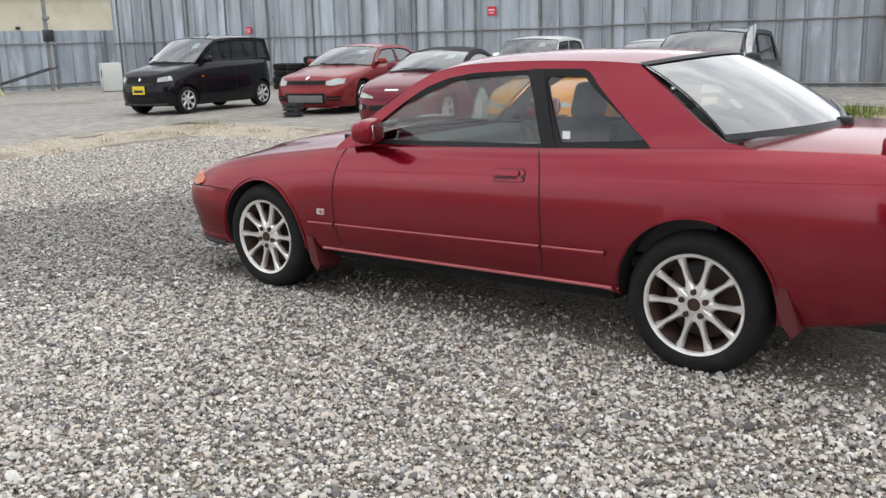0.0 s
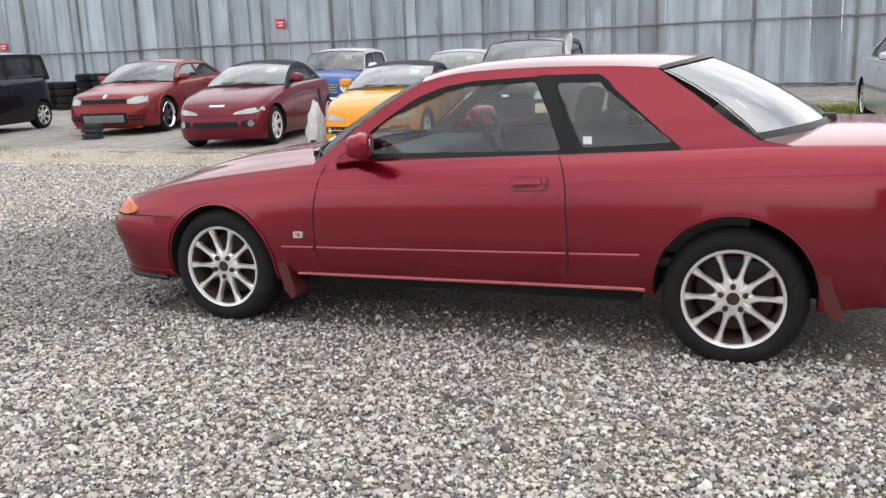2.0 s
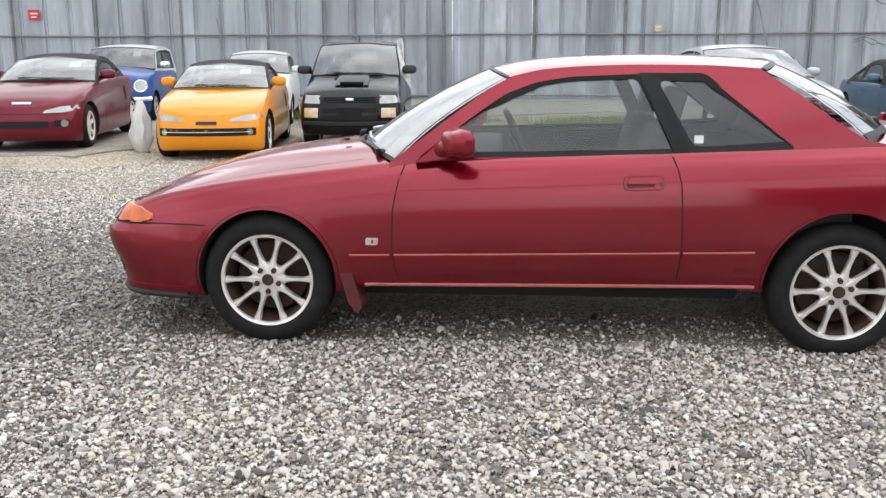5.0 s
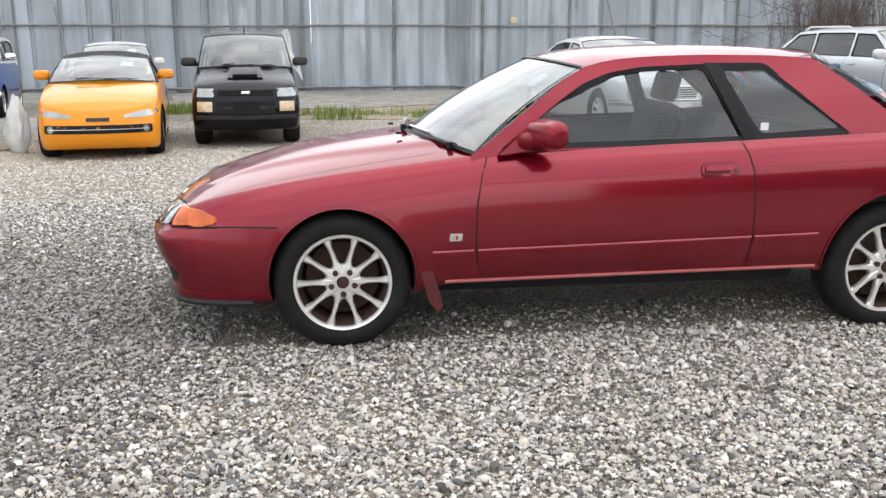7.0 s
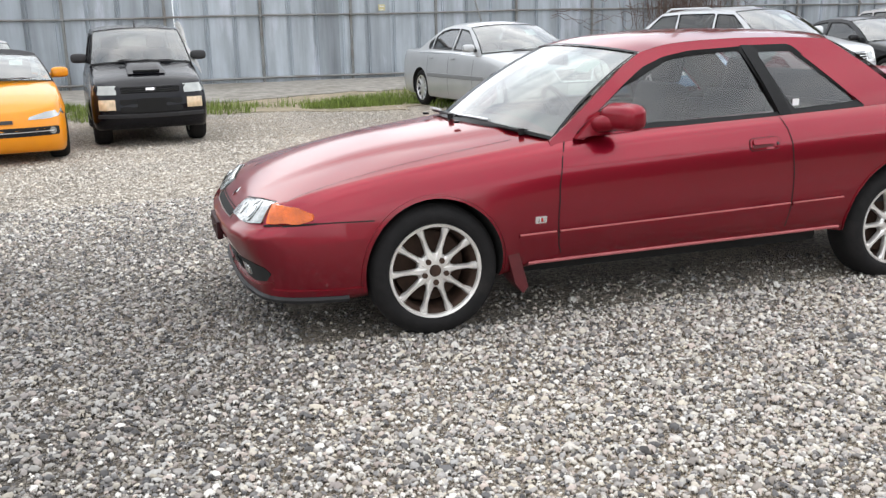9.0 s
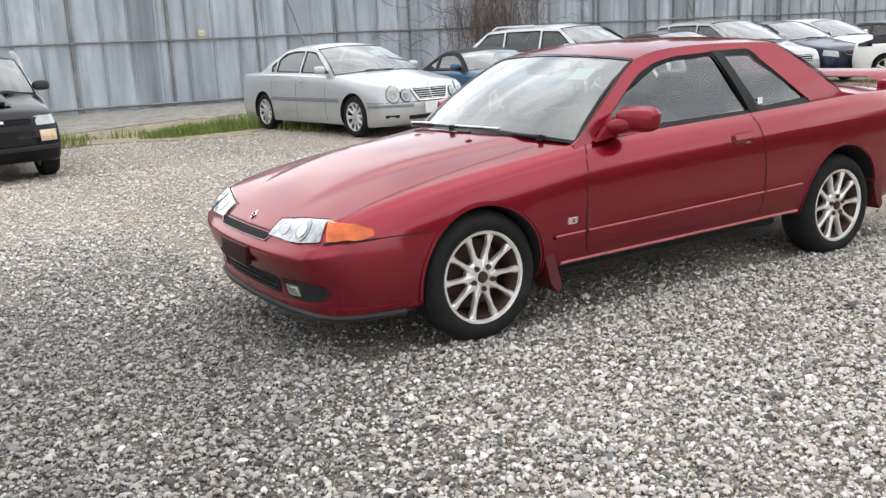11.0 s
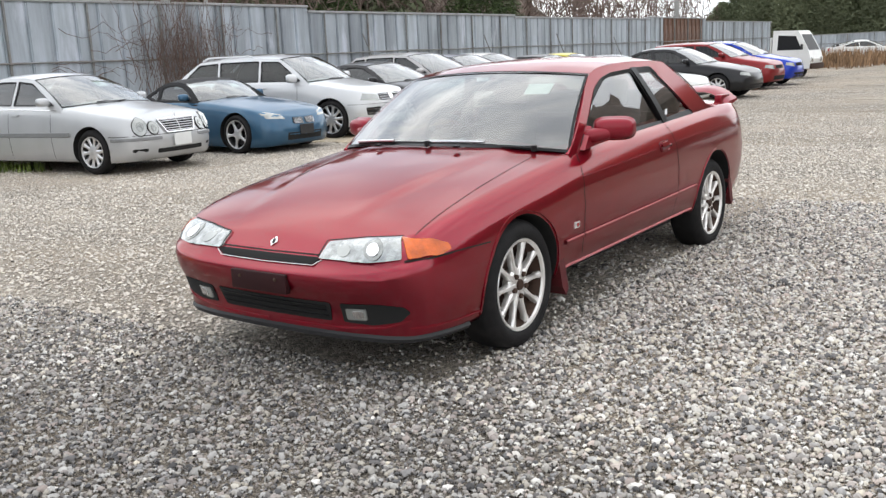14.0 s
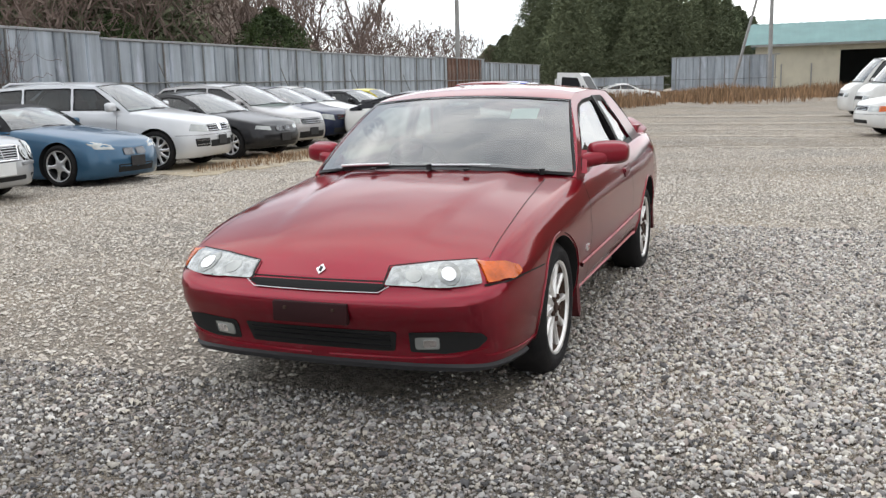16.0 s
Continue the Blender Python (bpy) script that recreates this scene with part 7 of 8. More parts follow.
def oval(cy, cz, ry, rz, n=20):
    return [(cy + ry * math.cos(2 * math.pi * k / n), cz + rz * math.sin(2 * math.pi * k / n)) for k in range(n)]


def merc_face(car, skin, sp):
    for s in (-1, 1):
        for y, z, ry, rz in ((0.665, 0.635, 0.105, 0.115), (0.445, 0.612, 0.076, 0.082)):
            d = (1, -s * 0.45 if y > 0.5 else -s * 0.15, 0.0)
            rim = part("lamp_rim", skin.patch([(-0.8, s * a, b) for a, b in oval(y, z, ry + 0.012, rz + 0.012)], d, 0.008, 0.04, 0.02), SEAM, car)
            q = part("headlamp", skin.patch([(-0.8, s * a, b) for a, b in oval(y, z, ry, rz)], d, 0.020, 0.04, 0.02), LENS, car, "oval clear headlamp")
            part("projector", skin.patch([(-0.8, s * a, b) for a, b in oval(y, z, ry * 0.55, rz * 0.55)], d, 0.026, 0.04, 0.004), LENS_DEEP, q)
        part("bumper_strip", skin.line([(-0.7, s * 0.3, 0.475), (-0.75, s * 0.6, 0.475), (-0.6, s * 0.8, 0.475)], (1, -s * 0.4, 0), 0.045, 0.004, 0.06, None, 0.012), SILVER_TRIM, car)
        part("bumper_strip", skin.line([(-0.62, s * 0.9, 0.475), (-0.38, s * 0.9, 0.475)], (0, -s, 0), 0.045, 0.004, 0.06, None, 0.012), SILVER_TRIM, car)
        part("window_chrome", skin.line([(0.62, s * 0.9, 0.925), (1.6, s * 0.9, 0.95), (2.9, s * 0.9, 0.95)], (0, -s, -0.5), 0.012, 0.004, 0.08, None, 0.006), CHROME, car)
    # a chrome-framed grille, upright in the bonnet's edge
    w0, w1, z0, z1 = 0.25, 0.34, 0.535, 0.705
    edge = [(-0.86, -w0, z0), (-0.86, -w1, z1), (-0.86, w1, z1), (-0.86, w0, z0)]
    g = part("grille", skin.patch(edge, (1, 0, 0), 0.012, 0.06, 0.012, (), 0.02), CAVITY, car, "chrome-framed grille")
    part("grille_frame", skin.line(edge + edge[:1], (1, 0, 0), 0.022, 0.014, 0.05, None, 0.016), CHROME, g)
    for k in range(5):
        z = z0 + (z1 - z0) * (k + 0.7) / 5.4
        w = w0 + (w1 - w0) * (z - z0) / (z1 - z0)
        part("grille_bar", skin.line([(-0.86, -w, z), (-0.86, w, z)], (1, 0, 0), 0.010, 0.016, 0.08, None, 0.006), ALLOY_CLEAN, g)
    part("grille_bar", skin.line([(-0.86, 0, z0), (-0.86, 0, z1)], (1, 0, 0), 0.010, 0.018, 0.05, None, 0.006), ALLOY_CLEAN, g)
    part("bonnet_star", tube_bm([(-0.74, 0, 0.73), (-0.735, 0, 0.80)], 0.012, 6), CHROME, car, "small chrome bonnet ornament")
    hit = skin.drop((-0.86, 0, 0.44), (1, 0, 0), 0.012)[0]
    part("number_plate", box_bm(hit.x - 0.006, 0, 0.43, 0.012, 0.33, 0.165, 0.003, 1), PLATE_W, car, "blank white plate")


MERC = spec(0.86, 2.833, 1.12, 0.90, 1.43, 0.315, 0.71, 0.93, 0.96, 0.93, 0.55, 1.32, 2.3, 3.02, (1.62, 2.45), roof_w=0.66, hood_crown=0.06, bow=1.2, low=0.165, back_low=(2.95, 0.99, 0.64), win_tail=0.42, cowl_bow=0.22)
parked_car(
    "executive_saloon", MERC, SILVER, heading(4.82, 9.36, 6.5, 0.0, 1.008), "silver four-door saloon with round twin headlamps", [], [], [(0, 0.42, 0.27, 0.33), (0.56, 0.74, 0.30, 0.345)], None, ALLOY_CLEAN, 10, (0.75, 1.66, 2.5), (1.5, 2.35),
    bumper=0.52, moulding=(SILVER_TRIM, 0.56, 0.07), extra=merc_face)


def kidneys(car, skin, sp):
    fo = sp["fo"]
    zk = sp.get("kidney", 0.52)
    for s in (-1, 1):
        g = part("kidney_grille", skin.patch([(-fo, s * (0.14 + y), zk + z) for y, z in ((-0.11, -0.05), (-0.12, 0.05), (0.10, 0.065), (0.12, -0.04))], (1, 0, 0), 0.008, 0.05, 0.006, (), 0.03), CAVITY, car)
        for k in range(6):
            y = s * (0.05 + 0.035 * k)
            part("grille_bar", skin.line([(-fo, y, zk - 0.045), (-fo, y, zk + 0.055)], (1, 0, 0), 0.009, 0.01, 0.05, None, 0.006), CHROME, g)


Z4 = spec(0.82, 2.495, 0.78, 0.885, 1.28, 0.325, 0.60, 0.87, 0.88, 0.84, 0.92, 1.42, 2.02, 2.55, (2.0,), roof_w=0.70, hood_crown=0.06, bow=1.3, low=0.10, back=False, win_tail=0.45, win_rear=0.02, cowl_bow=0.25, kidney=0.5, rim=0.235)
parked_car("soft_top_roadster", Z4, Z_BLUE, heading(7.45, 9.28, 0, 0.0, 0.97), "steel-blue roadster with a black soft top", [(LENS, [(0.40, 0.55), (0.45, 0.62), (0.70, 0.68), (0.78, 0.66), (0.72, 0.57)])], [], [(0, 0.4, 0.20, 0.32)], (DARK, 0.36), ALLOY_CLEAN, 5, (0.9, 1.95), (1.8,), roof=CANVAS, extra=kidneys)


def suv_face(car, skin, sp):
    for s in (-1, 1):
        part("roof_rail", tube_bm([(1.9, s * 0.60, 1.58), (2.0, s * 0.60, 1.612), (3.0, s * 0.60, 1.612), (3.15, s * 0.60, 1.55)], 0.02, 6), SUV_SILVER, car)
        part("bumper_grille", skin.patch([(-0.85, s * 0.45, 0.42), (-0.85, s * 0.45, 0.56), (-0.8, s * 0.80, 0.56), (-0.8, s * 0.78, 0.42)], (1, -s * 0.2, 0), 0.005, 0.06, 0.006, (), 0.02), CAVITY, car)
        for z in (0.455, 0.525):
            part("chrome_slat", skin.line([(-0.85, s * 0.47, z), (-0.8, s * 0.77, z)], (1, -s * 0.2, 0), 0.009, 0.008, 0.06, None, 0.008), CHROME, car)
    part("grille_emblem", skin.patch([(-0.85, y, z) for y, z in ring(0, 0.74, 0.07)], (1, 0, 0), 0.02, 0.04, 0.006), CHROME, car)


SUV = spec(0.87, 2.855, 1.1, 0.955, 1.62, 0.36, 0.82, 1.06, 1.10, 1.08, 0.48, 1.2, 3.15, 3.72, (1.6, 2.6), roof_w=0.72, hood_crown=0.06, low=0.21, back_low=(3.74, 1.14, 0.7), back_bow=0.05, cowl_bow=0.2, win_tail=0.25, rim=0.26, mirror_size=(0.12, 0.24, 0.17))
parked_car("large_suv", SUV, SUV_SILVER, heading(10.05, 9.65, 10, 0.0, 0.985), "bright silver large off-road estate with roof rails", [(LENS, [(0.46, 0.67), (0.44, 0.78), (0.80, 0.82), (0.86, 0.70)])], [(CHROME, 0.40, 0.67, 0.80, 3)], [(0, 0.42, 0.40, 0.52)], (DARK, 0.52), ALLOY_CLEAN, 10, (0.7, 1.7, 2.75), (1.5, 2.5), bumper=0.62, extra=suv_face)
THREE = spec(0.78, 2.76, 1.04, 0.89, 1.38, 0.32, 0.66, 0.90, 0.93, 0.93, 0.55, 1.3, 2.2, 3.05, (1.8,), roof_w=0.66, hood_crown=0.06, kidney=0.58, back_low=(2.98, 0.97, 0.62))
parked_car("dark_coupe", THREE, GRAPHITE, heading(12.5, 9.6, -2), "dark graphite coupe with twin kidney grilles", [(LENS, [(0.42, 0.56), (0.42, 0.64), (0.74, 0.67), (0.78, 0.60)])], [], [(0, 0.5, 0.24, 0.36)], (DARK, 0.42), ALLOY_CLEAN, 8, (0.75, 1.9), (1.75,), extra=kidneys)
MPV = spec(0.85, 2.75, 0.95, 0.88, 1.56, 0.315, 0.74, 1.02, 1.02, 1.0, 0.3, 1.2, 2.9, 3.55, (1.55, 2.5), roof_w=0.72, hood_crown=0.06, back_low=(3.58, 1.04, 0.66), cowl_bow=0.25)
parked_car("estate_car", MPV, MPV_SILVER, heading(14.7, 10.2, -4), "grey-silver family estate with chrome grille", [(LENS, [(0.45, 0.6), (0.45, 0.72), (0.76, 0.76), (0.8, 0.64)])], [(CHROME, 0.38, 0.58, 0.72, 3)], [(0, 0.5, 0.28, 0.42)], (DARK, 0.42), ALLOY_CLEAN, 8, (0.6, 1.6, 2.6), (1.4, 2.4))
AVE = spec(0.85, 2.7, 1.0, 0.88, 1.48, 0.315, 0.74, 0.98, 0.98, 0.97, 0.4, 1.2, 2.9, 3.5, (1.55, 2.5), roof_w=0.70, hood_crown=0.06, back_low=(3.55, 1.0, 0.66))
parked_car("estate_car", AVE, NAVY, heading(16.95, 10.5, -4), "dark navy estate with bright headlamps", [(LENS, [(0.45, 0.58), (0.45, 0.72), (0.76, 0.76), (0.8, 0.64)])], [(CHROME, 0.3, 0.6, 0.72, 3)], [(0, 0.5, 0.28, 0.4)], (DARK, 0.46), ALLOY_CLEAN, 8, (0.6, 1.6, 2.6), (1.4, 2.4))
parked_car("estate_car", AVE, WHITE, heading(19.8, 11.4, -4), "white estate parked in the row", [(LENS, [(0.45, 0.58), (0.45, 0.72), (0.76, 0.76), (0.8, 0.64)])], [(DARK, 0.3, 0.6, 0.72, 3)], [(0, 0.5, 0.28, 0.4)], (DARK, 0.46), ALLOY_CLEAN, 8, (0.6, 1.6, 2.6), (1.4, 2.4))
parked_car("saloon_car", GT, GRAPHITE, heading(23.4, 11.6, -4), "dark grey saloon parked in the row", [(LENS, [(0.48, 0.585), (0.47, 0.66), (0.78, 0.70), (0.80, 0.62)])], [(DARK, 0.44, 0.60, 0.67, 1)], [(0, 0.5, 0.25, 0.37)], None, ALLOY_CLEAN, 6, (0.62, 1.6, 2.4), (1.4, 2.25))
parked_car("small_hatchback", HATCH, YELLOW, heading(26.4, 12.3, -4), "small yellow hatchback parked in the row", [(LENS, [(0.4, 0.56), (0.4, 0.66), (0.62, 0.68), (0.64, 0.58)])], [], [(0, 0.4, 0.3, 0.4)], None, ALLOY_CLEAN, 7, (0.5, 1.5), (1.35,))

# the second row, standing further out
WEDGE = spec(0.95, 2.475, 1.05, 0.845, 1.27, 0.31, 0.60, 0.84, 0.87, 0.90, 0.55, 1.22, 2.0, 3.2, (1.75,), roof_w=0.66, hood_crown=0.035, low=0.16, cowl_bow=0.22, back_low=(3.1, 0.93, 0.6), win_tail=0.7, rim=0.225)


def pop_up(car, skin, sp):
    for s in (-1, 1):
        part("pop_up_lid", skin.line([(-0.72, s * 0.4, 0.66), (-0.72, s * 0.72, 0.66)], (0, 0, -1), 0.008, 0.003, 0.05), SEAM, car)


parked_car("wedge_coupe", WEDGE, WHITE, heading(17.3, 6.2, -2), "white wedge-nosed coupe with a black roof", [(AMBER, [(0.62, 0.50), (0.62, 0.53), (0.76, 0.53), (0.76, 0.50)])], [], [(0, 0.4, 0.26, 0.36), (0.5, 0.66, 0.27, 0.35)], None, ALLOY_CLEAN, 6, (0.72, 1.8), (1.65,), roof=BLACK_PAINT, bumper=0.5, extra=pop_up, glass=GLASS_DARK)
parked_car("dark_coupe", THREE, GRAPHITE, heading(20.6, 5.8, -2), "dark grey coupe with a rounded nose", [(LENS, [(0.42, 0.56), (0.42, 0.64), (0.74, 0.67), (0.78, 0.60)])], [], [(0, 0.5, 0.24, 0.36)], None, ALLOY_CLEAN, 8, (0.75, 1.9), (1.75,))
parked_car("saloon_car", AVE, RED2, heading(25.0, 6.5, -2), "red saloon parked in the outer row", [(LENS, [(0.45, 0.58), (0.45, 0.70), (0.76, 0.72), (0.8, 0.64)])], [(DARK, 0.3, 0.6, 0.70, 3)], [(0, 0.5, 0.28, 0.4)], None, ALLOY_CLEAN, 7, (0.6, 1.6, 2.6), (1.4, 2.4))
parked_car("saloon_car", AVE, SPORT_BLUE, heading(27.4, 6.55, -2), "bright blue saloon parked in the outer row", [(LENS, [(0.45, 0.58), (0.45, 0.70), (0.76, 0.72), (0.8, 0.64)])], [(DARK, 0.3, 0.6, 0.70, 3)], [(0, 0.5, 0.24, 0.4)], None, ALLOY_CLEAN, 7, (0.6, 1.6, 2.6), (1.4, 2.4))
parked_car("wedge_coupe", WEDGE, WHITE, pose(57.0, 8.2, 0, 0, 0, 112), "white coupe standing in the dry grass", [], [], [], None, ALLOY_CLEAN, 6, (0.72, 1.8), (1.65,), glass=GLASS_DARK)


def kei_truck(m):
    t = empty("kei_truck")
    sp = dict(r=0.26, W=0.7, wb=1.9, tyre_w=0.15)
    cab = bmesh.new()
    prof = [(-0.75, 0.35), (-0.8, 0.7), (-0.72, 0.98), (-0.38, 1.62), (-0.28, 1.74), (0.62, 1.78), (0.66, 0.42), (0.30, 0.40), (0.25, 0.58), (-0.3, 0.58), (-0.36, 0.36)]
    rows = []
    for s in (-1, 1):
        rows.append([cab.verts.new((x, s * (0.7 - max(0, z - 0.98) * 0.1), z)) for x, z in prof])
    n = len(prof)
    for k in range(n):
        cab.faces.new((rows[0][k - 1], rows[0][k], rows[1][k], rows[1][k - 1]))
    cab.faces.new(rows[0])
    cab.faces.new(rows[1][::-1])
    bmesh.ops.recalc_face_normals(cab, faces=cab.faces)
    bmesh.ops.triangulate(cab, faces=cab.faces[:])
    cab.normal_update()
    sk = Skin(cab)
    part("cab", cab, WHITE, t, smooth=False)
    part("windscreen", sk.patch([(-0.7, -0.6, 1.02), (-0.4, -0.54, 1.6), (-0.4, 0.54, 1.6), (-0.7, 0.6, 1.02)], (1, 0, -0.4), 0.006, 0.15, 0.01), TRIM, t)
    for s in (-1, 1):
        part("side_window", sk.patch([(-0.45, s * 0.69, 1.05), (-0.22, s * 0.64, 1.55), (0.42, s * 0.63, 1.6), (0.45, s * 0.68, 1.05)], (0, -s, 0), 0.006, 0.15, 0.01), TRIM, t)
        part("headlamp", sk.patch([(-0.78, s * 0.4, 0.6), (-0.78, s * 0.4, 0.74), (-0.76, s * 0.64, 0.76), (-0.76, s * 0.64, 0.6)], (1, 0, 0), 0.008, 0.08, 0.01), LENS, t)
        part("wing_mirror", box_bm(-0.5, s * 0.82, 1.15, 0.06, 0.13, 0.2, 0.02), DARK, t)
    part("bumper", box_bm(-0.8, 0, 0.44, 0.1, 1.38, 0.2, 0.03), RUST, t)
    part("chassis", box_bm(1.2, 0, 0.45, 2.5, 0.9, 0.16, 0.01), DARK, t)
    part("load_bed", box_bm(1.62, 0, 0.66, 1.9, 1.4, 0.06, 0.01), WHITE, t)
    for s in (-1, 1):
        part("bed_side", box_bm(1.62, s * 0.69, 0.8, 1.9, 0.03, 0.28, 0.006), WHITE, t)
    part("headboard", box_bm(0.69, 0, 1.1, 0.03, 1.38, 0.85, 0.006), WHITE, t)
    wheels(sp, t, ALLOY_DARK, 6, False)
    return finish(t, sp, m, "white kei pickup truck with a rusty bumper", "truck")


kei_truck(heading(32.8, 7.3, -4))

# white cars facing the row across the lot
BOXY = spec(0.85, 2.65, 1.0, 0.85, 1.42, 0.3, 0.72, 0.94, 0.95, 0.94, 0.5, 1.2, 2.4, 3.0, (1.6, 2.4), roof_w=0.68, hood_crown=0.04, back_low=(2.95, 0.98, 0.62))


def corner_lamps(car, skin, sp):
    for s in (-1, 1):
        part("indicator", skin.patch([(-0.7, s * 0.74, 0.56), (-0.7, s * 0.74, 0.68), (-0.5, s * 0.84, 0.68), (-0.5, s * 0.84, 0.57)], (1, -s * 1.2, 0), 0.008, 0.05, 0.01), AMBER, car, "orange corner indicator")


parked_car("white_saloon", BOXY, WHITE, pose(18.8, -3.12, 0, 0, 0, -74), "white saloon with orange corner indicators", [(LENS, [(0.4, 0.56), (0.4, 0.68), (0.72, 0.68), (0.74, 0.56)])], [(CHROME, 0.34, 0.58, 0.68, 3)], [(0, 0.4, 0.3, 0.38)], None, ALLOY_CLEAN, 7, (0.6, 1.6, 2.6), (1.4, 2.4), bumper=0.5, extra=corner_lamps)
BUS = spec(0.72, 2.4, 0.95, 0.84, 1.95, 0.31, 0.92, 1.12, 1.12, 1.12, -0.15, 0.45, 3.15, 3.3, (0.95, 2.1), roof_w=0.84, hood_crown=0.04, back_low=(3.32, 1.15, 0.7), back_bow=0.02, win_tail=0.15, cowl_bow=0.15, bow=0.6)
parked_car("white_van", BUS, WHITE, pose(24.8, -3.3, 0, 0, 0, -80), "white van with a high roof", [(LENS, [(0.45, 0.66), (0.45, 0.78), (0.74, 0.78), (0.74, 0.66)])], [(DARK, 0.4, 0.68, 0.78, 2)], [], None, ALLOY_CLEAN, 7, (0.3, 1.2), (1.0,), glass=GLASS_DARK)
parked_car("white_van", BUS, WHITE, pose(30.0, -3.05, 0, 0, 0, -82), "white van with a high roof", [(LENS, [(0.45, 0.66), (0.45, 0.78), (0.74, 0.78), (0.74, 0.66)])], [(DARK, 0.4, 0.68, 0.78, 2)], [], None, ALLOY_CLEAN, 7, (0.3, 1.2), (1.0,), glass=GLASS_DARK)


# ---- distance: woods, bare trees, buildings, poles ----
BARK = material("grey_brown_bark", (0.10, 0.08, 0.065), 0.95, var=0.3, scale=3)
NEEDLE = material("dark_conifer_foliage", (0.145, 0.165, 0.10), 0.95, var=0.4, scale=0.2, island=0.35, spec_level=0.1)
BUSHY = material("evergreen_foliage", (0.045, 0.07, 0.02), 0.85, var=0.4, scale=0.8, island=0.5)
TWIG = material("bare_twigs", (0.17, 0.125, 0.105), 0.95, var=0.25, scale=1)
CREAM = material("cream_render", (0.62, 0.58, 0.46), 0.85, var=0.1, scale=0.8, stain=(0.3, 0.27, 0.2), stain_amount=0.45, stain_scale=0.35)
TEAL = material("pale_teal_roof", (0.15, 0.28, 0.272), 0.6, 0.1, var=0.12, scale=0.5)
DIM = material("dark_inside", (0.02, 0.02, 0.022), 0.9)
CONC_POLE = material("grey_pole", (0.33, 0.33, 0.32), 0.8, var=0.15, scale=2)


def clumps(r, centre, h, rad, n, shape, size, V, F):
    """Leafy tufts set round a stem, thinning out to the outline."""
    t = r.uniform(0.03, 1, n) ** 0.8
    if shape == "cone":
        rr = rad * (1 - t) ** 0.75 * r.uniform(0.3, 1.1, n) + 0.12
    else:
        rr = rad * np.sqrt(np.maximum(0.02, 1 - (2 * t - 0.9) ** 2)) * r.uniform(0.4, 1.1, n)
    a = r.uniform(0, 6.283, n)
    p = np.stack([rr * np.cos(a), rr * np.sin(a), h * t], 1) + np.array(centre)
    s = size * r.uniform(0.5, 1.3, (n, 1))
    u = r.normal(size=(n, 3)) * (1, 1, 0.7)
    u /= np.linalg.norm(u, axis=1, keepdims=True)
    w = np.cross(u, r.normal(size=(n, 3)))
    w /= np.linalg.norm(w, axis=1, keepdims=True) + 1e-6
    b = sum(len(q) for q in V)
    V.append(np.stack([p - u * s + w * s * 0.22, p - u * s - w * s * 0.22, p + u * s - np.array((0, 0, 0.25)) * s], 1).reshape(-1, 3))
    F.append(b + np.arange(3 * n).reshape(-1, 3))


def leaf_ob(name, V, F, mat, parent=None):
    return mesh_ob(name, np.concatenate(V).tolist(), np.concatenate(F).tolist(), mat, parent)


wr = np.random.RandomState(12)
V, F = [], []
for k in range(95):
    d = wr.uniform(92, 128)
    a = wr.uniform(2.2, 19.0)
    x, y = -4 + d * math.cos(radians(a)), -1 + d * math.sin(radians(a))
    h = wr.uniform(9.0, 13.5) * (1.0 if a > 4.5 else 0.75) * (1.0 if a < 15.6 else 0.62 if a < 17 else 0.42)
    clumps(wr, (x, y, 0), h, wr.uniform(2.4, 4.4), 5600, "cone", 0.24, V, F)
tagged(leaf_ob("far_woods", V, F, NEEDLE), "dark conifer wood behind the fence", "woods", kind="stuff")
V, F = [], []
for k in range(60):
    d = wr.uniform(42, 75)
    a = wr.uniform(37, 56)
    x, y = -4 + d * math.cos(radians(a)), -1 + d * math.sin(radians(a))
    if y > 24:
        clumps(wr, (x, y, 0), wr.uniform(6, 11), wr.uniform(2.0, 3.4), 3000, "cone", 0.34, V, F)
tagged(leaf_ob("hill_woods", V, F, NEEDLE), "dark evergreen wood rising behind the fence", "woods", kind="stuff")
HILL = material("brown_winter_hillside", (0.14, 0.105, 0.082), 1.0, var=0.45, scale=0.5, stain=(0.035, 0.04, 0.025), stain_amount=0.8, stain_scale=0.16)
# unseen hill, added so the coupe's side glass reflects something dark
sh_rows = []
for d, f in ((56, 0.0), (62, 0.75), (74, 1.0), (95, 0.95)):
    sh_rows.append([(d * math.cos(radians(a)), d * math.sin(radians(a)), max(0, f * min(20.0, 4.5 * (-9 - a)) + 1.2 * f * noise.noise(Vector((a * 0.3, d * 0.1, 5.0)))) - 0.2) for a in range(-11, -75, -2)])
tagged(part("hillside", grid_bm(sh_rows), HILL), "unseen dark hill added for the side-glass reflections", "hillside", kind="structure")
hb = []
for d in (62, 72, 84, 100):
    row = []
    for a in range(24, 84, 2):
        h = (12.5 if a > 36 else 12.5 - 0.9 * (36 - a)) * {62: 0.02, 72: 0.6, 84: 0.95, 100: 0.9}[d] + 1.6 * noise.noise(Vector((a * 0.35, d * 0.1, 1.0)))
        row.append((-4 + d * math.cos(radians(a)), -1 + d * math.sin(radians(a)), max(h, 0) - 0.2))
    hb.append(row)
tagged(part("hillside", grid_bm(hb), HILL), "dark brown wooded hillside behind the fence", "hillside", kind="structure")
V, F = [], []
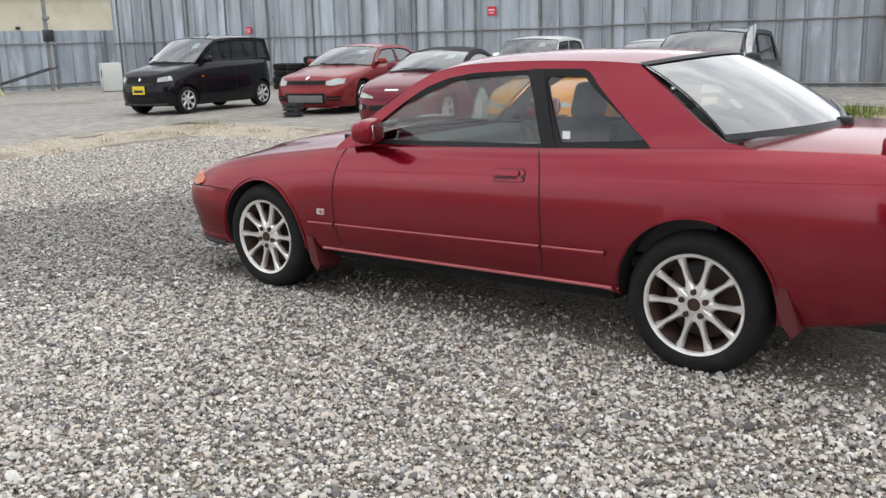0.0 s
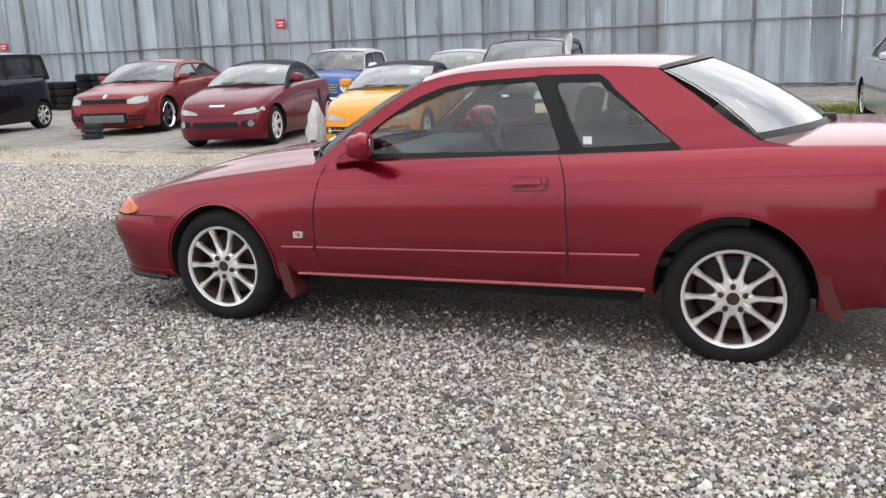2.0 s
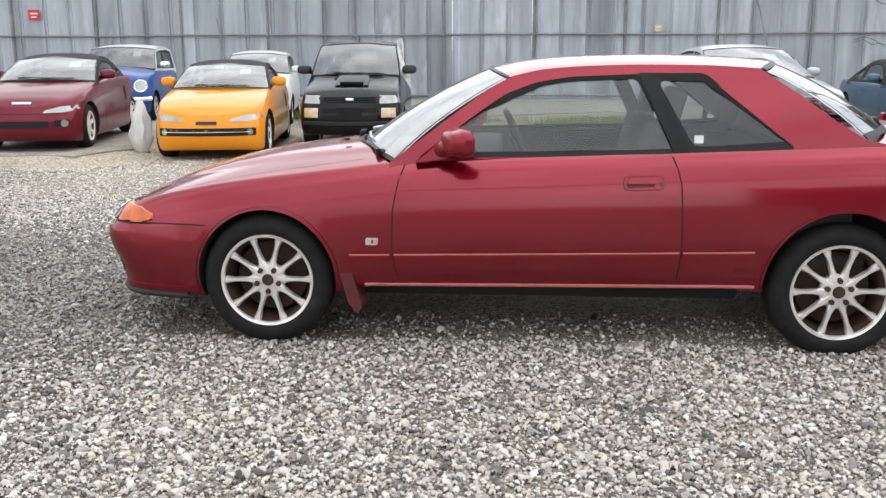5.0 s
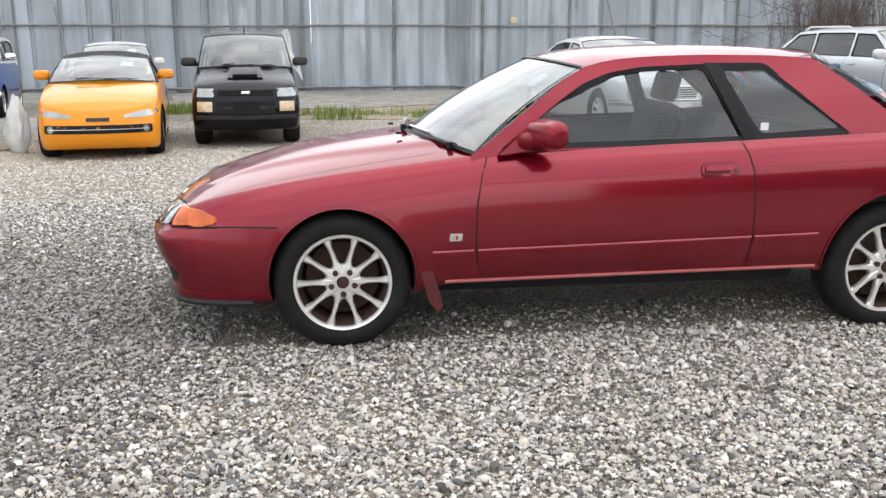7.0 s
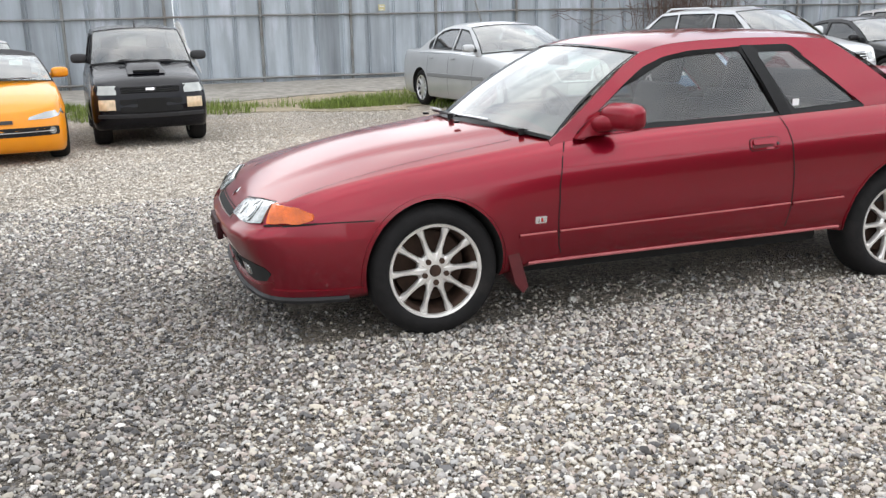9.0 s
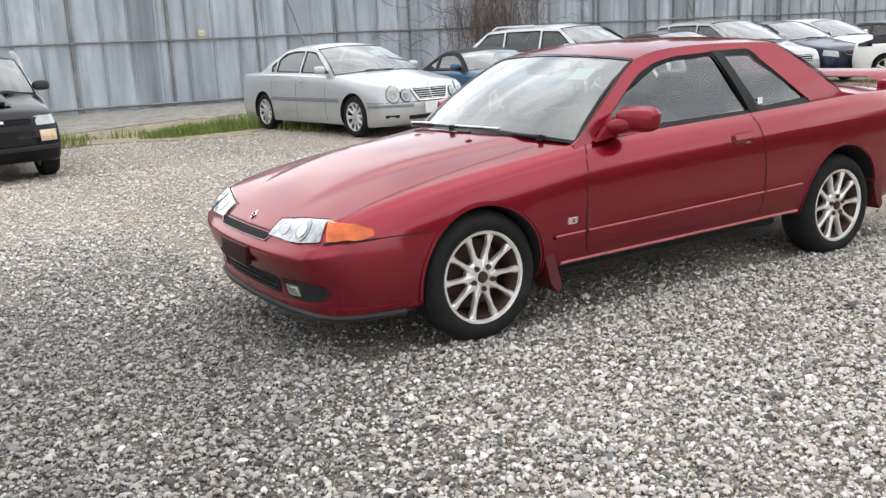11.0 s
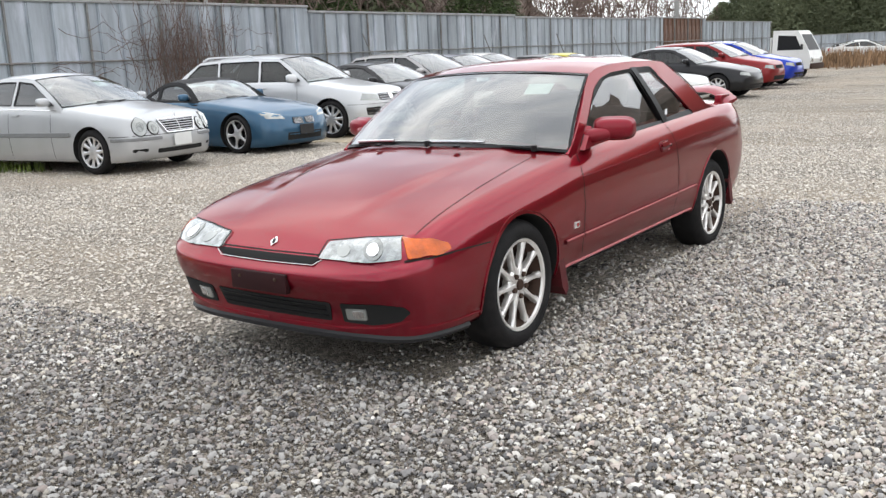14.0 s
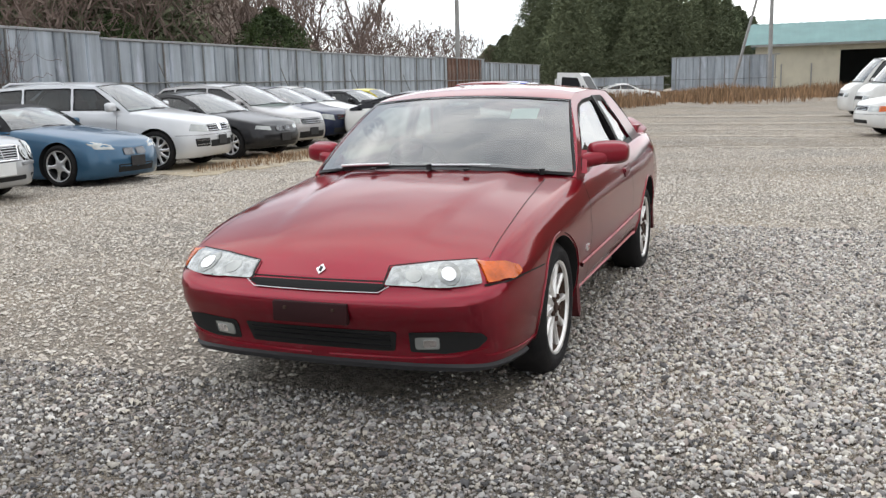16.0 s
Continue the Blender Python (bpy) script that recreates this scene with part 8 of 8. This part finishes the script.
for k in range(70):
    d = wr.uniform(48, 70)
    a = wr.uniform(35, 52)
    x, y = -4 + d * math.cos(radians(a)), -1 + d * math.sin(radians(a))
    if y > 22:
        clumps(wr, (x, y, 0), wr.uniform(3.4, 7.2), wr.uniform(2.0, 3.2), 2400, "ball", 0.2, V, F)
tagged(leaf_ob("brown_scrub", V, F, TWIG), "brown leafless scrub behind the fence", "scrub", kind="stuff")


V, F = [], []
for k in range(12000):
    x = wr.uniform(17, 71)
    y = 23 + abs(wr.normal(0, 5))
    top = 5.0 + 3.5 * noise.noise(Vector((x * 0.16, y * 0.1, 3.0))) + (1.5 if x < 36 else 0)
    z = top * wr.uniform(0.08, 1) ** 0.75
    l = wr.uniform(0.5, 1.5)
    u = np.array((wr.normal(0, 0.5), wr.normal(0, 0.5), abs(wr.normal(0.7, 0.4))))
    u = u / np.linalg.norm(u) * l
    w = np.cross(u, wr.normal(size=3))
    w = w / (np.linalg.norm(w) + 1e-6) * wr.uniform(0.02, 0.045)
    p = np.array((x, y, z))
    b = len(V)
    V += [tuple(p - w), tuple(p + w), tuple(p + u)]
    F.append((b, b + 1, b + 2))
tagged(mesh_ob("twig_thicket", V, F, TWIG), "thicket of fine bare twigs behind the fence", "thicket", kind="stuff")


def bush(x, y, h, rad, seed):
    r = np.random.RandomState(seed)
    V, F = [], []
    clumps(r, (x, y, 0.2), h, rad, 9000, "ball", 0.15, V, F)
    b = empty("evergreen_tree")
    leaf_ob("crown", V, F, BUSHY, b)
    part("trunk", tube_bm([(x, y, -0.1), (x + 0.1, y, h * 0.5), (x, y + 0.1, h * 0.8)], 0.22, 7, False, 0.05), BARK, b)
    tagged(b, "round dark green evergreen behind the fence", "tree")


bush(34.6, 22.4, 5.0, 2.0, 21)
bush(26.5, 24.8, 4.3, 1.5, 22)


def bare_tree(x, y, h, seed):
    r = random.Random(seed)
    t = empty("bare_tree", pose(x, y, 0))
    trunk, crown = bmesh.new(), bmesh.new()

    def grow(bm, p, d, length, rad, depth):
        pts = [p.copy()]
        for j in range(4):
            d = (d + Vector((r.uniform(-0.16, 0.16), r.uniform(-0.16, 0.16), r.uniform(-0.02, 0.12)))).normalized()
            p = p + d * (length / 4)
            pts.append(p.copy())
        tube(bm, pts, rad, 6 if depth < 2 else 3, False, rad * 0.55)
        if depth < 4:
            for k in range(r.randint(4, 5) if depth < 3 else 4):
                q = pts[r.randint(2, 4)]
                side = Vector((r.uniform(-1, 1), r.uniform(-1, 1), r.uniform(0.15, 0.9)))
                grow(crown, q, (d * 0.75 + side * 0.75).normalized(), length * r.uniform(0.5, 0.74), max(rad * 0.5, 0.016), depth + 1)

    grow(trunk, Vector((0, 0, -0.1)), Vector((r.uniform(-0.08, 0.08), 0, 1)), h * 0.42, h * 0.016, 0)
    part("trunk", trunk, BARK, t)
    part("crown", crown, TWIG, t, "bare twiggy crown", smooth=False)
    tagged(t, "tall leafless tree behind the fence", "tree", "bare trees")


for k, (x, y, h) in enumerate(((24.5, 26.5, 8.5), (28.0, 25.5, 9.5), (31.5, 27.5, 9.5), (37.5, 26.0, 9.5), (41.5, 27.0, 10.5), (45.5, 26.5, 9.5), (48.5, 29, 11), (54.0, 27.5, 10.5), (60.0, 30.0, 10.5), (21.0, 29.0, 9.0), (67, 31, 10), (51, 33, 12), (34, 32, 11))):
    bare_tree(x, y, h, 40 + k)


def pole(x, y, h, r0, lean, label):
    p = empty("utility_pole", pose(x, y, 0))
    part("shaft", tube_bm([(0, 0, -0.2), (lean * 0.5, 0, h * 0.5), (lean, 0, h)], r0, 10, False, r0 * 0.7), CONC_POLE, p)
    part("crossarm", box_bm(lean * 0.9, 0, h * 0.93, 0.09, 1.4, 0.09, 0.01), CONC_POLE, p)
    for yy in (-0.6, 0.6):
        part("insulator", tube_bm([(lean * 0.9, yy, h * 0.94), (lean * 0.9, yy, h * 0.94 + 0.2)], 0.05, 6), CONC_POLE, p)
    tagged(p, label, "utility pole")


pole(75.5, 1.1, 9.5, 0.19, 0, "grey concrete utility pole by the far fence")
pole(50.0, 18.6, 9.0, 0.17, 0, "grey concrete utility pole by the rusted fence")
pole(13.5, 19.3, 8.5, 0.15, 0, "grey utility pole behind the steel fence")
pole(15.8, 20.3, 8.0, 0.07, 0, "thin grey pole behind the steel fence")
lp = empty("utility_pole", pose(77.0, 4.2, 0))
part("shaft", tube_bm([(0, 0, -0.2), (0, -1.1, 4.5), (0, -2.2, 9)], 0.14, 9, False, 0.1), CONC_POLE, lp)
tagged(lp, "leaning grey utility pole by the far fence", "utility pole")


def shed():
    """The cream building with a pale teal roof and a wide dark doorway."""
    b = empty("shed_building")
    x0, y0, y1 = 88.0, 2.6, -22.0
    part("wall", box_bm(x0, (y0 + -4.6) / 2, 2.1, 0.25, y0 + 4.6, 4.2), CREAM, b)
    part("wall", box_bm(x0, -18.5, 2.1, 0.25, 7.0, 4.2), CREAM, b)
    part("door_lintel", box_bm(x0, -9.8, 4.0, 0.25, 10.4, 0.55), CREAM, b)
    part("end_wall", box_bm(x0 + 6, y0, 2.1, 12, 0.25, 4.2), CREAM, b)
    part("inside_wall", box_bm(x0 + 7, -9.8, 2.1, 0.2, 12, 4.2), DIM, b)
    part("inside_floor", box_bm(x0 + 3.5, -9.8, 0.02, 7, 12, 0.04), DIM, b)
    rb = bmesh.new()
    n = 60
    rows = []
    for i in range(n + 1):
        y = y0 + 1.0 - (y0 + 1.0 - y1) * i / n
        bump = 0.05 if i % 2 else 0.0
        rows.append([rb.verts.new(p) for p in ((x0 - 1.1, y, 4.35 + bump), (x0 + 6, y, 6.6 + bump), (x0 + 13, y, 4.35 + bump))])
    for a, c in zip(rows[:-1], rows[1:]):
        for k in range(2):
            rb.faces.new((a[k], a[k + 1], c[k + 1], c[k]))
    part("roof", rb, TEAL, b, "pale teal corrugated roof", smooth=False)
    part("eaves_board", box_bm(x0 - 1.0, (y0 + y1) / 2, 4.3, 0.1, y0 - y1 + 1, 0.22), CONC_POLE, b)
    for yy in (0.4, -2.2):
        part("downpipe", tube_bm([(x0 - 0.2, yy, 0), (x0 - 0.2, yy, 2.6)], 0.06, 6), CONC_POLE, b)
    tagged(b, "cream shed with a pale teal corrugated roof", "building")


shed()


def west_building():
    b = empty("cream_building")
    m = pose(-44.5, 15.5, 0, 0, 0, 62)
    part("wall", box_bm(0, 0, 2.0, 22, 7, 4.0, 0, 1, m), CREAM, b)
    part("roof_edge", box_bm(0, 0, 4.08, 22.4, 7.4, 0.16, 0, 1, m), CONC_POLE, b)
    part("vent", box_bm(3.5, -3.6, 3.1, 0.35, 0.2, 0.35, 0.02, 1, m), CONC_POLE, b)
    part("wall_lamp", box_bm(6.5, -3.62, 2.6, 0.2, 0.2, 0.14, 0.03, 1, m), DARK, b)
    tagged(b, "flat-roofed cream building behind the yard fence", "building")


west_building()
V, F = [], []
for x, y in ((-47, 30), (-44, 32), (-50, 34)):
    clumps(wr, (x, y, 0), 5.2, 1.6, 1800, "ball", 0.2, V, F)
for k in range(9):
    clumps(wr, (-36 + 2.0 * k, wr.uniform(29, 33), 0), 6.4 - 0.17 * k + wr.uniform(-0.3, 0.3), 1.9, 1700, "ball", 0.2, V, F)
tagged(leaf_ob("far_trees", V, F, TWIG), "brown trees beyond the yard fence", "woods", kind="stuff")


# ---- clutter in the yard ----
def fridge(x, y):
    f = empty("old_fridge", pose(x, y, 0.1, 0, 0, -25))
    white = material("off_white_enamel", (0.62, 0.63, 0.6), 0.4, var=0.1, scale=3, stain=(0.3, 0.25, 0.18), stain_amount=0.4)
    part("cabinet", box_bm(0, 0, 0.48, 0.62, 0.6, 0.92, 0.02), white, f)
    part("door", box_bm(0, -0.315, 0.52, 0.6, 0.03, 0.82, 0.01), white, f)
    part("handle", box_bm(0.24, -0.34, 0.6, 0.03, 0.03, 0.25, 0.008), DARK, f)
    tagged(f, "off-white old fridge standing by the fence", "fridge")


fridge(-23.6, 14.6)


def ladder(x, y):
    f = empty("ladder", pose(x, y, 0.1, 0, 0, 30))
    for s in (-0.2, 0.2):
        part("rail", tube_bm([(-1.4, s, 0.08), (1.5, s + 0.1, 0.85)], 0.025, 6), ALLOY_DARK, f)
    for k in range(8):
        t = (k + 0.5) / 8
        part("rung", tube_bm([(-1.4 + 2.9 * t, -0.2 + 0.1 * t, 0.08 + 0.77 * t), (-1.4 + 2.9 * t, 0.2 + 0.1 * t, 0.08 + 0.77 * t)], 0.016, 5), ALLOY_DARK, f)
    tagged(f, "dark metal ladder lying against a low pile", "ladder")


ladder(-25.3, 12.0)
st = part("guy_pole", tube_bm([(-24.4, 11.3, 0.02), (-25.4, 10.7, 2.4)], 0.03, 6), material("faded_yellow", (0.6, 0.58, 0.2), 0.6))
tagged(st, "thin faded yellow guy pole leaning in the yard", "pole")
gp = empty("gate_post", pose(-26.6, 14.2, 0))
part("post", tube_bm([(0, 0, 0), (0, 0, 3.4)], 0.07, 8), PIPE, gp)
part("meter_box", box_bm(0.1, 0, 2.0, 0.22, 0.3, 0.4, 0.02), ALLOY_DARK, gp)
part("bracket", box_bm(0.05, 0, 2.6, 0.16, 0.2, 0.12, 0.01), PIPE, gp)
tagged(gp, "steel gate post with a dark meter box", "post")


def tyre_stack(x, y, n, group):
    for k in range(n):
        bm = bmesh.new()
        lathe(bm, [(0.17, -0.085), (0.27, -0.1), (0.31, -0.06), (0.315, 0.06), (0.27, 0.1), (0.17, 0.085), (0.19, 0.0)], 22, close=True)
        ob = part("tyre", bm, RUBBER)
        ob.matrix_world = pose(x + rs.uniform(-.03, .03), y + rs.uniform(-.03, .03), 0.2 + 0.2 * k, 90)
        tagged(ob, "worn black tyre stacked before the steel fence", "tyre", group)


for sx, sy, sn in ((-17.45, 16.6, 4), (-16.75, 16.5, 4), (-16.1, 16.65, 5), (-15.45, 16.55, 5)):
    tyre_stack(sx, sy, sn, "stacked tyres")


def crate(x, y):
    c = empty("bottle_crate", Matrix.Translation((x, y, 0.1)) @ Matrix.Diagonal((0.72, 0.72, 0.85, 1)) @ pose(0, 0, 0, 0, 0, 20))
    part("base", box_bm(0, 0, 0.02, 0.42, 0.32, 0.03, 0.005), DARK, c)
    for s in (-1, 1):
        for zz in (0.08, 0.18, 0.28):
            part("slat", box_bm(0, s * 0.155, zz, 0.42, 0.012, 0.06, 0.004), DARK, c)
            part("slat", box_bm(s * 0.205, 0, zz, 0.012, 0.32, 0.06, 0.004), DARK, c)
    for k in range(6):
        part("bottle", tube_bm([(-0.13 + 0.13 * (k % 3), -0.07 + 0.14 * (k // 3), 0.04), (-0.13 + 0.13 * (k % 3), -0.07 + 0.14 * (k // 3), 0.3)], 0.05, 8, False, 0.03), ALLOY_DARK, c)
    tagged(c, "dark plastic crate full of clutter", "crate")


crate(-8.72, 8.62)

bg = bmesh.new()
bmesh.ops.create_icosphere(bg, subdivisions=3, radius=1)
for v in bg.verts:
    q = noise.noise(v.co * 2.3) * 0.25 + noise.noise(v.co * 6) * 0.1
    t = (v.co.z + 1) / 2
    v.co = Vector((v.co.x * (0.2 - 0.12 * t) * (1 + q), v.co.y * (0.18 - 0.11 * t) * (1 + q), 0.72 * t * (1 + 0.3 * q)))
bag = part("plastic_bag", bg, MILKY)
bag.matrix_world = pose(-3.72, 7.65, 0.02)
tagged(bag, "crumpled milky plastic bag beside the orange car", "bag")
